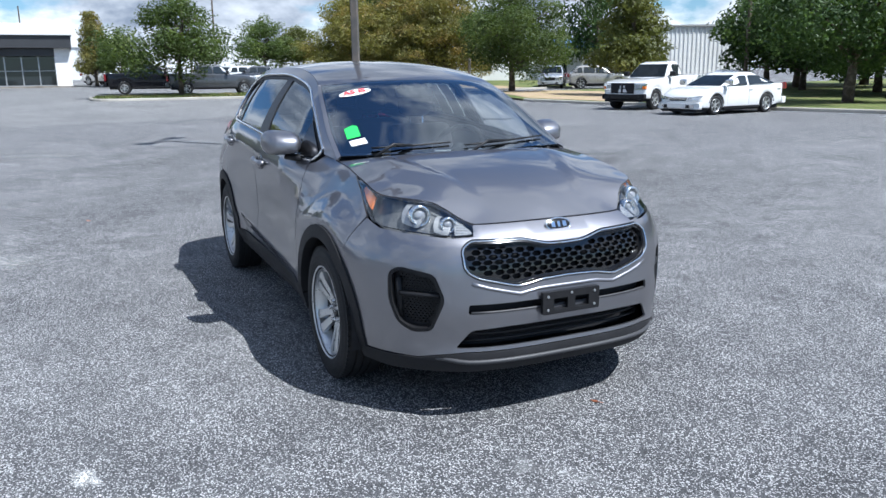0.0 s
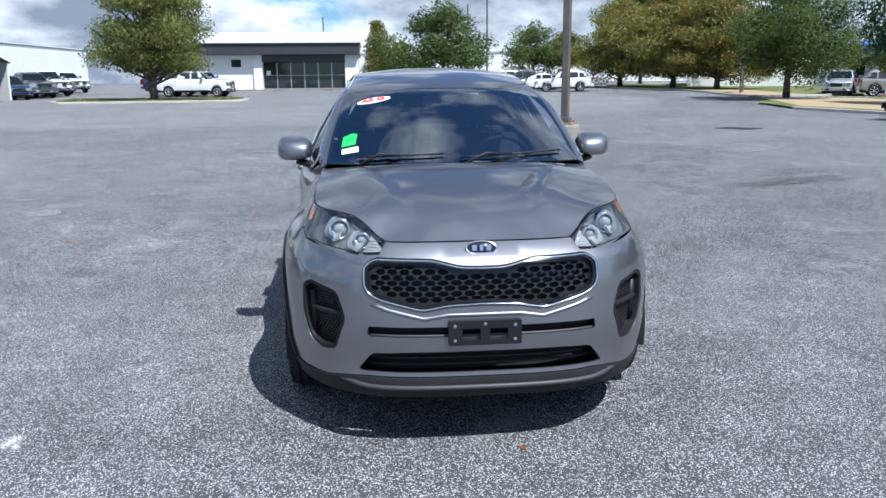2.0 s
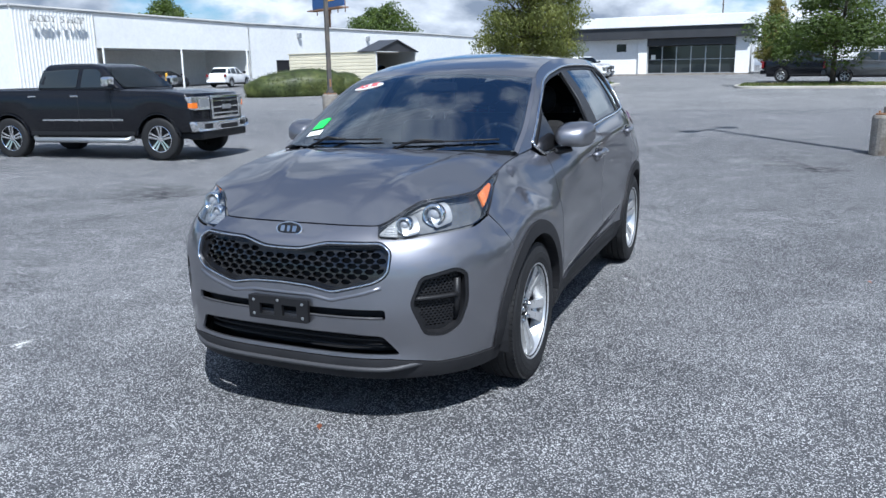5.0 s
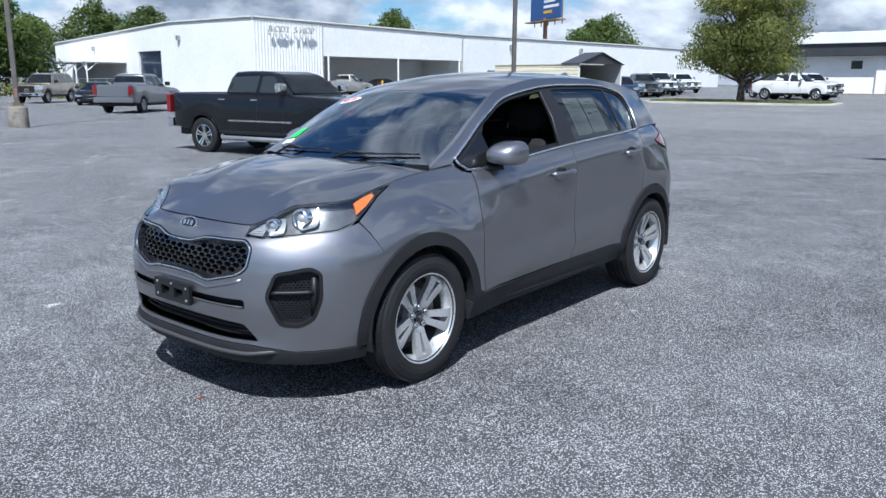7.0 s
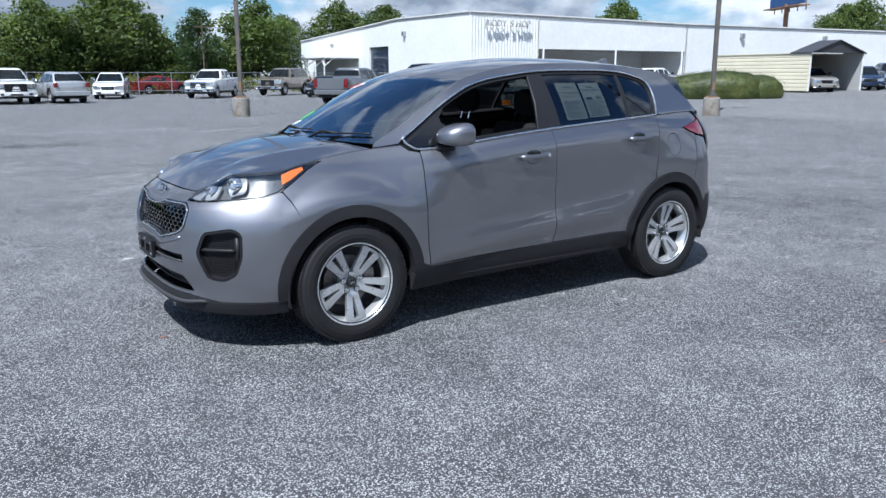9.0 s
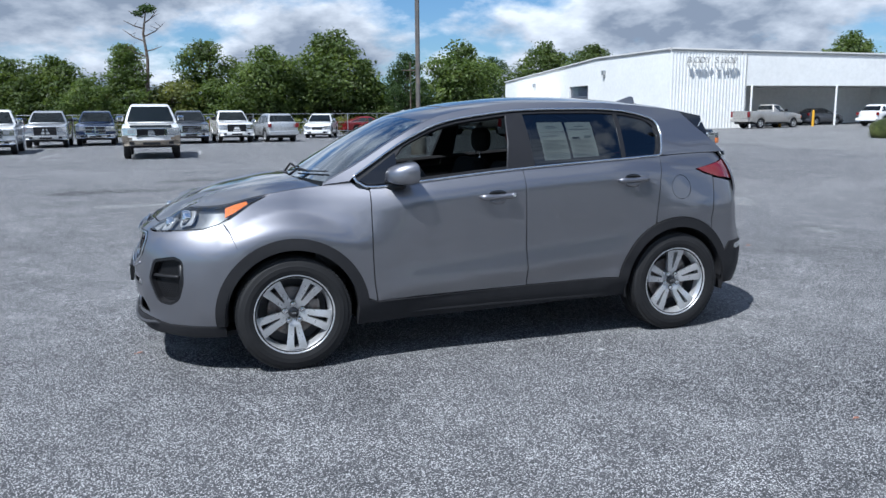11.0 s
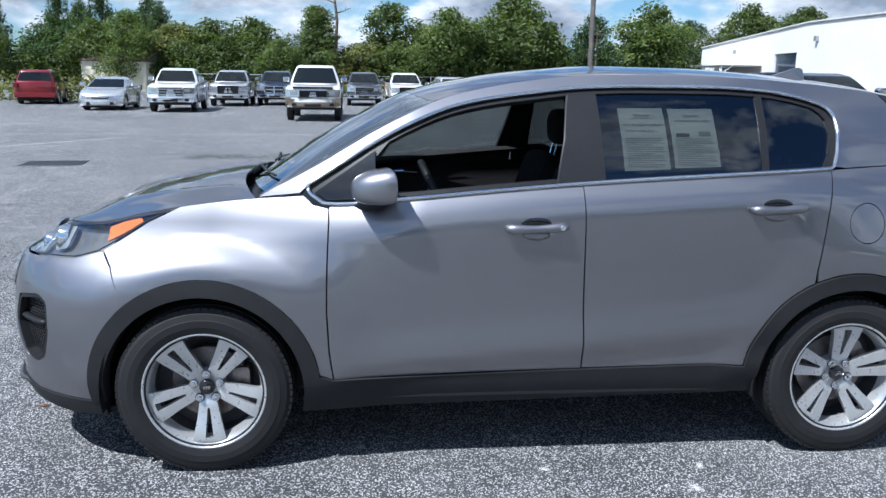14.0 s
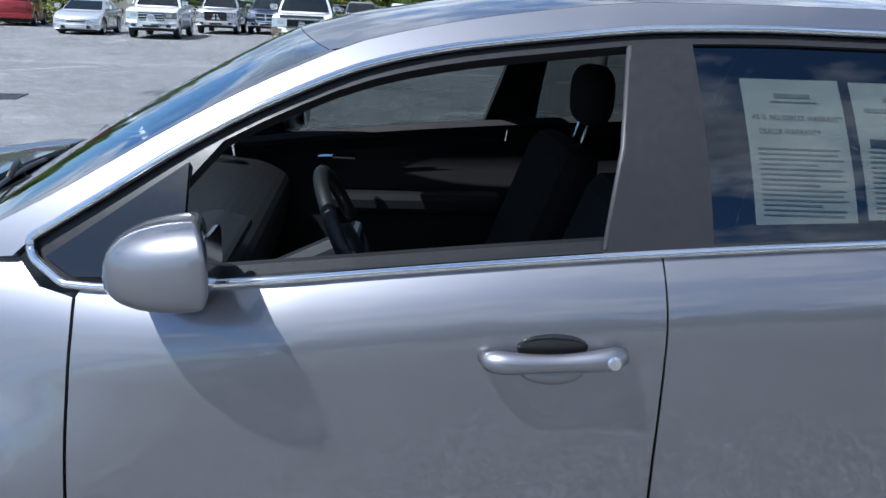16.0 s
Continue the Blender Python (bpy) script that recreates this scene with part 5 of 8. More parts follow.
def shell_bm(outline, width, edge, bow=0.0, tumble=None, nose=None):
    """A body volume: a side outline of (x, z) drawn across the width, with rounded flanks and bowed ends."""
    pts = resampled(outline, 0.16)
    ins = inset(pts, edge)
    ins2 = inset(pts, edge * 0.3)
    xs = [p[0] for p in pts]
    lo, hi = min(xs), max(xs)
    mid, half = (lo + hi) / 2, (hi - lo) / 2
    levels = [(ins, 1.0), (ins2, 1.0 - edge * 0.30 / width), (pts, 1.0 - edge * 0.9 / width), (pts, 0.75), (pts, 0.4), (pts, 0.0)]
    rows = [(p, -k) for p, k in levels] + [(p, k) for p, k in levels[-2::-1]]
    bm = bmesh.new()
    rings = []
    for ring, k in rows:
        vs = []
        for x, z in ring:
            y = k * width
            if tumble:
                y *= tumble(x, z)
            u = (x - mid) / half
            x2 = x - bow * (abs(k) ** 2.5) * (1 if u > 0 else -1) * max(0.0, abs(u) - 0.55) / 0.45
            vs.append(bm.verts.new((x2, y, z)))
        rings.append(vs)
    n = len(pts)
    for p, q in zip(rings, rings[1:]):
        for i in range(n):
            bm.faces.new((p[i], p[(i + 1) % n], q[(i + 1) % n], q[i]))
    for ring in (rings[0], rings[-1]):
        es = [bm.edges.get((ring[i], ring[(i + 1) % n])) for i in range(n)]
        bmesh.ops.triangle_fill(bm, edges=[e for e in es if e], use_beauty=True)
    bmesh.ops.recalc_face_normals(bm, faces=bm.faces[:])
    return bm


def arc(cx, cz, r, a0, a1, n=12):
    return [(cx + r * math.cos(radians(a0 + (a1 - a0) * i / n)), cz + r * math.sin(radians(a0 + (a1 - a0) * i / n))) for i in range(n + 1)]


KINDS = {
    # length, half width, wheelbase, front overhang, wheel radius, sill, hood front, hood rear/belt, roof, cab (cowl, header, roof rear, rear base), deck
    "pickup": dict(L=5.8, w=0.99, wb=3.65, fo=0.96, r=0.40, sill=0.46, hf=1.12, hb=1.26, roof=1.90, cab=(1.05, 0.35, -1.16, -1.30), deck=1.36, nose=0.55),
    "tall_pickup": dict(L=5.85, w=1.02, wb=3.65, fo=0.98, r=0.43, sill=0.55, hf=1.33, hb=1.43, roof=1.97, cab=(1.10, 0.38, -1.05, -1.18), deck=1.45, nose=0.70),
    "regular": dict(L=5.8, w=0.99, wb=3.55, fo=0.97, r=0.40, sill=0.46, hf=1.12, hb=1.26, roof=1.92, cab=(1.0, 0.30, -0.36, -0.52), deck=1.36, nose=0.55),
    "suv": dict(L=4.75, w=0.93, wb=2.8, fo=0.95, r=0.37, sill=0.36, hf=0.92, hb=1.08, roof=1.70, cab=(1.02, 0.12, -1.62, -2.2), deck=1.08, nose=0.45),
    "big_suv": dict(L=5.6, w=1.0, wb=3.45, fo=0.95, r=0.43, sill=0.56, hf=1.20, hb=1.32, roof=2.04, cab=(0.95, 0.35, -2.35, -2.7), deck=1.28, nose=0.62),
    "sedan": dict(L=4.85, w=0.925, wb=2.8, fo=0.96, r=0.335, sill=0.26, hf=0.74, hb=0.96, roof=1.47, cab=(1.18, 0.02, -0.92, -1.95), deck=1.05, nose=0.36),
    "van": dict(L=5.1, w=0.99, wb=3.05, fo=0.95, r=0.345, sill=0.30, hf=0.88, hb=1.08, roof=1.76, cab=(1.05, 0.25, -2.1, -2.45), deck=1.08, nose=0.4),
}


def vehicle(kind, body_paint, m, name, label, group="parked vehicles", rim=None, lamps=True, chrome=True, grille_mat=None, two_tone=None, spokes=6, face=None, step=False, bumper=None):
    k = KINDS[kind]
    ob = thing(name, m, label, "truck" if kind in ("pickup", "tall_pickup", "regular") else "car", group)
    L, w, r = k["L"], k["w"], k["r"]
    xf, xr = k["wb"] / 2, -k["wb"] / 2
    nose, tail = xf + k["fo"], xf + k["fo"] - L
    cowl, header, rear_top, rear_base = k["cab"]
    truck = kind in ("pickup", "tall_pickup", "regular")
    ra = r * 1.16
    bot = k["sill"] - 0.02
    sa = math.degrees(math.asin(max(-0.9, min(0.9, (bot - r) / ra))))
    low = [(nose - 0.05, k["sill"] + 0.0)] + arc(xf, r, ra, sa, 180 - sa)[::1] + arc(xr, r, ra, sa, 180 - sa) + [(tail + 0.05, k["sill"] + 0.08)]
    top = [(tail, k["deck"] - 0.25), (tail + 0.03, k["deck"])] + ([(rear_base - 0.02, k["deck"])] if truck else [(rear_base, k["deck"] + 0.0)])
    top += [(rear_base + 0.2, k["deck"] if truck else k["hb"] + 0.04), (cowl, k["hb"])]
    top += [(cowl + (nose - cowl) * 0.55, k["hb"] - (k["hb"] - k["hf"]) * 0.35), (nose - 0.16, k["hf"]), (nose - 0.02, k["hf"] - 0.16), (nose, k["nose"])]
    body = shell_bm(low + top, w, 0.085, bow=0.20)
    part("body", body, body_paint, ob, smooth="auto")
    # cabin
    cab_out = [(rear_base, k["deck"] - 0.06), (cowl + 0.04, k["hb"] - 0.06), (cowl, k["hb"] + 0.01), (header + 0.05, k["roof"] - 0.07), (header - 0.25, k["roof"] - 0.01), ((header + rear_top) / 2, k["roof"]), (rear_top + 0.12, k["roof"] - 0.02), (rear_top, k["roof"] - 0.07), (rear_base, k["deck"] + 0.02)]
    hb, hr = k["hb"], k["roof"]

    def tumble(x, z):
        return 1.0 - 0.30 * smooth01(hb - 0.1, hr + 0.25, z)

    part("cabin", shell_bm(rounded(cab_out, 0.04 if truck or kind == "big_suv" else 0.12, 3), w - 0.05, 0.10, bow=0.14, tumble=tumble), body_paint, ob, smooth="auto")
    # glass
    yb, yt = (w - 0.05) * 1.0, (w - 0.05) * tumble(0, hr - 0.12)
    z0, z1 = hb + 0.05, hr - 0.14

    def on_side(x, z, s):
        return (x, s * ((w - 0.05) * tumble(x, z) + 0.004), z)

    def front_x(z):
        return cowl + (header + 0.05 - cowl) * (z - hb - 0.01) / (hr - 0.08 - hb)

    def rear_x(z):
        return rear_base + (rear_top - rear_base) * (z - k["deck"]) / (hr - 0.07 - k["deck"])

    xa = front_x(z0) - 0.22
    cuts = {"pickup": [(-0.12,)], "tall_pickup": [(-0.02,)], "regular": [], "suv": [(-0.35,), (-1.25,)], "big_suv": [(-0.25,), (-1.35,)], "sedan": [(-0.35,)], "van": [(-0.3,), (-1.4,)]}[kind]
    edges = [xa] + [c[0] for c in cuts] + [rear_x(z0) + 0.16]
    for s in (-1, 1):
        for i in range(len(edges) - 1):
            a, b = edges[i] - (0.05 if i else 0), edges[i + 1] + (0.05 if i < len(edges) - 2 else 0)
            at = min(a, front_x(z1) - 0.16) if i == 0 else a
            bt = max(b, rear_x(z1) + 0.12) if i == len(edges) - 2 else b
            # the glass narrows to the rear and follows the roof's arch
            mid_x, half_x = (edges[0] + edges[-1]) / 2, (edges[0] - edges[-1]) / 2
            bend = 0.03 if truck or kind in ("van", "big_suv") else 0.10
            up = lambda x: z1 + 0.02 - bend * ((x - mid_x) / half_x) ** 2
            dn = lambda x: z0 + (0.0 if truck else 0.035 * (mid_x - x) / half_x)
            ring = rounded([(a, dn(a)), (at, up(at)), ((at + bt) / 2, up((at + bt) / 2)), (bt, up(bt)), (b, dn(b))], 0.04, 3)
            bm = bmesh.new()
            bm.faces.new([bm.verts.new(on_side(x, z, s)) for x, z in (ring if s < 0 else ring[::-1])])
            bmesh.ops.solidify(bm, geom=bm.faces[:], thickness=-0.01)
            part("side_window", bm, M_GLASS_DARK, ob)
            xm = b - 0.12
            if i < 2 and not (kind == "regular" and i > 0):
                zz = hb - 0.14
                part("door_handle", box_bm((xm - 0.1, s * (w - 0.004) - 0.02, zz), (xm + 0.1, s * (w - 0.004) + 0.02, zz + 0.035), 0.008), M_CHROME if chrome else body_paint, ob)
        # mirrors
        mx = cowl - 0.28
        part("mirror", box_bm((mx - 0.08, s * (w - 0.02), hb + 0.06), (mx + 0.10, s * (w + 0.22), hb + 0.26), 0.05), M_BLACKPLASTIC if not chrome else M_CHROME, ob)
    cmid, chalf = (cowl + 0.04 + rear_base) / 2, (cowl + 0.04 - rear_base) / 2
    for zlo, zhi, fx, nm, sgn in ((hb + 0.04, hr - 0.11, front_x, "windshield", 1), (k["deck"] + 0.12, hr - 0.13, rear_x, "rear_window", -1)):
        bm = bmesh.new()
        cols = []
        for j in range(11):
            u = -0.90 + 1.80 * j / 10
            col = []
            for z in np.linspace(zlo, zhi, 4):
                yy = u * (w - 0.05) * tumble(0, z)
                bowx = 0.10 * abs(u) ** 2.5 * max(0.0, abs((fx(z) - cmid) / chalf) - 0.55) / 0.45
                col.append(bm.verts.new((fx(z) + sgn * (0.016 - bowx), yy, z)))
            cols.append(col)
        for p, q in zip(cols, cols[1:]):
            for i in range(3):
                bm.faces.new((p[i], q[i], q[i + 1], p[i + 1]))
        bmesh.ops.solidify(bm, geom=bm.faces[:], thickness=0.02)
        part(nm, bm, M_GLASS_DARK, ob)
    tall_face = truck or kind == "big_suv"
    # wheels and dark arches
    for x in (xf, xr):
        for s in (-1, 1):
            simple_wheel(ob, x, s * (w - 0.13), r, 0.24, r * (0.64 if tall_face else 0.70), s, rim or M_ALLOY, spokes)
    part("underbody", box_bm((tail + 0.3, -w + 0.12, k["sill"] - 0.12), (nose - 0.3, w - 0.12, k["sill"] + 0.25), 0.03), M_DARK, ob)
    # face: grille in its frame, headlights that wrap round the corners, bumper with intake and fog lamps
    def front(nm, pts, x0, x1, material, parent, label="", r=0.015):
        bm = prism_bm(rounded(pts, r, 2), x0, x1, "x")
        for v in bm.verts:
            v.co.x -= 0.17 * abs(v.co.y / w) ** 2.5 + 0.10 * max(0.0, v.co.z - k["hf"] + 0.16)
        bmesh.ops.recalc_face_normals(bm, faces=bm.faces[:])
        return part(nm, bm, material, parent, label)

    def rect(a, b, z0, z1):
        return [(a, z0), (b, z0), (b, z1), (a, z1)]

    tall = truck or kind == "big_suv"
    face = face or ("bars" if tall else "car")
    grille = new("grille")
    grille.parent = ob
    bright = M_CHROME if chrome else M_BLACKPLASTIC
    if tall:
        gz0, gz1 = k["nose"] + (0.20 if face == "ford" else 0.11), k["hf"] - 0.05
        gw = w * 0.53
        front("mesh", rect(-gw, gw, gz0, gz1), nose - 0.08, nose + 0.016, M_DARK, grille)
        b = 0.050 if face in ("gmc", "ford") else 0.040
        for a0, a1, c0, c1 in ((-gw, gw, gz0, gz0 + b), (-gw, gw, gz1 - b, gz1), (-gw, -gw + b, gz0 + b, gz1 - b), (gw - b, gw, gz0 + b, gz1 - b)):
            front("frame", rect(a0, a1, c0, c1), nose - 0.06, nose + 0.030, bright, grille)
        n_bar = {"gmc": 3, "ford": 4, "ram": 1, "bars": 2}[face]
        for j in range(n_bar):
            z = gz0 + b + (gz1 - gz0 - 2 * b) * (j + 0.5) / n_bar
            t = {"gmc": 0.014, "ford": 0.008, "ram": 0.024, "bars": 0.018}[face]
            front("bar", rect(-gw + b, gw - b, z - t, z + t), nose - 0.02, nose + 0.022, M_BLACKPLASTIC if face == "ford" else bright, grille, r=0.006)
        if face == "ram":
            front("bar", rect(-0.03, 0.03, gz0 + b, gz1 - b), nose - 0.02, nose + 0.026, bright, grille)
        if face == "gmc":
            front("badge", rect(-0.15, 0.15, (gz0 + gz1) / 2 - 0.045, (gz0 + gz1) / 2 + 0.045), nose, nose + 0.036, M_STEEL, grille, "plain bright badge")
        for s in (-1, 1):
            hz0, hz1 = gz1 - 0.27, gz1 - 0.01
            a, c = s * (gw + 0.015), s * (w - 0.015)
            lamp = front("headlight", rect(min(a, c), max(a, c), hz0, hz1), nose - 0.30, nose + 0.002, M_LAMPCLEAR, ob, "clear headlight in a bright housing", 0.03)
            a, c = s * (gw + 0.05), s * (w - 0.20)
            front("projector", rect(min(a, c), max(a, c), hz0 + 0.06, hz1 - 0.06), nose - 0.05, nose + 0.008, M_STEEL, lamp)
            a, c = s * (w - 0.13), s * (w - 0.012)
            if step or kind == "regular":
                front("turn_signal", rect(min(a, c), max(a, c), hz0 + 0.03, hz1 - 0.12), nose - 0.28, nose + 0.006, M_AMBER, lamp)
    else:
        gz0, gz1 = k["nose"] + 0.14, k["hf"] - 0.12
        gw = w * 0.44
        front("mesh", [(-gw * 0.85, gz0), (gw * 0.85, gz0), (gw, gz1), (-gw, gz1)], nose - 0.10, nose + 0.008, grille_mat or M_BLACKPLASTIC, grille)
        front("bar", rect(-gw * 0.95, gw * 0.95, gz1 - 0.03, gz1 - 0.005), nose - 0.03, nose + 0.016, bright, grille, r=0.006)
        if chrome:
            front("bar", rect(-gw * 0.9, gw * 0.9, (gz0 + gz1) / 2 - 0.012, (gz0 + gz1) / 2 + 0.012), nose - 0.03, nose + 0.016, M_CHROME, grille, r=0.006)
        for s in (-1, 1):
            pts = [(s * (gw + 0.03), gz0 + 0.04), (s * (w - 0.10), gz0 + 0.02), (s * (w - 0.01), gz1 + 0.06), (s * (gw + 0.02), gz1)]
            lamp = front("headlight", pts[:: s], nose - 0.34, nose - 0.004, M_LAMPCLEAR, ob, "clear swept headlight", 0.02)
            a, c = s * (gw + 0.10), s * (gw + 0.20)
            front("projector", rect(min(a, c), max(a, c), gz0 + 0.06, gz1 - 0.03), nose - 0.05, nose + 0.004, M_STEEL, lamp)
    for s in (-1, 1):
        tz0, tz1 = (k["deck"] - 0.48, k["deck"] - 0.04) if truck else (k["deck"] - 0.22, k["deck"] + 0.02)
        part("taillight", box_bm((tail - 0.012, min(s * (w - 0.2), s * (w + 0.004)), tz0), (tail + 0.12, max(s * (w - 0.2), s * (w + 0.004)), tz1), 0.02), M_REDLENS, ob, "red taillight")
    bumper_m = bumper or M_CHROME if bumper or (truck and chrome) or kind == "big_suv" else (two_tone or body_paint)
    bz0, bz1 = (k["nose"] - 0.14, k["nose"] + 0.10) if tall else (k["nose"] - 0.16, k["nose"] + 0.10)
    fb = shell_bm(rounded([(nose - 0.35, bz0), (nose + 0.03, bz0 + 0.02), (nose + 0.075, bz0 + 0.07), (nose + 0.07, bz1 - 0.03), (nose - 0.3, bz1)], 0.03), w - 0.005, 0.06, bow=0.24)
    bumper = part("front_bumper", fb, bumper_m, ob)
    iw = w * (0.30 if tall else 0.62)
    front("intake", rect(-iw, iw, bz0 + 0.05, bz0 + (0.14 if tall else 0.17)), nose - 0.02, nose + 0.086, M_BLACKPLASTIC, bumper)
    for s in (-1, 1):
        a, c = s * w * 0.60, s * w * 0.76
        front("fog_lamp", rect(min(a, c), max(a, c), bz0 + 0.07, bz0 + 0.17), nose - 0.05, nose + 0.084, M_BLACKPLASTIC if tall else M_LAMPCLEAR, bumper)
    part("lower_valance", box_bm((nose - 0.4, -w + 0.12, k["sill"] - 0.14), (nose - 0.05, w - 0.12, bz0 + 0.02), 0.05), M_BLACKPLASTIC, ob)
    if two_tone:
        for s in (-1, 1):
            part("lower_side", box_bm((xr + ra + 0.03, min(s * (w - 0.03), s * (w + 0.006)), k["sill"] + 0.02), (xf - ra - 0.03, max(s * (w - 0.03), s * (w + 0.006)), k["sill"] + 0.26), 0.006), two_tone, ob, "tan lower body side")
            part("lower_corner", box_bm((xf + ra + 0.02, min(s * (w - 0.20), s * (w + 0.006)), k["nose"] - 0.02), (nose - 0.10, max(s * (w - 0.20), s * (w + 0.006)), k["nose"] + 0.24), 0.02), two_tone, ob)
        front("lower_front", rect(-w * 0.80, w * 0.80, bz1 - 0.01, gz0 - 0.02), nose - 0.1, nose + 0.012, two_tone, ob)
    if face == "ford":
        front("hood_shield", rect(-w * 0.72, w * 0.72, k["hf"] - 0.04, k["hf"] + 0.035), nose - 0.12, nose - 0.02, M_GLASS_DARK, ob, "dark plastic bonnet shield")
    if step:
        for s in (-1, 1):
            part("side_step", tube_bm([(xr + ra + 0.12, s * (w - 0.06), k["sill"] - 0.10), (xr + ra + 0.22, s * (w + 0.05), k["sill"] - 0.14), (xf - ra - 0.22, s * (w + 0.05), k["sill"] - 0.14), (xf - ra - 0.12, s * (w - 0.06), k["sill"] - 0.10)], 0.055, 8), M_STEEL, ob, "steel tube side step", smooth=True)
            part("side_molding", box_bm((rear_base + 0.25, min(s * (w - 0.01), s * (w + 0.012)), 0.80), (cowl - 0.06, max(s * (w - 0.01), s * (w + 0.012)), 0.837), 0.005), M_CHROME, ob, "chrome door molding")
    part("rear_bumper", box_bm((tail - 0.08, -w + 0.03, k["sill"] + 0.05), (tail + 0.15, w - 0.03, k["sill"] + 0.30), 0.04), bumper_m, ob)
    if truck:
        part("tailgate_seam", box_bm((tail - 0.004, -w + 0.22, k["sill"] + 0.34), (tail + 0.01, w - 0.22, k["deck"] - 0.06), 0.004), body_paint, ob)
        # the bed isn't hollow: a dark plate on the deck paints its shade
        bed = box_bm((tail + 0.14, -w + 0.12, k["deck"] - 0.02), (rear_base - 0.06, w - 0.12, k["deck"] + 0.006))
        part("bed_opening", bed, M_DARK, ob, "dark open load bed")
    for s in (-1, 1):
        part("sill_trim", box_bm((xr + ra + 0.05, min(s * (w - 0.06), s * (w - 0.005)), k["sill"] - 0.05), (xf - ra - 0.05, max(s * (w - 0.06), s * (w - 0.005)), k["sill"] + 0.03), 0.01), M_BLACKPLASTIC, ob)
        for c in [xa - 0.05] + [c[0] for c in cuts]:
            part("door_seam", box_bm((c - 0.004, min(s * (w - 0.01), s * (w + 0.002)), k["sill"] + 0.06), (c + 0.004, max(s * (w - 0.01), s * (w + 0.002)), hb - 0.02)), M_DARK, ob)
        # wheel arch lips
        for x in (xf, xr):
            pts = [(p[0], s * (w - 0.012), p[1]) for p in arc(x, r, ra + 0.012, 8, 172, 16)]
            part("arch_lip", tube_bm(pts, 0.022, 5), M_BLACKPLASTIC if not truck else body_paint, ob)
    return ob


def at(x, y, heading, dz=0.0):
    """A parked pose: heading is the way that the nose points, degrees from +x towards +y."""
    return pose(x, y, ground_z(x, y) + dz, 0, 0, heading)


# beside the main car: the black crew cab pickup
pickup_black = vehicle("tall_pickup", M_PAINT_BLACK, at(-8.15, -11.65, 98.5), "pickup_truck", "glossy black crew cab pickup truck with chrome wheels", rim=M_CHROME, face="gmc", step=True, spokes=5)
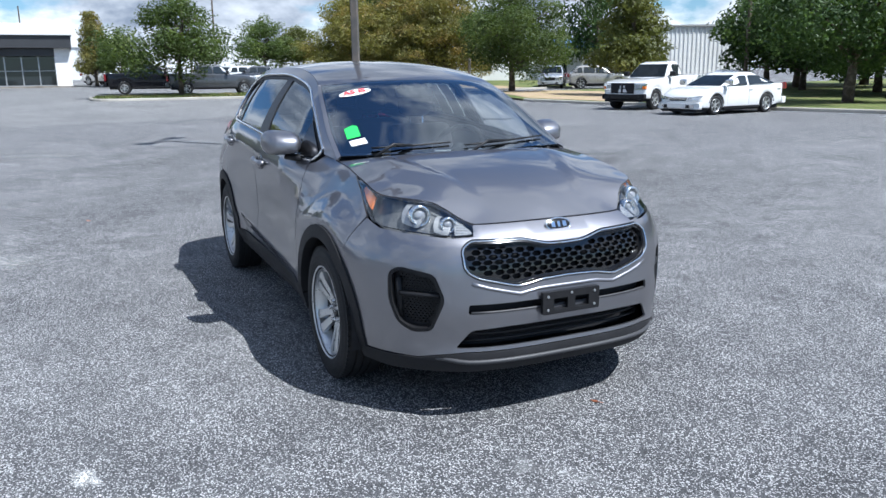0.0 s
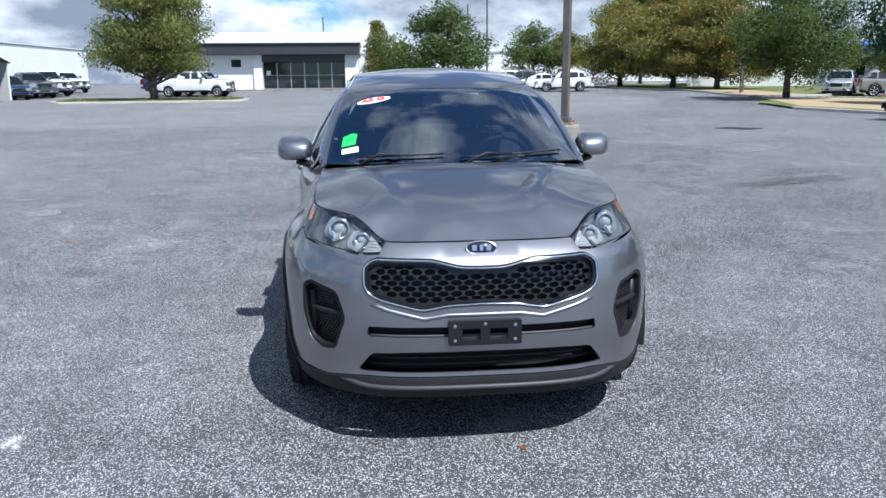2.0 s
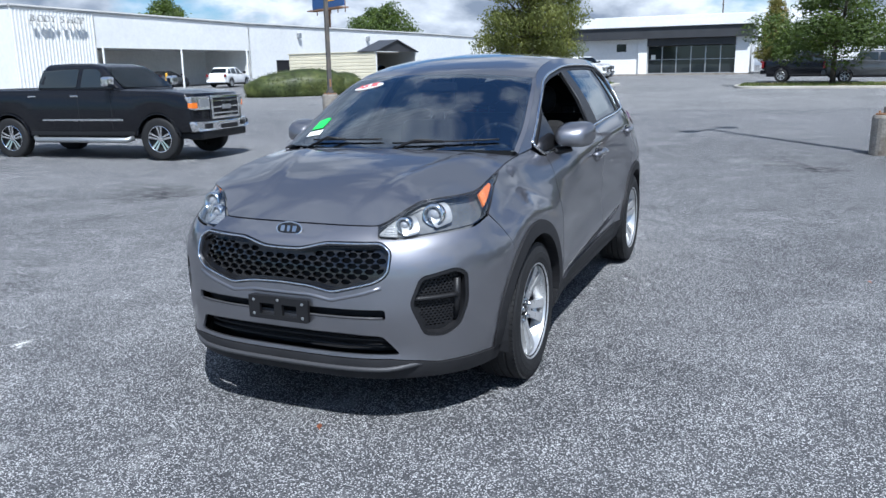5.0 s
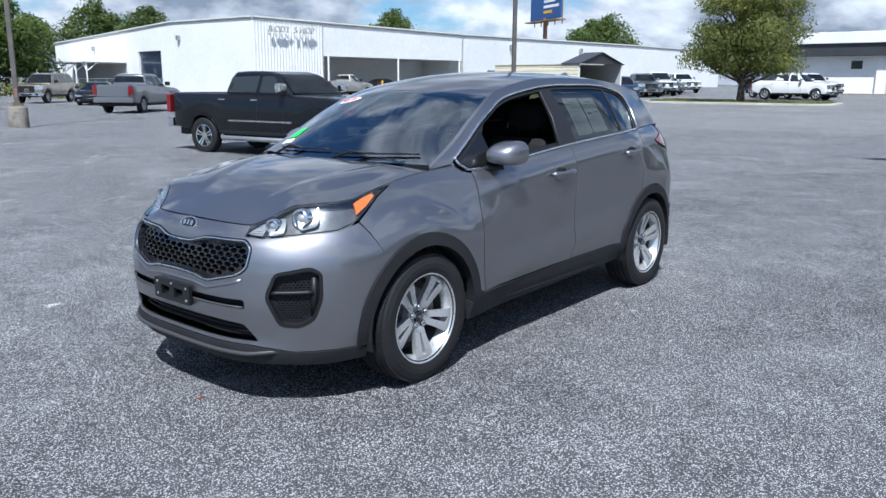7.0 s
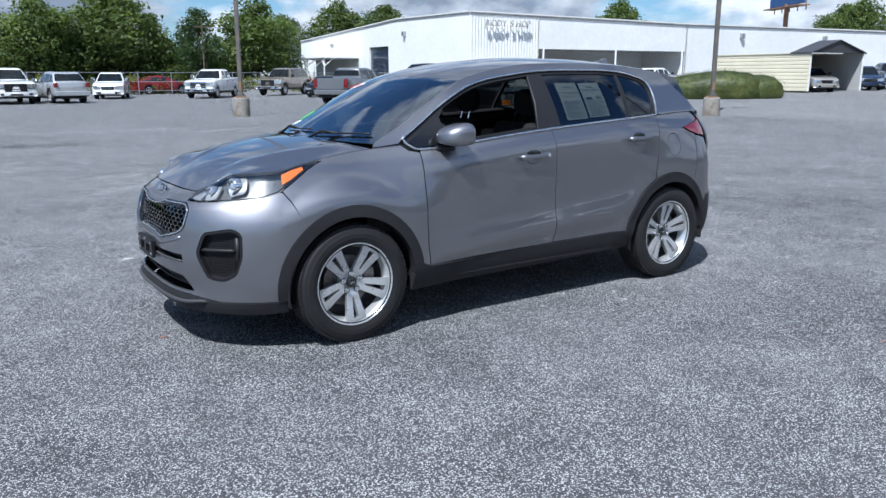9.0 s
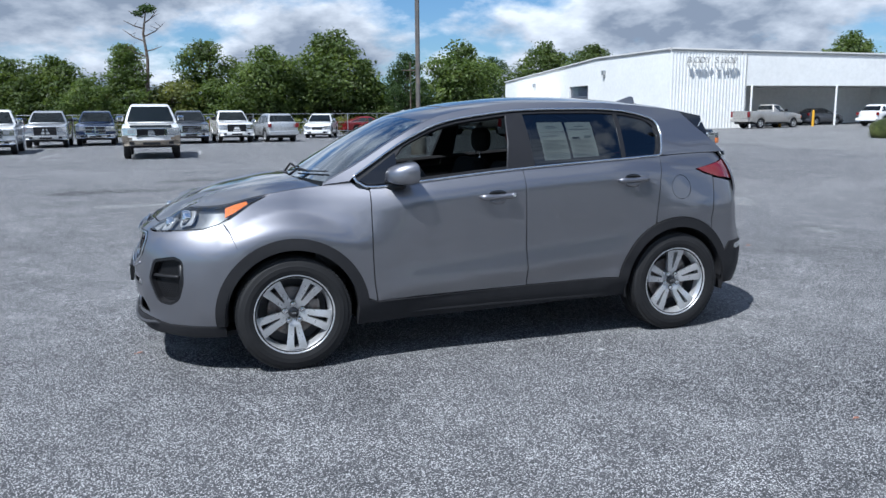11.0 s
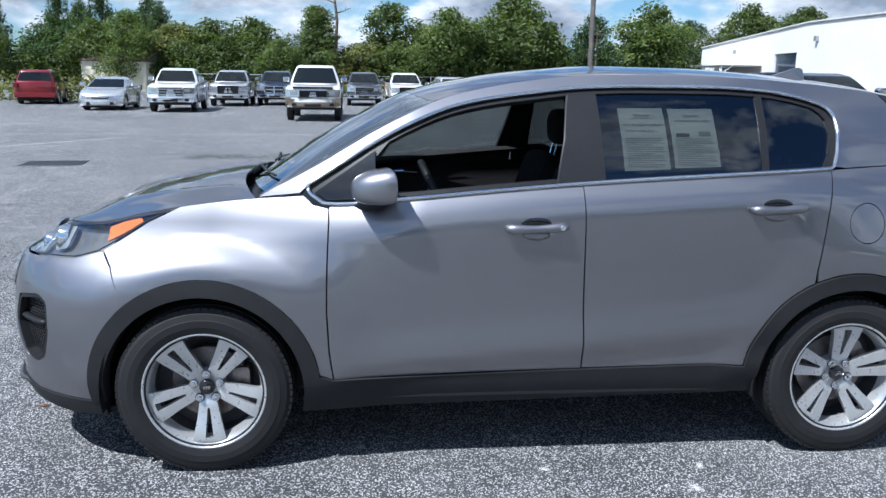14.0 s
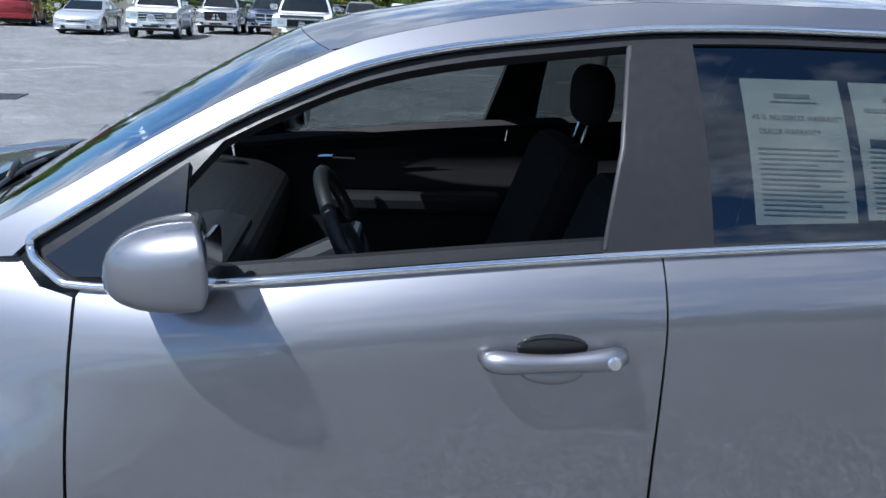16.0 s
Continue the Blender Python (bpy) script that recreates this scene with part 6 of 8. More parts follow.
# rows of cars at the far side of the lot
FAR = [
    ("big_suv", M_PAINT_WHITE, 2.75, -27.9, 91, "large white and tan sport utility on the open lot", dict(two_tone=M_PAINT_TAN, face="ford", bumper=M_PAINT_TAN)),
    ("pickup", M_PAINT_WHITE, 9.4, -34.0, 95, "white pickup truck with chrome grille in a parking bay", dict(face="gmc")),
    ("pickup", M_PAINT_SILVER, 8.2, -41.6, 93, "silver pickup truck with a black grille", dict(chrome=False, face="ram")),
    ("pickup", M_PAINT_BLUE, 6.0, -43.7, 92, "dark blue pickup truck with chrome front", dict(face="ram")),
    ("pickup", M_PAINT_GREY, 1.0, -44.4, 91, "dark grey pickup truck with chrome front", {}),
    ("pickup", M_PAINT_WHITE, -1.45, -44.7, 93, "white pickup truck with a black grille", dict(chrome=False)),
    ("suv", M_PAINT_SILVER, -4.0, -44.6, 278, "silver crossover parked with its tail outwards", {}),
    ("suv", M_PAINT_WHITE, -8.2, -51.2, 72, "white crossover in the far row", {}),
    ("sedan", M_PAINT_SILVER, 12.7, -34.8, 95, "pale silver sedan in a parking bay", {}),
    ("van", M_PAINT_RED, 18.4, -41.5, 283, "dark red minivan beside the shrubs", dict(chrome=False)),
    ("sedan", M_PAINT_RED, -14.2, -62.0, 190, "bright red sedan behind the weeds", dict(chrome=False)),
    ("pickup", M_PAINT_WHITE, -14.4, -49.5, 52, "white pickup truck parked near the fence", {}),
    ("big_suv", M_PAINT_TAN, -21.3, -53.5, 40, "tan sport utility with roof rails", dict(chrome=False)),
    ("sedan", M_PAINT_BLACK, -21.9, -47.4, 50, "black sedan before the workshop", dict(chrome=False)),
    ("pickup", M_PAINT_MID, -17.6, -34.6, 215, "silver grey pickup truck with dark upper half seen from behind", dict(chrome=False)),
    ("sedan", M_PAINT_WHITE, -30.0, -58.0, 60, "white car at the workshop's corner", dict(chrome=False)),
    ("regular", M_PAINT_GOLD, -44.0, -47.0, 185, "small old grey pickup truck before the canopy", dict(chrome=False)),
    ("sedan", M_PAINT_GREY, -52.5, -50.5, 190, "dark grey car under the canopy", dict(chrome=False)),
    ("suv", M_PAINT_WHITE, -52.0, -43.0, 190, "white crossover behind the hedge", dict(chrome=False)),
    ("suv", M_PAINT_GOLD, -49.4, -27.2, 60, "champagne off-road wagon under the carport", dict(chrome=False)),
    ("suv", M_PAINT_BLUE, -54.6, -26.2, 40, "dark blue sport utility beside the carport", {}),
    ("pickup", M_PAINT_GREY, -57.6, -25.8, 40, "dark grey pickup truck in the row beside the carport", {}),
    ("big_suv", M_PAINT_WHITE, -61.0, -26.0, 42, "white sport utility in the row beside the carport", {}),
    ("suv", M_PAINT_GREY, -66.0, -27.4, 45, "grey crossover in the row beside the carport", {}),
    ("pickup", M_PAINT_WHITE, -71.0, -28.2, 48, "white pickup truck at the end of the row", {}),
    ("pickup", M_PAINT_WHITE, -56.6, -13.4, 84, "white crew cab pickup truck behind the island tree", {}),
    ("pickup", M_PAINT_BLUE, -60.0, -15.5, 60, "dark blue pickup truck before the showroom", {}),
    ("pickup", M_PAINT_WHITE, -64.0, -14.5, 60, "white pickup truck before the showroom", {}),
    ("pickup", M_PAINT_GREY, -49.0, 6.9, 86, "dark grey crew cab pickup truck behind the island", dict(chrome=False)),
    ("pickup", M_PAINT_BLACK, -51.8, 3.4, 84, "black pickup truck half hidden behind the grey one", dict(chrome=False)),
    ("suv", M_PAINT_WHITE, -77.5, 1.6, 40, "white car beside the showroom", dict(chrome=False)),
    ("sedan", M_PAINT_GREY, -73.5, 4.3, 80, "dark grey sedan beside the showroom", dict(chrome=False)),
    ("suv", M_PAINT_WHITE, -60.5, 15.8, 260, "white crossover at the end of the row", dict(chrome=False)),
    ("sedan", M_PAINT_WHITE, -65.0, 14.6, 260, "white sedan in the row", dict(chrome=False)),
    ("suv", M_PAINT_GREY, -68.5, 13.6, 260, "dark crossover in the row", dict(chrome=False)),
    ("suv", M_PAINT_WHITE, -72.0, 12.6, 260, "white crossover in the row", dict(chrome=False)),
    ("suv", M_PAINT_SILVER, -75.5, 11.6, 260, "silver crossover in the row", dict(chrome=False)),
    ("regular", M_PAINT_WHITE, -21.8, 20.9, 289, "white single cab pickup truck with a black front", dict(chrome=False, face="ram", bumper=M_BLACKPLASTIC)),
    ("sedan", M_PAINT_WHITE, -17.0, 19.8, 277, "white sedan with a chrome grille", {}),
    ("suv", M_PAINT_SILVER, -47.0, 32.0, 322, "silver crossover beyond the lawn", dict(chrome=False)),
    ("suv", M_PAINT_GOLD, -43.9, 34.0, 62, "champagne crossover parked beyond the lawn", dict(chrome=False)),
    ("suv", M_PAINT_GREY, -50.0, 38.0, 322, "dark grey crossover before the shop", dict(chrome=False)),
    ("pickup", M_PAINT_WHITE, -72, 48, 322, "white pickup truck beyond the tree row", dict(chrome=False)),
    ("sedan", M_PAINT_SILVER, -30.5, 33.5, 320, "silver car behind the white pickup", dict(chrome=False)),
]
for kind, pm, x, y, h, lab, more in FAR:
    vehicle(kind, pm, at(x, y, h), {"pickup": "pickup_truck", "regular": "pickup_truck", "suv": "crossover_car", "big_suv": "sport_utility_car", "sedan": "sedan_car", "van": "minivan"}[kind], lab, **more)


# ---- the grey crossover in the middle of the lot ----
M_CAR = mat("grey_metallic_paint", (0.250, 0.249, 0.270), 0.44, 0.95, vary=0.02, scale=1.5, fine=1400, coat=1.0)
M_CAR.node_tree.nodes["Principled BSDF"].inputs["Coat IOR"].default_value = 1.75
M_CAR.node_tree.nodes["Principled BSDF"].inputs["Specular Tint"].default_value = (0.34, 0.34, 0.36, 1)      # flakes darken at a slant
M_GLOSSBLACK = mat("gloss_black_plastic", (0.010, 0.010, 0.011), 0.14, vary=0.05, coat=0.6)
M_LAMPGREY = mat("lamp_inner_grey", (0.15, 0.153, 0.155), 0.35, 0.3, vary=0.1, scale=20, coat=0.4)
M_PROJECTOR = mat("projector_glass", (0.30, 0.31, 0.33), 0.08, 0.2, vary=0.05, coat=1.0)
M_REFLECTOR = mat("frosted_reflector", (0.50, 0.50, 0.50), 0.34, 0.55, vary=0.08, scale=25, coat=0.5)
M_TURN = mat("amber_corner", (0.85, 0.22, 0.03), 0.25, vary=0.06, scale=30, coat=0.6)
M_BARREL = mat("shaded_barrel", (0.10, 0.10, 0.105), 0.5, 0.5, vary=0.1)
M_PILLAR = mat("dark_pillar_trim", (0.017, 0.017, 0.019), 0.40, spec=0.35, vary=0.05, scale=4)
M_SATIN = mat("satin_grey_plastic", (0.05, 0.05, 0.054), 0.5, vary=0.08, scale=5, fine=200)
M_SEAT = mat("dark_seat_cloth", (0.012, 0.012, 0.013), 0.9, vary=0.15, scale=8, fine=200, bump=0.0008)
M_TRIM = mat("dark_interior_trim", (0.012, 0.012, 0.0135), 0.55, vary=0.1, scale=6, fine=120)
M_GREEN = mat("green_sticker", (0.05, 0.62, 0.10), 0.5, vary=0.03)
M_REDTAG = mat("red_print", (0.60, 0.05, 0.06), 0.5, vary=0.03)


def glass(name, tint, gloss=(0.9, 0.95, 1.0), base=0.13):
    """A thin pane: clear tinted sheet with a surface that mirrors more at a slant."""
    m = bpy.data.materials.new(name)
    m.use_nodes = True
    nt = m.node_tree
    nt.nodes.clear()
    tr, gl, mx, fr, out = (nt.nodes.new(k) for k in ("ShaderNodeBsdfTransparent", "ShaderNodeBsdfGlossy", "ShaderNodeMixShader", "ShaderNodeLayerWeight", "ShaderNodeOutputMaterial"))
    tr.inputs[0].default_value = (*tint, 1)
    gl.inputs["Color"].default_value, gl.inputs["Roughness"].default_value = (*gloss, 1), 0.012
    fr.inputs["Blend"].default_value = 0.5
    pw, sc = nt.nodes.new("ShaderNodeMath"), nt.nodes.new("ShaderNodeMath")
    pw.operation, sc.operation = "POWER", "MULTIPLY_ADD"
    pw.inputs[1].default_value, sc.inputs[1].default_value, sc.inputs[2].default_value = 4.0, 0.84, base
    nt.links.new(fr.outputs["Facing"], pw.inputs[0])
    nt.links.new(pw.outputs[0], sc.inputs[0])
    nt.links.new(sc.outputs[0], mx.inputs[0])
    nt.links.new(tr.outputs[0], mx.inputs[1])
    nt.links.new(gl.outputs[0], mx.inputs[2])
    nt.links.new(mx.outputs[0], out.inputs[0])
    return m


M_WINDSCREEN = glass("windscreen_glass", (0.66, 0.72, 0.72), base=0.24)
M_PRIVACY = glass("privacy_glass", (0.075, 0.090, 0.090), base=0.09)
M_LIGHTGLASS = glass("front_door_glass", (0.22, 0.25, 0.25))
M_LENS = glass("lamp_lens", (0.86, 0.87, 0.87), base=0.10)

car = thing("crossover_car", pose(0, 0, 0), "grey metallic compact crossover with black lower cladding and silver wheels", "car")

# plan outline of the body at its widest, from the middle of the nose round one side to the middle of the tail
def side_y(x):
    return curve_at([(1.80, 0.855), (1.55, 0.888), (1.30, 0.900), (0.9, 0.894), (0.3, 0.888), (-0.6, 0.889), (-1.2, 0.898), (-1.5, 0.888), (-1.8, 0.852)], x)


_pl = []
for i in range(241):
    y = 0.830 * i / 240
    _pl.append((2.25 - 0.535 * (y / 0.895) ** 4.0, y))
x_f = _pl[-1][0]
for i in range(1, 260):
    x = x_f - 0.06 + (-1.80 - x_f + 0.06) * i / 259
    _pl.append((x, side_y(x)))
for i in range(200):
    y = 0.848 * (1 - i / 199)
    _pl.append((-2.22 + 0.44 * (y / 0.885) ** 3.2, y))
PL = np.array(_pl)
_d = np.r_[0, np.cumsum(np.hypot(*np.diff(PL, axis=0).T))]
SS = np.linspace(0, _d[-1], 1400)
PL = np.stack([np.interp(SS, _d, PL[:, 0]), np.interp(SS, _d, PL[:, 1])], 1)
_k = np.ones(61) / 61
for c in (0, 1):
    ext = np.r_[(PL[60:0:-1, c] if c == 0 else -PL[60:0:-1, c]), PL[:, c], (PL[-2:-62:-1, c] if c == 0 else -PL[-2:-62:-1, c])]
    PL[:, c] = np.convolve(np.convolve(ext, _k, "same"), _k, "same")[60:-60]
_t = np.gradient(PL, axis=0)
_t /= np.linalg.norm(_t, axis=1)[:, None]
NL = np.stack([-_t[:, 1] * -1, _t[:, 0] * -1], 1)     # outward


def s_x(x):
    """Where along the outline the side has this x."""
    return float(np.interp(-x, -PL[100:1300, 0], SS[100:1300]))


def s_tail(y):
    """Where along the tail the outline has this y."""
    return float(np.interp(-y, -PL[1000:, 1], SS[1000:]))


def s_y(y):
    """Where along the nose the outline has this y."""
    return float(np.interp(abs(y), PL[:420, 1], SS[:420])) * (1 if y >= 0 else -1)


NOSE_OFF = [(0.16, -0.10), (0.24, -0.045), (0.30, -0.012), (0.36, -0.020), (0.45, -0.008), (0.53, 0.0), (0.62, -0.006), (0.72, -0.018), (0.80, -0.045), (0.83, -0.066), (0.86, -0.106), (0.884, -0.148), (0.92, -0.20), (1.0, -0.31), (1.1, -0.45)]
TAIL_OFF = [(0.2, -0.10), (0.32, -0.03), (0.48, 0.0), (0.60, -0.01), (0.75, -0.06), (0.9, -0.075), (1.05, -0.10), (1.2, -0.20), (1.5, -0.42)]
SILL_OFF = [(0.18, -0.07), (0.28, -0.032), (0.36, -0.010), (0.45, -0.002), (0.52, 0.0)]
FENDER_OFF = [(0.18, -0.07), (0.30, -0.03), (0.45, -0.008), (0.60, 0.0), (0.68, -0.003), (0.74, -0.013), (0.80, -0.036), (0.86, -0.069), (0.92, -0.106), (0.98, -0.138), (1.04, -0.166), (1.10, -0.204), (1.2, -0.36)]
BELT = [(0.93, 1.075), (0.80, 1.078), (0.5, 1.108), (0.1, 1.145), (-0.17, 1.166), (-0.6, 1.193), (-1.15, 1.222), (-1.5, 1.235), (-1.9, 1.24)]


def door_off(x, z):
    """The doors' section: a ledge that climbs to the rear, a hollow above it, a shoulder that rolls in to the belt."""
    crease = 0.505 - 0.08 * x
    ledge = smooth01(1.0, 0.6, x) * smooth01(-1.35, -0.85, x)
    d = max(0.0, z - curve_at(BELT, x) + 0.145)
    fold = -0.034 * smooth01(crease + 0.012, crease - 0.11, z) - 0.016 * smooth01(crease - 0.01, crease + 0.16, z) + 0.012 * smooth01(crease + 0.12, 0.98, z)
    return curve_at(SILL_OFF, z) + ledge * fold - 2.9 * d ** 2


def low(s, z):
    """The body up to the belt: a place along the outline, and a height."""
    q = abs(s)
    x, y = float(np.interp(q, SS, PL[:, 0])), float(np.interp(q, SS, PL[:, 1]))
    nx, ny = float(np.interp(q, SS, NL[:, 0])), float(np.interp(q, SS, NL[:, 1]))
    w = smooth01(0.45, 1.30, x)
    side = door_off(x, z) * (1 - w) + curve_at(FENDER_OFF, z) * w
    # the pressed flare round each wheel opening stands upright
    r = math.hypot(x - (1.335 if x > 0 else -1.335), z - 0.345)
    flare = 0.58 * smooth01(0.620, 0.480, r) * smooth01(0.30, 0.42, z)
    # the haunch draws in towards the tail
    side -= 0.125 * smooth01(0.80, 1.30, z) * smooth01(-0.75, -1.75, x)
    side = side * (1 - flare) - 0.004 * flare
    end = curve_at(NOSE_OFF, z) if x > 0 else curve_at(TAIL_OFF, z)
    k = nx * nx
    k = k * k * (3 - 2 * k)
    off = k * end + (1 - k) * side
    return (x + nx * off, (y + ny * off) * (1 if s >= 0 else -1), z)


def side(x, z, sgn=1):
    return low(sgn * s_x(x), z)


# the bonnet's outer edge climbs from the nose past the headlights to the screen
EDGE = [(0.0, 0.886), (s_y(0.43), 0.886), (s_y(0.50), 0.905), (s_y(0.60), 0.945), (s_y(0.70), 0.982), (s_x(1.75), 1.004), (s_x(1.60), 1.034), (s_x(1.475), 1.056), (s_x(1.30), 1.080), (s_x(1.10), 1.098), (s_x(0.9), 1.11)]


def edge_z(s):
    """The height at which the body's flank meets the bonnet."""
    return curve_at(EDGE, abs(s))


_rim = np.array([low(s, edge_z(s)) for s in np.linspace(0, s_x(1.0), 200)])[::-1]
HOOD_MID = [(2.12, 0.878), (2.102, 0.886), (2.0, 0.940), (1.90, 0.986), (1.79, 1.026), (1.65, 1.064), (1.37, 1.114), (1.2, 1.132), (1.0, 1.142)]


def hood_rough(x, y):
    ye = max(0.05, float(np.interp(x, _rim[:, 0], _rim[:, 1])))
    ze = float(np.interp(x, _rim[:, 0], _rim[:, 2]))
    return ze + (curve_at(HOOD_MID, x) - ze) * (1 - min(1.0, abs(y) / ye) ** 2.4)


_ctl = [low(s, edge_z(s)) for s in np.linspace(-s_x(1.08), s_x(1.08), 75)]
_ctl += [(x, 0.0, curve_at(HOOD_MID, x)) for x in np.linspace(2.03, 1.05, 15)]
_ctl += [(x, v * float(np.interp(x, _rim[:, 0], _rim[:, 1])), hood_rough(x, v * float(np.interp(x, _rim[:, 0], _rim[:, 1])))) for x in (1.08, 1.3, 1.5, 1.7) for v in (-0.75, -0.4, 0.4, 0.75)]
_ctl = np.array(_ctl)


def _bend(r2):
    return 0.5 * r2 * np.log(np.maximum(r2, 1e-12))


_n = len(_ctl)
_sys = np.zeros((_n + 3, _n + 3))
_sys[:_n, :_n] = _bend(((_ctl[:, None, :2] - _ctl[None, :, :2]) ** 2).sum(2)) + np.eye(_n) * 1e-4
_sys[:_n, _n], _sys[:_n, _n + 1:] = 1, _ctl[:, :2]
_sys[_n:, :_n] = _sys[:_n, _n:].T
_plate = np.linalg.solve(_sys, np.r_[_ctl[:, 2], 0, 0, 0])


def hood_z(x, y):
    """The bonnet's height, with a raised fold on each side that runs from the badge to the screen's corner."""
    z = float(_bend(((_ctl[:, :2] - (x, y)) ** 2).sum(1)) @ _plate[:_n] + _plate[_n] + _plate[_n + 1] * x + _plate[_n + 2] * y)
    u = abs(y)
    crease = 0.30 + 0.21 * smooth01(2.05, 1.15, x)
    return z + 0.011 * (smooth01(crease - 0.075, crease, u) - smooth01(crease + 0.0, crease + 0.20, u)) * smooth01(2.05, 1.65, x) * smooth01(1.16, 1.32, x)


DLO = [(0.93, 1.145), (0.80, 1.225), (0.65, 1.318), (0.5, 1.395), (0.34, 1.457), (0.18, 1.492), (0.02, 1.514), (-0.22, 1.540), (-0.48, 1.548), (-0.75, 1.548), (-0.98, 1.537), (-1.13, 1.513), (-1.26, 1.476), (-1.6, 1.36)]
RAIL = [(1.14, 1.095), (0.91, 1.212), (0.65, 1.362), (0.5, 1.438), (0.34, 1.503), (0.02, 1.566), (-0.22, 1.591), (-0.63, 1.596), (-0.97, 1.586), (-1.2, 1.570), (-1.43, 1.549), (-1.557, 1.532), (-1.75, 1.497), (-1.95, 1.452)]
SPINE = [(1.27, 1.085), (1.2, 1.118), (0.85, 1.335), (0.65, 1.443), (0.5, 1.512), (0.28, 1.566), (-0.06, 1.617), (-0.42, 1.640), (-0.78, 1.637), (-1.06, 1.622), (-1.43, 1.588), (-1.557, 1.570), (-1.75, 1.536), (-1.95, 1.496)]


def cab(x, z, sgn=1):
    """The sides of the cabin, leaning in above the belt."""
    zb = curve_at(BELT, x)
    y0 = low(s_x(x), zb)[1]
    d = max(0.0, z - zb)
    lean = 0.42 + 0.08 * smooth01(-0.3, -1.7, x)
    return (x, sgn * (y0 - lean * d - 0.62 * d * d), z)


def roof_at(x, v):
    """Roof and screen: v runs across from rail to rail."""
    zr = curve_at(RAIL, x)
    y = cab(x, zr)[1]
    u = abs(v)
    return (x, v * y, zr + (curve_at(SPINE, x) - zr) * (1 - u ** 2.3))


def both(fn):
    """Makes a thing for the left and the right side."""
    for sgn in (1, -1):
        fn(sgn)


def body(name, outline, sgn=1, material=None, holes=(), step=0.045, **more):
    """A panel on the flank; outline in (place along, height), built for one side."""
    return panel(name, outline, (lambda a, b: low(a * sgn, b)), material or M_CAR, car, holes, step, flip=sgn < 0, **more)


# bonnet
sh = s_x(1.13)
edge = [(s, edge_z(s)) for s in np.linspace(-sh, sh, 121)]
hood_ring = [low(s, z)[:2] for s, z in edge]
cowl_ring = [(1.245 - 0.125 * (abs(v) ** 2.2), 0.73 * v) for v in np.linspace(0.96, -0.96, 25)]
panel("bonnet", inset([(x, y) for x, y in hood_ring] + cowl_ring, 0.0035), lambda x, y: (x, y, hood_z(x, y)), M_CAR, car, step=0.03, e=0.010)


def edge_points(sa, sb, n=14):
    return [(s, edge_z(s)) for s in np.linspace(sa, sb, n)]


LAMP_IN = s_y(0.445)
LAMP_TIP = s_x(1.475)
lamp_low = [(s_x(1.475), edge_z(LAMP_TIP) - 0.012), (s_x(1.56), 1.005), (s_x(1.66), 0.943), (s_x(1.76), 0.892), (s_x(1.86), 0.866), (s_y(0.66), 0.850), (s_y(0.55), 0.842), (s_y(0.455), 0.846), (s_y(0.432), 0.862)]
lamp_top = edge_points(LAMP_IN, LAMP_TIP, 18)
LAMP = lamp_low + lamp_top[:-1]
SEAM = [(s_x(1.735), 0.900), (s_x(1.69), 0.842), (s_x(1.64), 0.735)]
RA, RC = 0.392, 0.457            # wheel opening, outer edge of its cladding
AX, RX, HUB = 1.335, -1.335, 0.345


def arch_pts(cx, r, a0, a1, n=20, sx=1.0):
    return [(s_x(cx + sx * r * math.cos(radians(a0 + (a1 - a0) * i / n))), HUB - 0.005 + r * math.sin(radians(a0 + (a1 - a0) * i / n))) for i in range(n + 1)]


# front bumper cover, one pressing across the nose
half_top = edge_points(0.0, LAMP_IN, 8)
lampcut = [p for p in lamp_low[::-1] if p[0] <= s_x(1.76)]
arch_front = [(s_x(AX + RC * math.cos(radians(a))), HUB + RC * math.sin(radians(a))) for a in np.linspace(52, -6, 16)]
half = half_top + lampcut[1:] + [(SEAM[0][0], SEAM[0][1] - 0.004), SEAM[1]] + arch_front + [(s_x(1.86), 0.298), (s_y(0.80), 0.298), (s_y(0.68), 0.302), (s_y(0.61), 0.318), (s_y(0.50), 0.332), (0.0, 0.332)]
left = half[:-1]
bumper_ring = left + [(0.0, 0.332)] + [(-s, z) for s, z in left[::-1] if s > 1e-6]


def mirrored(pts):
    """Points of one half, from the middle outwards and back, closed over the middle line."""
    return pts + [(-y, z) for y, z in pts[::-1] if abs(y) > 1e-6]


def on_nose(pts):
    return [(s_y(y), z) for y, z in pts]


GRILLE = rounded(mirrored([(0.0, 0.802), (0.09, 0.804), (0.21, 0.832), (0.475, 0.836), (0.518, 0.800), (0.503, 0.702), (0.45, 0.664), (0.255, 0.616), (0.145, 0.636), (0.0, 0.641)]), 0.03, 4)
SLOT = rounded([(-0.485, 0.512), (0.485, 0.512), (0.482, 0.556), (-0.482, 0.556)], 0.012, 3)
INTAKE = rounded([(-0.54, 0.352), (0.54, 0.352), (0.47, 0.437), (0.30, 0.446), (-0.30, 0.446), (-0.47, 0.437)], 0.02, 3)
FOG = [(0.572, 0.575), (0.612, 0.690), (0.745, 0.718), (0.788, 0.69), (0.788, 0.56), (0.757, 0.455), (0.70, 0.418), (0.625, 0.430)]


def fog_s(y):
    """Along the corner: keeps spacing true where the nose turns."""
    return float(np.interp(y, [0.56, 0.66, 0.74, 0.80], [s_y(0.56), s_y(0.66), s_y(0.73), s_y(0.775)]))


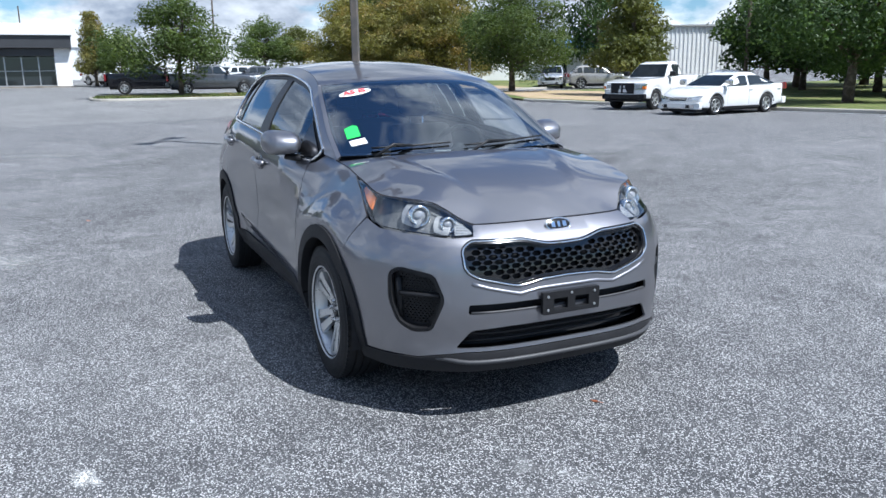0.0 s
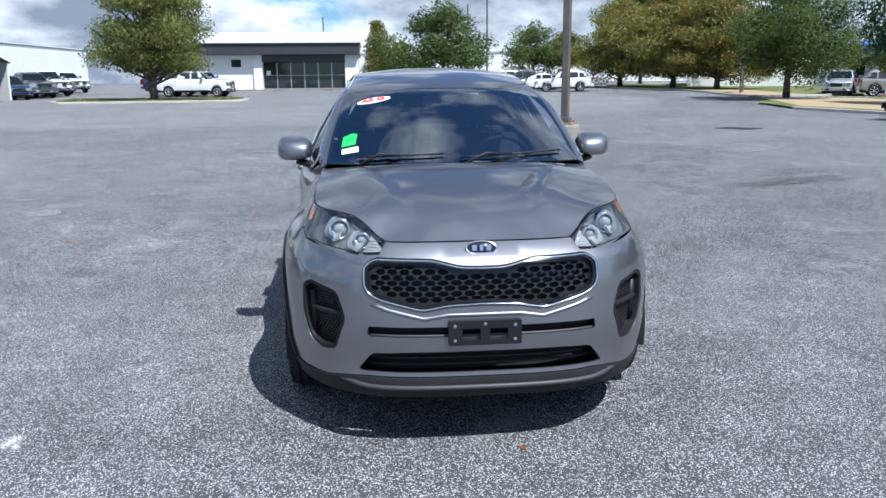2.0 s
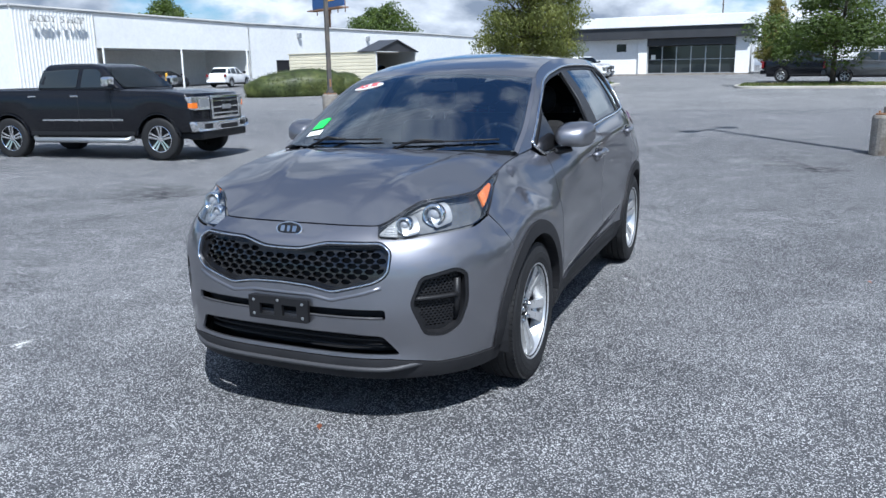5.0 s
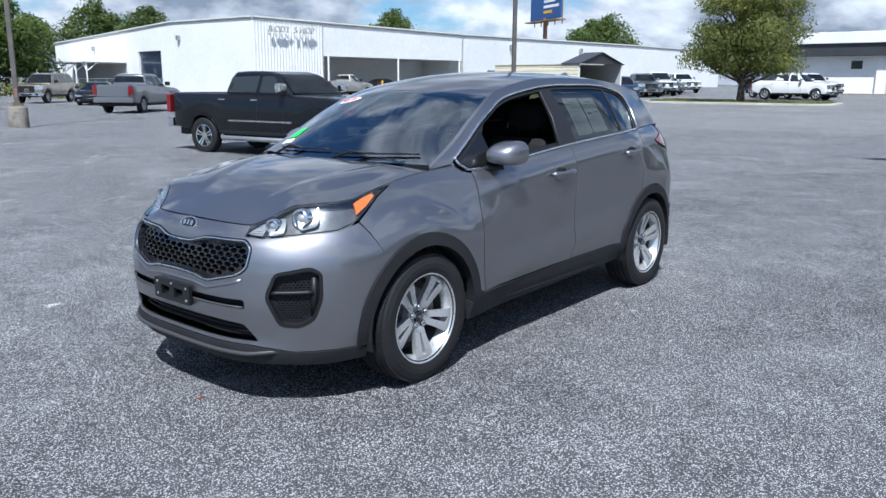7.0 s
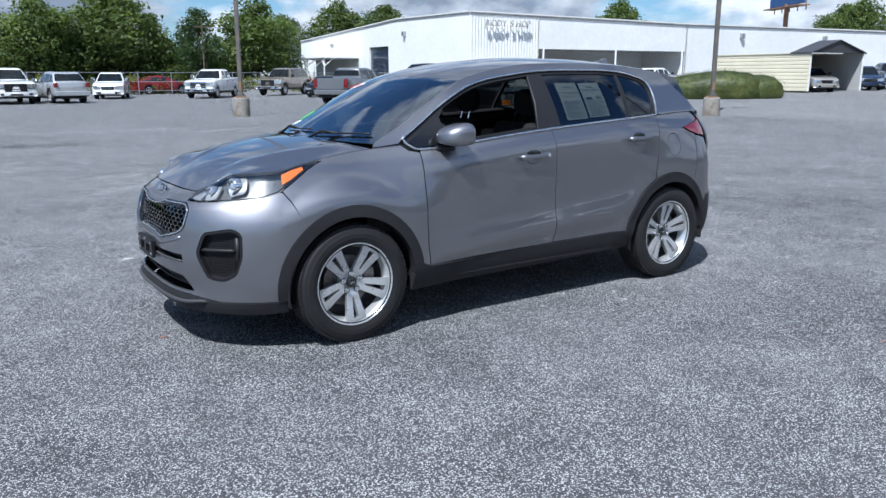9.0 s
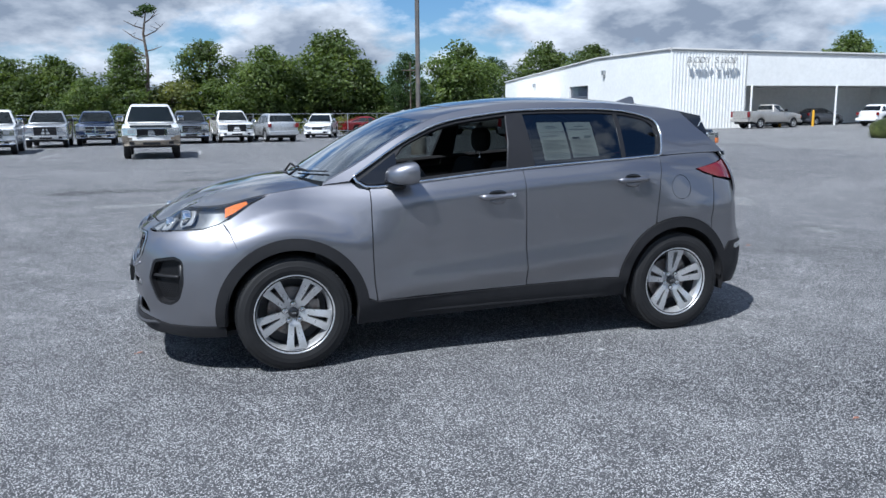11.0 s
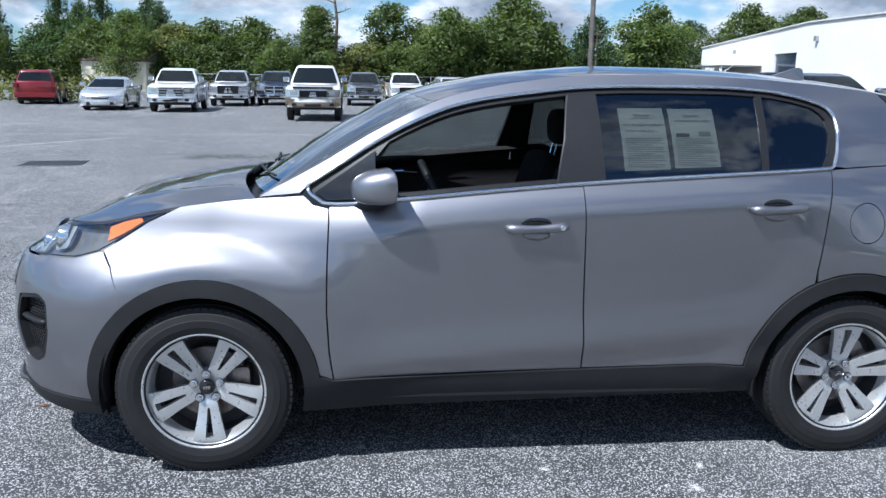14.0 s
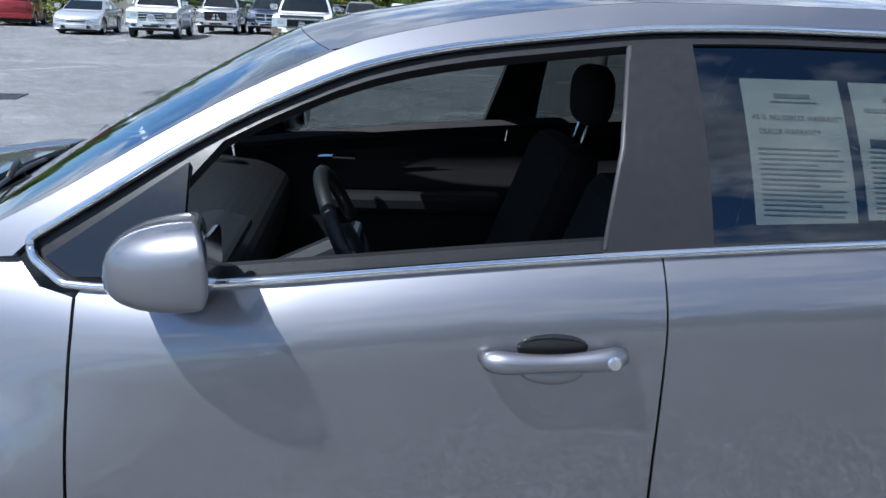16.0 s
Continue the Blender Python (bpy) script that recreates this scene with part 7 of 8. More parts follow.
FOG_L = rounded([(fog_s(y), z) for y, z in FOG], 0.03, 4)
FOG_R = [(-s, z) for s, z in FOG_L[::-1]]
panel("front_bumper", inset(bumper_ring, 0.003), lambda a, b: low(a, b), M_CAR, car, [on_nose(GRILLE), on_nose(SLOT), on_nose(INTAKE), FOG_L, FOG_R], 0.04, flip=False, label="grey painted front bumper")


def raised(fn, d):
    """The surface, moved along its own normal by d."""
    def at_height(a, b):
        e = 2e-3
        p = Vector(fn(a, b))
        n = (Vector(fn(a + e, b)) - Vector(fn(a - e, b))).cross(Vector(fn(a, b + e)) - Vector(fn(a, b - e))).normalized()
        return p + n * d
    return at_height


def sunk(fn, d):
    """The body's surface, set back by d."""
    return raised(fn, -d)


def hexes(ring, w, h, gap):
    """Six-sided cells inside a ring, in staggered rows."""
    xs, ys = [p[0] for p in ring], [p[1] for p in ring]
    out, row, z = [], 0, min(ys)
    while z < max(ys):
        x = min(xs) - (w / 2 if row % 2 else 0)
        while x < max(xs) + w:
            c = [(x + (w - gap) * 0.5 * a, z + (h - gap) * 0.62 * b) for a, b in ((1, 0.0), (0.5, 0.95), (-0.5, 0.95), (-1, 0), (-0.5, -0.95), (0.5, -0.95))]
            if inside((x, z), ring):
                # a cell cut by the rim keeps the part that fits
                cut, short = [], 0
                for p in c:
                    k = 1.0
                    while k > 0.12 and not inside((x + (p[0] - x) * k, z + (p[1] - z) * k), ring):
                        k -= 0.08
                    short += k < 0.3
                    cut.append((x + (p[0] - x) * k, z + (p[1] - z) * k))
                if short < 3:
                    out.append(cut)
            x += w
        z += h * 0.98
        row += 1
    return out


# grille: bright rim, dark honeycomb, backing
grille = new("grille")
grille.parent = car
GR = on_nose(GRILLE)
gr_in = inset(GR, 0.020)
rim_line = [sunk(low, -0.004)(a, b) for a, b in resampled(inset(GR, 0.010), 0.03)]
bead("rim", rim_line, 0.0042, M_CHROME, grille, 8, "bright satin chrome rim", closed=True)
panel("frame", GR, sunk(low, 0.012), M_GLOSSBLACK, grille, [gr_in], 0.03, flip=False, depth=0.05)
cells = hexes(inset(gr_in, 0.003), 0.0560, 0.0245, 0.0042)
panel("honeycomb", inset(gr_in, -0.006), sunk(low, 0.030), M_GLOSSBLACK, grille, cells, 0.03, flip=False, depth=0.022, label="gloss black honeycomb mesh")
panel("backing", inset(gr_in, -0.008), sunk(low, 0.058), M_DARK, grille, (), 0.06, flip=False, depth=0)
# lower pressed line under the grille
under = [(y, z - 0.022) for y, z in ((-0.47, 0.672), (-0.40, 0.648), (-0.25, 0.612), (-0.15, 0.627), (0.15, 0.627), (0.25, 0.612), (0.40, 0.648), (0.47, 0.672))]
bead("grille_fold", [sunk(low, 0.004)(s_y(y), z) for y, z in resampled(under, 0.04, False)], 0.010, M_CAR, car, 8)
for nm, ring, dp, lab in (("slot", SLOT, 0.05, "black air slot"), ("intake", INTAKE, 0.10, "black lower air intake")):
    o = panel("air_" + nm, inset(on_nose(ring), -0.004), sunk(low, dp), M_DARK, car, (), 0.06, flip=False, depth=0, label=lab)
for k in range(3):
    z = 0.372 + 0.026 * k
    bead("intake_bar", [sunk(low, 0.045)(s_y(y), z) for y in np.linspace(-0.50 + 0.012 * k, 0.50 - 0.012 * k, 15)], 0.006, M_BLACKPLASTIC, car)
bead("slot_trim", [sunk(low, 0.006)(s_y(y), 0.517) for y in np.linspace(-0.472, 0.472, 15)], 0.006, M_SATIN, car, 8, "satin lower strip")
# emblem: a plain oval badge, no lettering
badge = bmesh.new()
bmesh.ops.create_uvsphere(badge, u_segments=28, v_segments=10, radius=1.0)
for v in badge.verts:
    v.co = Vector((v.co.z * 0.010, v.co.x * 0.066, v.co.y * 0.033))
ec = low(0.0, 0.862)
em = Matrix.Translation((ec[0] + 0.004, 0, 0.862)) @ Matrix.Rotation(radians(-28), 4, "Y")
emblem = part("emblem", moved(badge, em), M_GLOSSBLACK, car, "dark oval badge with a bright rim", smooth=True)
bead("badge_rim", [em @ Vector((0.006, 0.064 * math.cos(a), 0.031 * math.sin(a))) for a in np.linspace(0, 2 * math.pi, 33)], 0.0042, M_CHROME, emblem, 6)
for k, (dy, w, lean) in enumerate(((-0.03, 0.010, 0.0), (0.0, 0.007, 0.0), (0.03, 0.010, 0.0))):
    part("badge_mark", moved(box_bm((0.009, dy - w, -0.013), (0.0125, dy + w, 0.013), 0.001), em), M_CHROME, emblem)
# plate bracket
px = low(0, 0.535)[0] + 0.004
brk = bmesh.new()
v2, f2 = filled(rounded([(-0.152, 0.482), (0.152, 0.482), (0.152, 0.586), (-0.152, 0.586)], 0.008, 3), [[(-0.095, 0.503), (-0.02, 0.503), (-0.02, 0.553), (-0.095, 0.553)], [(0.02, 0.503), (0.095, 0.503), (0.095, 0.553), (0.02, 0.553)]], 0.03)
vv = [brk.verts.new((px, a, b)) for a, b in v2]
for t in f2:
    brk.faces.new([vv[i] for i in t])
ex = bmesh.ops.extrude_face_region(brk, geom=brk.faces[:])
for e in ex["geom"]:
    if isinstance(e, bmesh.types.BMVert):
        e.co.x += 0.018
bmesh.ops.recalc_face_normals(brk, faces=brk.faces[:])
bracket = part("plate_bracket", brk, M_BLACKPLASTIC, car, "empty black plate bracket with two openings")
for y, z in ((-0.125, 0.565), (0.125, 0.565), (-0.125, 0.503), (0.125, 0.503), (0.0, 0.572)):
    part("screw", moved(lathe_bm([(0, 0.004), (0.006, 0.003), (0.007, 0)], 10), Matrix.Translation((px + 0.018, y, z)) @ Matrix.Rotation(radians(-90), 4, "Z")), M_STEEL, bracket)
# lower lip, dark plastic with a raised grey skid strip
lip_half = [(0.0, 0.332), (s_y(0.50), 0.332), (s_y(0.61), 0.318), (s_y(0.68), 0.302), (s_y(0.80), 0.298), (s_x(1.86), 0.298), (s_x(AX + RC), 0.298), (s_x(AX + RA + 0.01), 0.296), (s_x(AX + RA + 0.01), 0.232), (s_x(1.93), 0.225), (s_y(0.62), 0.235), (s_y(0.3), 0.235), (0.0, 0.235)]
lip_ring = lip_half + [(-s, z) for s, z in lip_half[::-1] if s > 1e-6]
panel("front_lip", inset(lip_ring, 0.001), low, M_CLAD, car, (), 0.05, flip=False, lift=0.006, depth=0.03, label="dark grey plastic lower lip")
bead("skid_strip", [sunk(low, -0.010 + 0.024 * smooth01(0.50, 0.66, abs(y)))(s_y(y), 0.292 + 0.012 * smooth01(0.46, 0.62, abs(y))) for y in np.linspace(-0.66, 0.66, 31)], 0.011, M_SATIN, car, 8, "satin grey skid strip")


def fog(sgn):
    ring = FOG_L
    f = new("fog_recess")
    f.parent = car
    f["label"] = "black fog lamp recess with a horizontal blade"
    srf = lambda a, b: low(a * sgn, b)
    fl = sgn < 0
    dsn = (lambda d: sunk(srf, d if sgn > 0 else -d))
    panel("surround", inset(ring, -0.002), dsn(0.004), M_BLACKPLASTIC, f, [inset(ring, 0.016)], 0.03, flip=fl, depth=0.06)
    inner = inset(ring, 0.016)
    panel("mesh", inner, dsn(0.038), M_BLACKPLASTIC, f, hexes(inset(inner, 0.012), 0.021, 0.013, 0.006), 0.03, flip=fl, depth=0.006)
    panel("backing", inner, dsn(0.065), M_DARK, f, (), 0.05, flip=fl, depth=0)
    lo, hi = min(p[0] for p in inner), max(p[0] for p in inner)
    blade = [dsn(0.028)(s, 0.592) for s in np.linspace(lo + 0.004, hi - 0.03, 9)]
    bm = tube_bm(blade, [0.016] * 9, 8)
    for v in bm.verts:
        v.co.z = 0.592 + (v.co.z - 0.592) * 0.75
    part("blade", bm, M_BLACKPLASTIC, f, smooth=True)
    part("pillar", tube_bm([dsn(0.035)(hi - 0.026, 0.47), dsn(0.035)(hi - 0.022, 0.665)], 0.017, 8), M_BLACKPLASTIC, f, smooth=True)


both(fog)


def headlight(sgn):
    srf = lambda a, b: low(a * sgn, b)
    fl = sgn < 0
    dsn = (lambda d: sunk(srf, d if sgn > 0 else -d))
    h = new("headlight")
    h.parent = car
    h["label"] = "clear headlight with two projectors and an amber corner"
    ring = inset(LAMP, 0.004)
    lens = panel("lens", ring, srf, M_LENS, h, (), 0.05, flip=fl, depth=0)
    lens.visible_shadow = False
    panel("housing", inset(ring, 0.001), dsn(0.040), M_LAMPGREY, h, (), 0.05, flip=fl, depth=0, label="dark lamp housing")
    bead("rim", [dsn(0.006)(a, b) for a, b in resampled(inset(ring, 0.004), 0.04)], 0.0032, M_BLACKPLASTIC, h, 6, closed=True)
    # an inner reflector, then two projectors in front of half-round bright shells
    refl = rounded([(s_y(0.452), 0.862), (s_y(0.540), 0.852), (s_y(0.545), 0.915), (s_y(0.50), 0.893), (s_y(0.462), 0.873)], 0.006, 2)
    panel("reflector", refl, dsn(0.012), M_REFLECTOR, h, (), 0.03, flip=fl, depth=0.02, label="ribbed bright reflector")
    for k in range(4):
        bead("rib", [dsn(0.009)(s_y(y), 0.864 + 0.009 * k) for y in np.linspace(0.475 + 0.006 * k, 0.535, 5)], 0.002, M_ALLOY, h, 5)
    for y, z, r, ds in ((0.572, 0.892, 0.035, 0.095), (0.705, 0.926, 0.046, 0.115)):
        s = s_y(y)
        cell = rounded([(s - 0.010, z - r), (s + ds * 0.9, z - r * 0.60), (s + ds, z + r * 0.2), (s + ds * 0.92, z + r * 1.05), (s - 0.010, z + r)], 0.028, 5)

        def shell(a, b, s=s, z=z, r=r, ds=ds):
            t = max(-1.0, min(1.0, (b - z - r * 0.3 * max(0.0, a - s) / ds) / (r * 1.05)))
            return dsn(0.030 - 0.022 * math.sqrt(max(0.0, 1 - t * t)))(a, b)
        panel("reflector", cell, shell, M_REFLECTOR, h, (), 0.012, flip=fl, depth=0.012, label="half-round bright reflector shell")
        p = Vector(dsn(0.012)(s + 0.008, z))
        out = Vector((1, 0.10 * sgn, 0.10)).normalized()
        m = Matrix.Translation(p) @ out.to_track_quat("Y", "Z").to_matrix().to_4x4()
        bz = lathe_bm([(r * 0.72, -0.02), (r * 0.80, 0.012), (r * 1.0, 0.015), (r * 1.10, 0.004), (r * 1.12, -0.03)], 28)
        part("bezel", moved(bz, m), M_CHROME, h, "bright ring", smooth=True)
        ball = lathe_bm([(0.0, 0.014), (r * 0.25, 0.013), (r * 0.45, 0.009), (r * 0.60, 0.002), (r * 0.74, -0.012)], 24)
        part("projector", moved(ball, m), M_PROJECTOR, h, smooth=True)
    amber = [(s_x(1.728), 0.934), (s_x(1.66), 0.964), (s_x(1.582), 1.008), (s_x(1.592), 1.022), (s_x(1.66), 1.008), (s_x(1.728), 0.985)]
    panel("turn_signal", amber, dsn(0.0075), M_TURN, h, (), 0.03, flip=fl, depth=0.01, label="amber corner lens")


both(headlight)

DOOR_F = [(0.838, 1.066), (0.838, 1.02), (0.846, 0.85), (0.850, 0.67), (0.842, 0.50), (0.826, 0.386)]
SILL = [(0.826, 0.386), (0.32, 0.394), (-0.19, 0.402), (-0.76, 0.412)]
DOOR_M = [(-0.168, 1.166), (-0.176, 0.80), (-0.190, 0.404)]
DOOR_R = [(-1.226, 1.226), (-1.192, 1.10), (-1.168, 0.95), (-1.150, 0.82)]


def sx_line(pts):
    return [(s_x(x), z) for x, z in pts]


def arc_at(cx, r, a0, a1, n=16):
    return [(s_x(cx + r * math.cos(radians(a0 + (a1 - a0) * i / n))), HUB + r * math.sin(radians(a0 + (a1 - a0) * i / n))) for i in range(n + 1)]


def flank(sgn):
    belt = lambda a, b, n=10: [(s_x(x), curve_at(BELT, x)) for x in np.linspace(a, b, n)]
    # wing
    top = [p for p in edge_points(LAMP_TIP, s_x(1.13), 10)]
    wing = [lamp_low[0], lamp_low[1], lamp_low[2], SEAM[0], SEAM[1], SEAM[2]] + arc_at(AX, RC, 51, 172, 22) + sx_line(DOOR_F[::-1]) + [(s_x(0.90), 1.078), (s_x(0.955), 1.125)] + top[::-1][:-1]
    body("wing", inset(wing, 0.003), sgn, step=0.019)
    # doors
    front = sx_line(DOOR_F[::-1]) + belt(0.83, -0.168) + sx_line(DOOR_M[1:]) + sx_line(SILL[2:0:-1])
    body("front_door", inset(front[::-1], 0.003), sgn, step=0.028)
    cut = arc_at(RX, RC + 0.004, 66, 8, 16)
    rear = sx_line(DOOR_M[::-1]) + belt(-0.168, -1.226) + sx_line(DOOR_R[1:]) + cut + [(s_x(-0.80), 0.411)]
    body("rear_door", inset(rear[::-1], 0.003), sgn, step=0.024)
    # quarter
    quarter = sx_line(DOOR_R[::-1]) + belt(-1.226, -1.90, 8) + [(s_x(-1.90), 1.19), (s_x(-1.76), 1.165), (s_x(-1.52), 1.128), (s_x(-1.60), 1.094), (s_x(-1.675), 1.078), (s_x(-1.645), 0.93), (s_x(-1.615), 0.79)] + arc_at(RX, RC + 0.004, 128, 67, 16)
    body("rear_wing", inset(quarter[::-1], 0.003), sgn, step=0.024, holes=[[(s_x(-1.362 + 0.083 * math.cos(a)), 1.012 + 0.083 * math.sin(a)) for a in np.linspace(0, 2 * math.pi, 29)[:-1]]] if sgn > 0 else ())
    if sgn > 0:
        body("fuel_flap", [(s_x(-1.362 + 0.0795 * math.cos(a)), 1.012 + 0.0795 * math.sin(a)) for a in np.linspace(0, 2 * math.pi, 29)[:-1]], sgn, lift=-0.001)
    # tail corner of the bumper
    end = SS[-1]
    tailc = [(s_x(-1.615), 0.785), (s_x(-1.645), 0.925), (s_x(-1.675), 1.070), (s_x(-1.86), 1.036), (end * 0.995, 1.03), (end * 0.995, 0.60), (s_x(-1.80), 0.60)] + arc_at(RX, RC + 0.004, 155, 128, 7)
    body("rear_bumper", inset(tailc, 0.003), sgn)
    lamp = [(s_x(-1.525), 1.130), (s_x(-1.62), 1.092), (s_x(-1.72), 1.066), (s_x(-1.90), 1.045), (s_tail(0.60), 1.05), (s_tail(0.60), 1.17), (s_x(-1.92), 1.185), (s_x(-1.76), 1.166)]
    body("taillight", inset(lamp, 0.003), sgn, M_REDLENS, lift=0.008, label="dark red wraparound taillight")
    # cladding
    for cx, a0, a1, nm in ((AX, -6, 178, "arch_cladding"), (RX, 2, 178, "arch_cladding")):
        band = arc_at(cx, RC + 0.001, a0, a1, 36) + [(p[0], p[1]) for p in arc_at(cx, RA, a1, a0, 36)]
        body(nm, band, sgn, M_CLAD, lift=0.010, depth=0.05, label="black grained wheel arch cladding")
    foot1 = [(s_x(AX - RA), 0.350), (s_x(AX - RC), 0.405), (s_x(0.826), 0.388)] + sx_line(SILL[1:]) + [(s_x(RX + RC), 0.408), (s_x(RX + RA), 0.35), (s_x(RX + RA - 0.01), 0.285), (s_x(0.0), 0.262), (s_x(AX - RA + 0.01), 0.250)]
    body("sill_cladding", inset(foot1, 0.001), sgn, M_CLAD, lift=0.010, depth=0.05, label="black grained sill cladding")
    foot3 = [(s_x(RX - RA), 0.36)] + arc_at(RX, RC + 0.001, 177, 155, 6) + [(s_x(-1.80), 0.60), (end * 0.995, 0.60), (end * 0.995, 0.28), (s_x(-1.9), 0.29), (s_x(RX - RA - 0.02), 0.31)]
    body("rear_cladding", inset(foot3, 0.001), sgn, M_CLAD, lift=0.006, depth=0.04, label="black grained lower rear bumper")
    rf = body("reflector", rounded([(s_x(-1.86), 0.545), (s_x(-1.96), 0.545), (s_x(-1.96), 0.585), (s_x(-1.86), 0.58)], 0.01), sgn, M_LAMPCLEAR, lift=0.012)
    # cabin side: rail and rear pillar, black window frames
    srf = lambda a, b: cab(a, b, sgn)
    fl = sgn > 0
    n = np.linspace
    dlo = [(x, curve_at(DLO, x)) for x in n(0.925, -1.235, 40)]
    rail = [(x, curve_at(RAIL, x) - 0.0005) for x in n(1.12, -1.557, 50)]
    bt = [(x, curve_at(BELT, x) + 0.002) for x in n(-1.30, -1.88, 10)] + [(-1.885, 1.21), (-1.83, 1.262), (-1.737, 1.350), (-1.664, 1.412)]
    rearcurve = [(-1.268, 1.466), (-1.290, 1.432), (-1.288, 1.37), (-1.262, 1.29), (-1.236, 1.236)]
    pillar = [(1.115, 1.102), (0.955, 1.120)] + dlo + rearcurve + bt + rail[::-1][:-1]
    panel("cab_side", pillar, srf, M_CAR, car, (), 0.045, flip=fl, depth=0.02)
    ring = dlo + rearcurve + [(x, curve_at(BELT, x) + 0.003) for x in n(-1.22, 0.80, 30)] + [(0.86, 1.082), (0.915, 1.118)]
    bead("window_trim", [raised(srf, -0.004 if fl else 0.004)(a, b) for a, b in resampled(rounded(ring, 0.012, 3), 0.03)], 0.0085, M_CHROME, car, 8, "bright chrome window surround", closed=True)
    # frame of black gloss and felt with the panes' openings
    fw = lambda x: curve_at(DLO, x) - 0.021
    bz = lambda x: curve_at(BELT, x) + 0.015
    pane_f = [(x, bz(x)) for x in n(0.68, -0.068, 8)] + [(-0.110, 1.34), (-0.142, fw(-0.142))] + [(x, fw(x)) for x in n(-0.12, 0.60, 12)] + [(0.68, 1.235)]
    pane_r = [(x, bz(x)) for x in n(-0.262, -0.915, 7)] + [(-0.945, fw(-0.945))] + [(x, fw(x)) for x in n(-0.92, -0.262, 8)]
    pane_q = [(x, bz(x)) for x in n(-0.945, -1.190, 5)] + [(-1.228, 1.29), (-1.255, 1.37), (-1.252, 1.425), (-1.235, 1.448)] + [(x, fw(x)) for x in n(-1.20, -0.975, 5)]
    body_ring = inset(ring, 0.004)
    panel("window_frame", body_ring, raised(srf, 0.006 if fl else -0.006), M_PILLAR, car, [pane_f, pane_r, pane_q], 0.045, flip=fl, depth=0.025, label="black window frames and pillars")
    panes = [("rear_door_pane", pane_r, M_PRIVACY), ("quarter_pane", pane_q, M_PRIVACY)]
    if sgn < 0:
        panes.append(("front_door_pane", pane_f, M_LIGHTGLASS))
    for nm, ringp, gm in panes:
        o = panel(nm, inset(ringp, -0.006), raised(srf, 0.012 if fl else -0.012), gm, car, (), 0.06, flip=fl, depth=0)
        o.visible_shadow = False
    if sgn > 0:
        bead("window_felt", [raised(srf, 0.010)(a, b) for a, b in pane_f[7:10]], 0.006, M_SATIN, car, 6, "grey edge of the lowered window's channel")


both(flank)

# roof, screen, pillars
wx = lambda v: 1.205 - 0.115 * abs(v) ** 2.2          # foot of the screen
hx = lambda v: 0.515 - 0.10 * abs(v) ** 2.0           # its head
vs = np.linspace(-0.962, 0.962, 27)
screen = [(wx(v), v) for v in vs] + [(hx(v), v) for v in vs[::-1]]
scr = panel("windscreen", screen, roof_at, M_WINDSCREEN, car, (), 0.06, depth=0, label="windscreen reflecting the clouds")
band = inset(screen, 0.022)
panel("screen_border", screen, raised(roof_at, -0.004), M_GLOSSBLACK, car, [band], 0.06, depth=0, label="black edge band of the windscreen")
roof_end = lambda v: -1.555 - 0.05 * (1 - v * v)
tail_end = lambda v: -1.752 - 0.13 * (1 - v * v)
roof_ring = [(hx(v), v) for v in vs] + [(x, 0.999) for x in np.linspace(0.40, -1.54, 30)] + [(roof_end(v), v) for v in np.linspace(0.99, -0.99, 15)] + [(x, -0.999) for x in np.linspace(-1.54, 0.40, 30)]
panel("roof", inset(roof_ring, 0.002), roof_at, M_CAR, car, (), 0.06)
for sgn in (1, -1):
    pil = [(x, sgn * 0.999) for x in np.linspace(1.12, 0.41, 14)] + [(hx(0.964) - 0.004, sgn * 0.964)] + [(hx(0.964) + (wx(0.964) - hx(0.964)) * u, sgn * 0.964) for u in np.linspace(0.03, 1, 14)]
    panel("screen_pillar", pil, roof_at, M_CAR, car, (), 0.05)
# cowl
panel("cowl", [(1.30, -0.95), (1.30, 0.95), (1.10, 0.97), (1.12, 0.6), (1.19, 0.0), (1.12, -0.6), (1.10, -0.97)], lambda x, v: (x, 0.72 * v, 1.095 - 0.03 * v * v - 0.05 * smooth01(1.15, 1.3, x)), M_BLACKPLASTIC, car, (), 0.06, depth=0, label="black cowl under the windscreen")


def wiper(y0, y1, name="wiper"):
    pts = []
    for i in range(9):
        v = (y0 + (y1 - y0) * i / 8) / 0.72
        x = wx(v) - 0.035 - 0.03 * i / 8
        p = roof_at(x, v)
        pts.append((p[0], p[1], p[2] + 0.016))
    w = bead(name, pts, 0.0055, M_BLACKPLASTIC, car, 6)
    root = (pts[0][0] + 0.06, pts[0][1], pts[0][2] - 0.04)
    bead("arm", [root, (pts[2][0] + 0.02, pts[2][1], pts[2][2] + 0.015), pts[4]], 0.008, M_BLACKPLASTIC, w, 6)


wiper(0.02, 0.60)
wiper(-0.52, -0.06)

# tail: hatch, rear glass, spoiler
def hatch(v, u):
    """v across, u from the roof's end down to the bumper."""
    y = v * (0.575 + 0.17 * smooth01(0, 0.8, u))
    z = 1.49 - 0.07 * v * v - (1.49 - 1.02) * u
    top, foot = -1.705 - 0.10 * (1 - v * v), low(s_tail(abs(y)), 1.03)[0] + 0.004
    return (top + (foot - top) * smooth01(-0.1, 1.0, u), y, z)


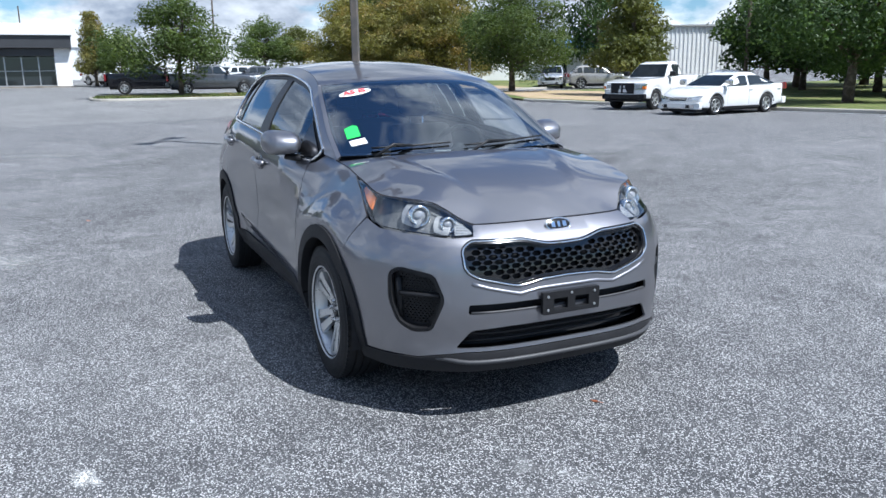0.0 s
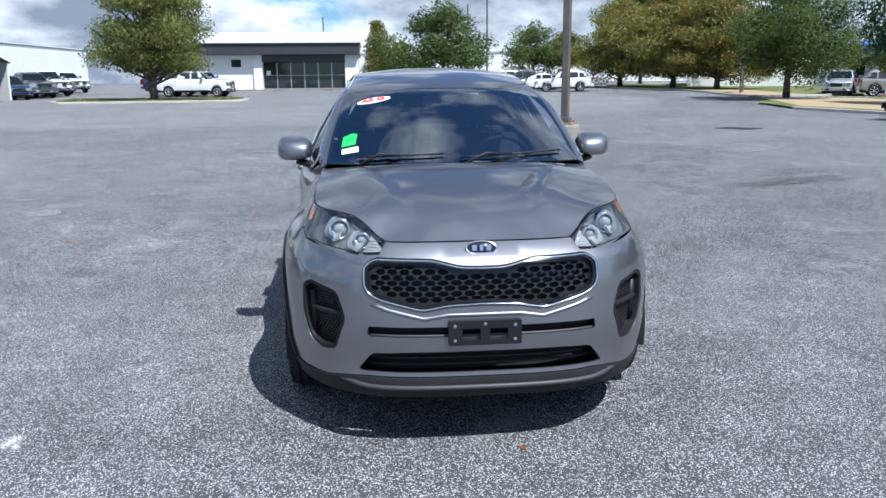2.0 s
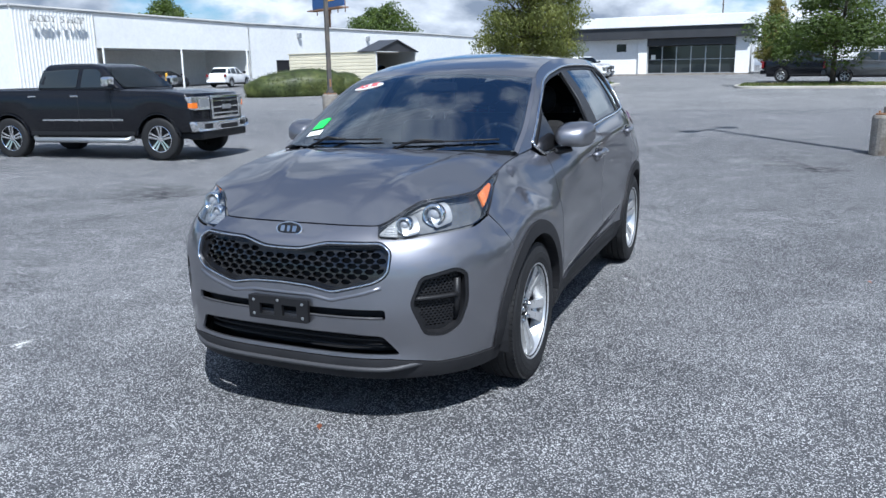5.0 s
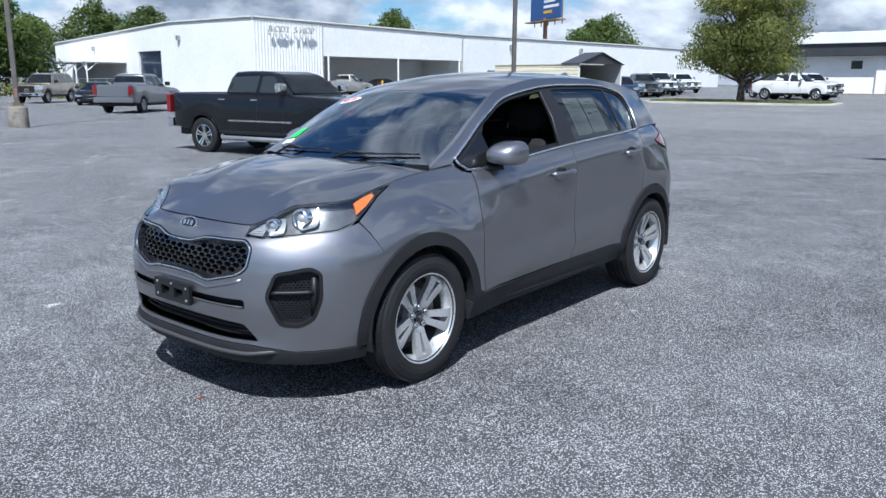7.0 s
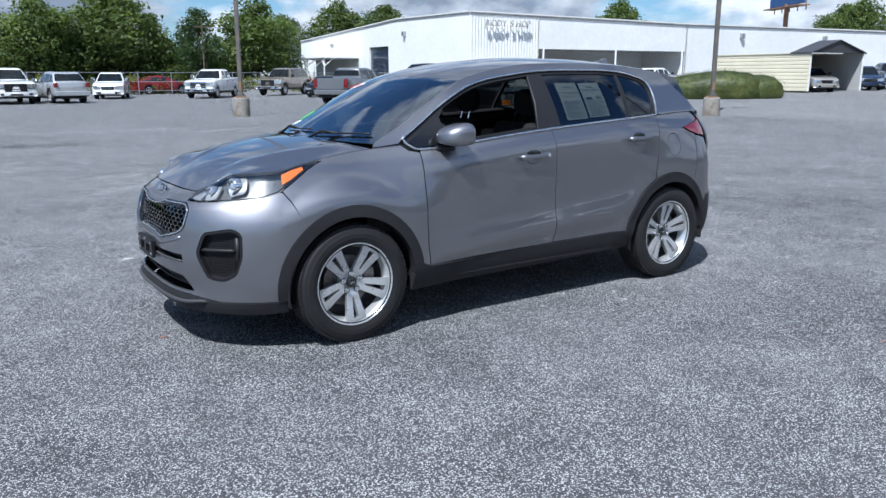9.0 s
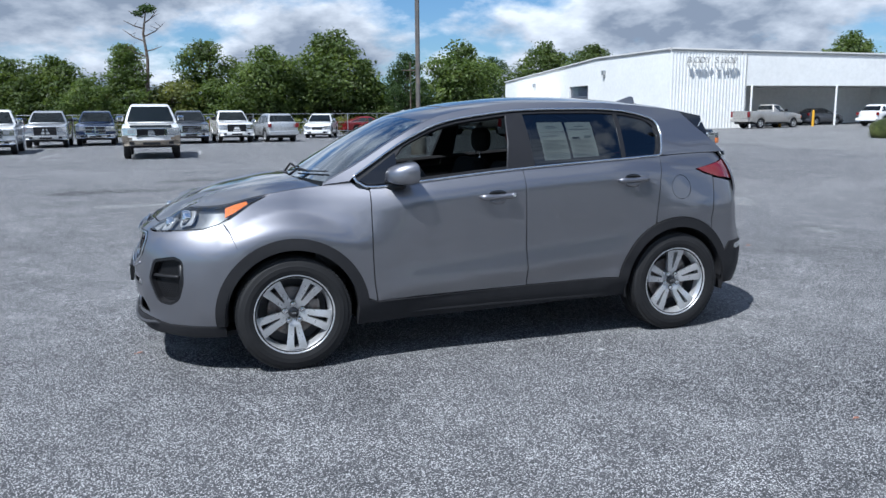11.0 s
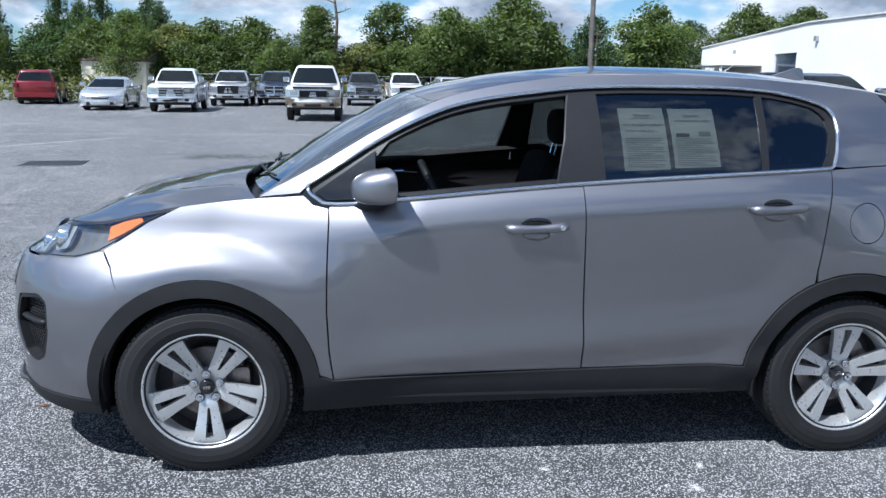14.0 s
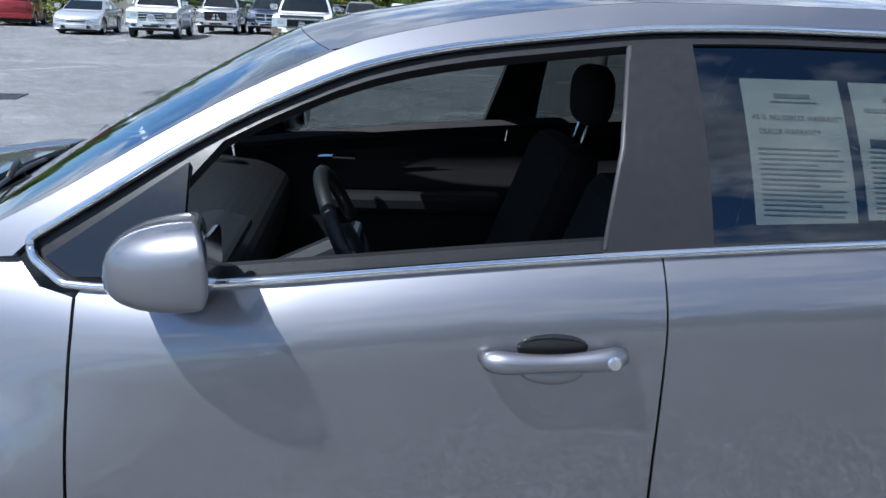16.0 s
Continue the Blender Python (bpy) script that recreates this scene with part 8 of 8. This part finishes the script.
panel("hatch", [(-1, 0.45), (1, 0.45), (1, 1.05), (-1, 1.05)], hatch, M_CAR, car, (), 0.08)
panel("rear_window", [(-0.95, 0.02), (0.95, 0.02), (0.97, 0.445), (-0.97, 0.445)], hatch, M_GLASS_DARK, car, (), 0.1)
tip_ring = [(roof_end(v) - 0.006, v) for v in np.linspace(-0.99, 0.99, 15)] + [(tail_end(v), v) for v in np.linspace(0.999, -0.999, 19)]
spoiler = panel("spoiler", inset(tip_ring[::-1], 0.001), roof_at, M_CAR, car, (), 0.05, depth=0.028, flip=False)
for sgn in (1, -1):
    srf = lambda a, b, sgn=sgn: cab(a, b, sgn)
    wedge = [(-1.560, curve_at(RAIL, -1.56)), (-1.664, 1.410), (-1.745, 1.462)] + [(x, curve_at(RAIL, x)) for x in (-1.752, -1.70, -1.63)]
    panel("spoiler_side", inset(wedge, 0.003), srf, M_GLOSSBLACK, car, (), 0.05, flip=sgn > 0, depth=0.03)
    panel("tail_fin", inset([(-1.664, 1.410), (-1.737, 1.347), (-1.750, 1.40), (-1.745, 1.462)], 0.003), srf, M_GLOSSBLACK, car, (), 0.05, flip=sgn > 0, depth=0.03, label="gloss black side fin of the spoiler")
fin = prism_bm(rounded([(-1.30, 1.595), (-1.50, 1.570), (-1.49, 1.640), (-1.47, 1.650), (-1.43, 1.640)], 0.008, 3), -0.022, 0.022, "y")
for v in fin.verts:
    if v.co.z > 1.62:
        v.co.y *= 0.35
part("roof_antenna", fin, M_CAR, car, "grey fin antenna", smooth=False)


def mirror(sgn):
    bm = bmesh.new()
    bmesh.ops.create_uvsphere(bm, u_segments=28, v_segments=18, radius=1.0)
    for v in bm.verts:
        c = v.co
        sq = lambda t, p: math.copysign(abs(t) ** p, t)
        x = sq(c.x, 0.9) * (0.138 if c.x > 0 else 0.022)
        y, z = sq(c.y, 0.62) * 0.105, sq(c.z, 0.72) * (0.072 if c.z > 0 else 0.060)
        z *= 1.0 + 0.14 * c.y
        v.co = Vector((0.612 + x - 0.03 * c.y, sgn * (0.890 + y), 1.160 + z + 0.12 * (0.05 - x)))
    if sgn < 0:
        bmesh.ops.reverse_faces(bm, faces=bm.faces[:])
    mr = part("mirror", bm, M_CAR, car, "grey painted door mirror", smooth=True)
    gl = prism_bm(rounded([(sgn * 0.815, 1.130), (sgn * 0.965, 1.125), (sgn * 0.975, 1.215), (sgn * 0.815, 1.210)], 0.025, 4), 0.584, 0.590, "x")
    part("mirror_glass", gl, M_CHROME, mr)
    stalk = tube_bm([(0.72, sgn * 0.77, 1.075), (0.69, sgn * 0.81, 1.080), (0.65, sgn * 0.87, 1.095)], [0.035, 0.030, 0.028], 10)
    for v in stalk.verts:
        v.co.z = 1.085 + (v.co.z - 1.085) * 0.7
    part("stalk", stalk, M_BLACKPLASTIC, mr, smooth=True)
    panel("sail", [(0.895, 1.122), (0.845, 1.094), (0.655, 1.108), (0.655, 1.285)], lambda a, b: cab(a, b, sgn), M_GLOSSBLACK, mr, (), 0.05, flip=sgn > 0, lift=0.003, depth=0.01)


both(mirror)


def door_handle(x0, x1, z, sgn, lock):
    """A pull handle: slim in the middle over a cup whose shade is painted black, broad at both ends."""
    xm = (x0 + x1) / 2
    y = low(s_x(xm), z)[1]
    n = 25
    pts, rad = [], []
    for i in range(n):
        u = i / (n - 1)
        x, e = x0 + (x1 - x0) * u, abs(2 * u - 1)
        pts.append((x, sgn * (low(s_x(x), z)[1] + 0.004 + 0.026 * (1 - e ** 4) ** 0.5), z + 0.009 * u - 0.004 * (1 - e ** 2)))
        rad.append((0.0155 + 0.0085 * e ** 1.6) * max(0.15, 1 - e ** 9) ** 0.5)
    bm = tube_bm(pts, rad, 14)
    h = part("door_handle", bm, M_CAR, car, "body-coloured pull handle over a dark cup", smooth=True)

    def pad(nm, cx, dy, cz, rx, ry, rz, material):
        b = bmesh.new()
        bmesh.ops.create_uvsphere(b, u_segments=24, v_segments=12, radius=1.0)
        for v in b.verts:
            v.co = Vector((cx + v.co.x * rx, sgn * (y + dy + v.co.y * ry), cz + v.co.z * rz))
        part(nm, b, material, h, smooth=True)

    # the body-coloured cup's shadow, put in as a gloss black pad
    pad("handle_cup", xm, -0.002, z + 0.014, 0.064, 0.006, 0.026, M_GLOSSBLACK)
    pad("handle_lip", xm, 0.001, z - 0.027, 0.056, 0.026, 0.023, M_CAR)
    if lock:
        part("lock", moved(lathe_bm([(0, 0.004), (0.010, 0.004), (0.012, 0.001), (0.013, 0)], 18), Matrix.Translation((x1 + 0.028, sgn * (low(s_x(x1 + 0.028), z)[1] + 0.0455), z + 0.007)) @ (Matrix.Identity(4) if sgn > 0 else Matrix.Rotation(math.pi, 4, "Z"))), M_CHROME, h)


for sgn in (1, -1):
    door_handle(0.150, -0.095, 1.003, sgn, sgn > 0)
    door_handle(-0.838, -1.075, 1.076, sgn, False)


# wheels: five twin spokes
def spoke_surface(k):
    a = math.pi / 2 + 2 * math.pi * k / 5 + math.pi
    ca, sa = math.cos(a), math.sin(a)

    def at_spoke(u, t):
        y = 0.056 + 0.030 * smooth01(0.07, 0.22, u) - 0.016 * smooth01(0.085, 0.03, u) - 2.0 * max(0, abs(t) - 0.022) ** 2
        return (u * ca - t * sa, y, u * sa + t * ca)
    return at_spoke


RIM = 0.238
holder = new("wheel")
holder.parent = car
tyre = lathe_bm([(0.226, 0.098), (0.246, 0.108), (0.270, 0.114), (0.296, 0.114), (0.300, 0.112), (0.322, 0.106), (0.336, 0.096), (0.3445, 0.083), (0.3450, 0.060), (0.3370, 0.058), (0.3370, 0.050), (0.3465, 0.048), (0.3465, 0.018), (0.338, 0.016), (0.338, 0.008), (0.3465, 0.006),
                 (0.3465, -0.02), (0.338, -0.022), (0.338, -0.030), (0.3465, -0.032), (0.345, -0.086), (0.336, -0.10), (0.29, -0.115), (0.218, -0.095)], 96)
part("tyre", tyre, M_TYRE, holder, "black tyre with a worn sidewall", smooth=False)
lug = bmesh.new()
for k in range(76):
    a = 2 * math.pi * k / 76
    m = Matrix.Rotation(a, 4, "Y") @ Matrix.Translation((0, 0, 0.343))
    moved_lug = moved(box_bm((-0.0105, 0.066, -0.022), (0.0105, 0.0985, 0.0008)), m)
    join(lug, moved_lug)
part("tread", lug, M_TYRE, holder)
rim = lathe_bm([(RIM - 0.030, 0.030), (RIM - 0.022, 0.062), (RIM - 0.014, 0.080), (RIM - 0.006, 0.090), (RIM - 0.004, 0.104), (RIM + 0.002, 0.108), (RIM + 0.007, 0.104)], 64)
part("rim", rim, M_ALLOY, holder, "silver alloy rim", smooth=True)
for k in range(5):
    out = [(0.030, -0.026), (0.075, -0.037), (0.13, -0.047), (0.222, -0.068), (0.222, 0.068), (0.13, 0.047), (0.075, 0.037), (0.030, 0.026)]
    slot = rounded([(0.088, -0.0045), (0.206, -0.0165), (0.206, 0.0165), (0.088, 0.0045)], 0.004, 3)
    panel("spoke", out, spoke_surface(k), M_ALLOY, holder, [slot], 0.022, depth=0.032, flip=True)
hub = lathe_bm([(0.0, 0.040), (0.058, 0.038), (0.066, 0.026), (0.066, -0.02)], 32)
part("hub", hub, M_ALLOY, holder, smooth=True)
capb = lathe_bm([(0.0, 0.060), (0.026, 0.059), (0.031, 0.054), (0.032, 0.040)], 28)
part("hub_cap", capb, M_GLOSSBLACK, holder, "black centre cap", smooth=True)
for dx in (-0.010, 0.0, 0.010):
    part("cap_mark", box_bm((dx - 0.0028, 0.0585, -0.006), (dx + 0.0028, 0.0615, 0.006)), M_CHROME, holder)
for k in range(5):
    a = math.pi / 2 + 2 * math.pi * k / 5
    # dark disc on the hub: the shade of a nut's recess, painted
    part("nut_recess", moved(lathe_bm([(0, 0.0306), (0.0165, 0.0306), (0.0185, 0.0280)], 16), Matrix.Translation((0.054 * math.cos(a), 0.022, 0.054 * math.sin(a)))), M_DARK, holder)
    part("wheel_nut", moved(lathe_bm([(0, 0.046), (0.009, 0.045), (0.010, 0.034), (0.016, 0.033), (0.017, 0.028)], 12), Matrix.Translation((0.054 * math.cos(a), 0.022, 0.054 * math.sin(a)))), M_CHROME, holder)
part("brake_disc", lathe_bm([(0.05, -0.01), (0.150, -0.01), (0.150, -0.035), (0.05, -0.035)], 40), M_BRAKE, holder)
part("caliper", prism_bm(rounded([(-0.165, -0.06), (-0.10, -0.06), (-0.10, 0.06), (-0.165, 0.06)], 0.02), -0.05, 0.01, "y"), M_BRAKE, holder)
part("barrel", lathe_bm([(RIM - 0.016, 0.045), (RIM - 0.026, -0.06), (0.05, -0.075)], 40), M_BARREL, holder)
pieces = list(holder.children)
spots = [(AX, 0.772, 0), (RX, 0.772, 0), (AX, -0.772, 180), (RX, -0.772, 180)]
for i, (x, y, turn) in enumerate(spots):
    w = holder if i == 0 else new("wheel")
    w.parent = car
    w.matrix_basis = pose(x, y, HUB + 0.0005, 0, 0, turn) @ pose(0, 0, 0, 0, (2, 34, 12, 50)[i], 0)
    if i:
        for p in pieces:
            o = new(p.name.split(".")[0], p.data)
            o.parent = w
            if "label" in p.keys():
                o["label"] = p["label"]

# wheel housings, floor and engine bay: dark
for cx in (AX, RX):
    for sgn in (1, -1):
        bm = bmesh.new()
        ringp = [(cx + 0.405 * math.cos(radians(a)), HUB + 0.405 * math.sin(radians(a))) for a in np.linspace(-12, 192, 26)]
        rows = [[bm.verts.new((x, sgn * y, z)) for x, z in ringp] for y in (0.872, 0.53)]
        for i in range(len(ringp) - 1):
            bm.faces.new((rows[0][i], rows[0][i + 1], rows[1][i + 1], rows[1][i]))
        bm.faces.new(rows[1])
        part("wheel_liner", bm, M_DARK, car)
part("undertray", prism_bm([(1.0, -0.60), (1.72, -0.80), (1.90, -0.72), (2.04, -0.58), (2.15, -0.36), (2.185, 0.0), (2.15, 0.36), (2.04, 0.58), (1.90, 0.72), (1.72, 0.80), (1.0, 0.60)], 0.236, 0.262, "z"), M_DARK, car)
part("floor_pan", box_bm((-2.0, -0.62, 0.24), (2.0, 0.62, 0.40), 0.02), M_DARK, car)
part("floor_pan", box_bm((-0.85, -0.84, 0.27), (0.85, 0.84, 0.42), 0.02), M_DARK, car)
part("engine_bay", box_bm((0.98, -0.54, 0.40), (2.02, 0.54, 0.83), 0.04), M_DARK, car)
part("boot_box", box_bm((-2.02, -0.54, 0.40), (-1.60, 0.54, 0.98), 0.04), M_DARK, car)


# cabin of the grey car
def seat(x, y, wide=0.50, back=True):
    s = new("seat")
    s.parent = car
    s["label"] = "dark cloth seat"
    cushion = box_bm((x - 0.05, y - wide / 2, 0.52), (x + 0.48, y + wide / 2, 0.70), 0.06)
    part("cushion", cushion, M_SEAT, s, smooth=False)
    bk = box_bm((-0.07, -wide / 2, 0), (0.07, wide / 2, 0.62), 0.06)
    part("backrest", moved(bk, Matrix.Translation((x - 0.02, y, 0.60)) @ Matrix.Rotation(radians(-20), 4, "Y")), M_SEAT, s)
    hr = bmesh.new()
    bmesh.ops.create_uvsphere(hr, u_segments=20, v_segments=12, radius=1.0)
    for v in hr.verts:
        c = v.co
        sq = lambda t: math.copysign(abs(t) ** 0.7, t)
        v.co = Vector((x - 0.29 + sq(c.x) * 0.055, y + sq(c.y) * 0.135, 1.325 + sq(c.z) * 0.095))
    part("headrest", hr, M_SEAT, s, smooth=True)
    for dy in (-0.05, 0.05):
        part("post", tube_bm([(x - 0.25, y + dy, 1.15), (x - 0.28, y + dy, 1.27)], 0.006, 6), M_CHROME, s)


seat(-0.06, 0.37)
seat(-0.06, -0.37)
for yy in (0.36, -0.36):
    seat(-0.98, yy, 0.62)
dash = prism_bm(rounded([(1.18, 1.03), (0.95, 1.045), (0.72, 1.02), (0.62, 0.96), (0.66, 0.75), (0.78, 0.60), (1.18, 0.60)], 0.05, 4), -0.74, 0.74, "y")
part("dashboard", dash, M_TRIM, car, "dark moulded dashboard")
part("console", box_bm((-0.25, -0.13, 0.42), (0.72, 0.13, 0.74), 0.04), M_TRIM, car)
part("instrument_hood", prism_bm(rounded([(0.86, 1.04), (0.70, 1.075), (0.62, 1.05), (0.66, 0.98)], 0.02, 3), 0.20, 0.56, "y"), M_TRIM, car)
wheel_m = Matrix.Translation((0.375, 0.37, 1.035)) @ Matrix.Rotation(radians(-66), 4, "Y")
sw = [wheel_m @ Vector((0.183 * math.cos(a), 0.183 * math.sin(a), 0)) for a in np.linspace(0, 2 * math.pi, 37)]
steer = bead("steering_wheel", sw, 0.0165, M_TRIM, car, 10, "dark leather steering wheel with silver spokes")
for a in (math.pi * 0.0 + math.pi / 2, -math.pi / 2, math.pi):
    part("spoke", tube_bm([wheel_m @ Vector((0.05 * math.cos(a), 0.05 * math.sin(a), -0.01)), wheel_m @ Vector((0.175 * math.cos(a), 0.175 * math.sin(a), 0))], 0.016, 8), M_ALLOY, steer)
part("boss", moved(lathe_bm([(0, 0.02), (0.055, 0.012), (0.065, -0.02), (0, -0.03)], 24, "z"), wheel_m), M_TRIM, steer, smooth=True)
part("column", tube_bm([wheel_m @ Vector((0, 0, -0.02)), (0.75, 0.37, 0.86)], 0.045, 10), M_TRIM, car)
for sgn in (1, -1):
    fl = sgn > 0
    card = [(s_x(0.82), 0.45), (s_x(0.80), 1.06)] + [(s_x(x), curve_at(BELT, x) - 0.012) for x in np.linspace(0.7, -1.15, 12)] + [(s_x(-1.12), 0.86), (s_x(-0.86), 0.62), (s_x(-0.80), 0.45)]
    srf = lambda a, b: low(a * sgn, b)
    panel("door_card", card, sunk(srf, 0.075 if fl else -0.075), M_TRIM, car, (), 0.12, flip=fl, depth=0.0, label="dark door lining")
    part("armrest", box_bm((-0.15, min(sgn * 0.70, sgn * 0.82), 0.84), (0.52, max(sgn * 0.70, sgn * 0.82), 0.91), 0.02), M_TRIM, car)
    part("inner_handle", tube_bm([(0.40, sgn * 0.785, 1.03), (0.48, sgn * 0.772, 1.035), (0.53, sgn * 0.785, 1.03)], 0.010, 8), M_CHROME, car, "bright inner door handle")
    part("sill_cap", tube_bm([low(sgn * s_x(x), curve_at(BELT, x) - 0.01)[:1] + (low(sgn * s_x(x), curve_at(BELT, x))[1] - sgn * 0.045, curve_at(BELT, x) + 0.004) for x in np.linspace(0.8, -1.15, 10)], 0.022, 6), M_BLACKPLASTIC, car)
# headlining below the roof
panel("headlining", [(0.46, -0.90), (0.46, 0.90), (-1.80, 0.92), (-1.80, -0.92)], raised(roof_at, -0.035), M_TRIM, car, (), 0.12, depth=0, flip=True)
part("rear_shelf", box_bm((-1.75, -0.66, 1.02), (-1.25, 0.66, 1.05)), M_TRIM, car)
im = box_bm((0.50, -0.13, 1.40), (0.53, 0.13, 1.46), 0.012)
part("inner_mirror", im, M_GLOSSBLACK, car)

# stickers on the windscreen
def print_on(body, size, surface, place, parent, material, bold=0.0):
    """Lettering laid on a surface; place(u, v) turns the text's own coordinates into the surface's."""
    bm = text_bm(body, size, 0.0, bold)
    for v in bm.verts:
        v.co = Vector(surface(*place(v.co.x, v.co.y)))
    return part("print", bm, material, parent)


M_SOFTINK = mat("faded_print", (0.34, 0.38, 0.38), 0.8, vary=0.1)
oval = [(0.60 + 0.030 * math.cos(a), -0.66 + 0.155 * math.sin(a)) for a in np.linspace(0, 2 * math.pi, 33)[:-1]]
tag = panel("price_tag", oval, raised(roof_at, 0.003), M_PAPER, car, (), 0.05, depth=0, label="white oval sticker with red lettering")
print_on("AS IS", 0.060, raised(roof_at, 0.009), lambda u, v: (0.616 - v * 0.80, -0.778 + u * 1.75), tag, M_REDTAG, 0.0022)
panel("green_tag", [(0.985, -0.865), (0.985, -0.755), (0.90, -0.75), (0.885, -0.79), (0.90, -0.86)], raised(roof_at, 0.003), M_GREEN, car, (), 0.05, depth=0, label="bright green window tag")
panel("white_tag", [(1.050, -0.855), (1.050, -0.725), (1.005, -0.73), (1.005, -0.86)], raised(roof_at, 0.003), M_PAPER, car, (), 0.05, depth=0, label="white window tag")
# dealer papers inside the rear door window
cab_left = lambda x, z: cab(x, z, 1)
ink = raised(cab_left, 0.0145)
for n_form, (a, b, lab) in enumerate(((-0.345, -0.535, "printed white warranty form taped inside the window"), (-0.555, -0.745, "second printed form taped inside the window"))):
    zlo = curve_at(BELT, a) + 0.045
    p = panel("paper_form", [(a, zlo), (b, zlo + 0.008), (b, 1.472), (a, 1.470)], raised(cab_left, 0.016), M_PAPER, car, (), 0.06, depth=0, flip=True, label=lab)

    def bar(x0, x1, z, t, material, p=p):
        panel("print_bar", [(x0, z), (x1, z), (x1, z - t), (x0, z - t)], ink, material, p, (), 0.2, depth=0, flip=True)

    bar(a - 0.060, a - 0.130, 1.445, 0.007, M_SOFTINK)
    if n_form == 0:
        bar(a - 0.05, a - 0.14, 1.432, 0.002, M_SOFTINK)
        print_on("AS IS  NO DEALER WARRANTY", 0.0125, ink, lambda u, v, a=a: (a - 0.012 - u, 1.400 + v), p, M_INK)
        print_on("DEALER WARRANTY", 0.0125, ink, lambda u, v, a=a: (a - 0.022 - u, 1.376 + v), p, M_INK)
    else:
        bar(a - 0.02, a - 0.17, 1.425, 0.006, M_SOFTINK)
        bar(a - 0.02, a - 0.075, 1.372, 0.014, M_INK)
        bar(a - 0.115, a - 0.165, 1.380, 0.018, M_SOFTINK)
    for k in range(14):
        z = 1.352 - 0.0085 * k
        if z > zlo + 0.012:
            bar(a - 0.015, a - 0.015 - (0.155, 0.15, 0.16, 0.11)[k % 4], z, 0.0022, M_SOFTINK)
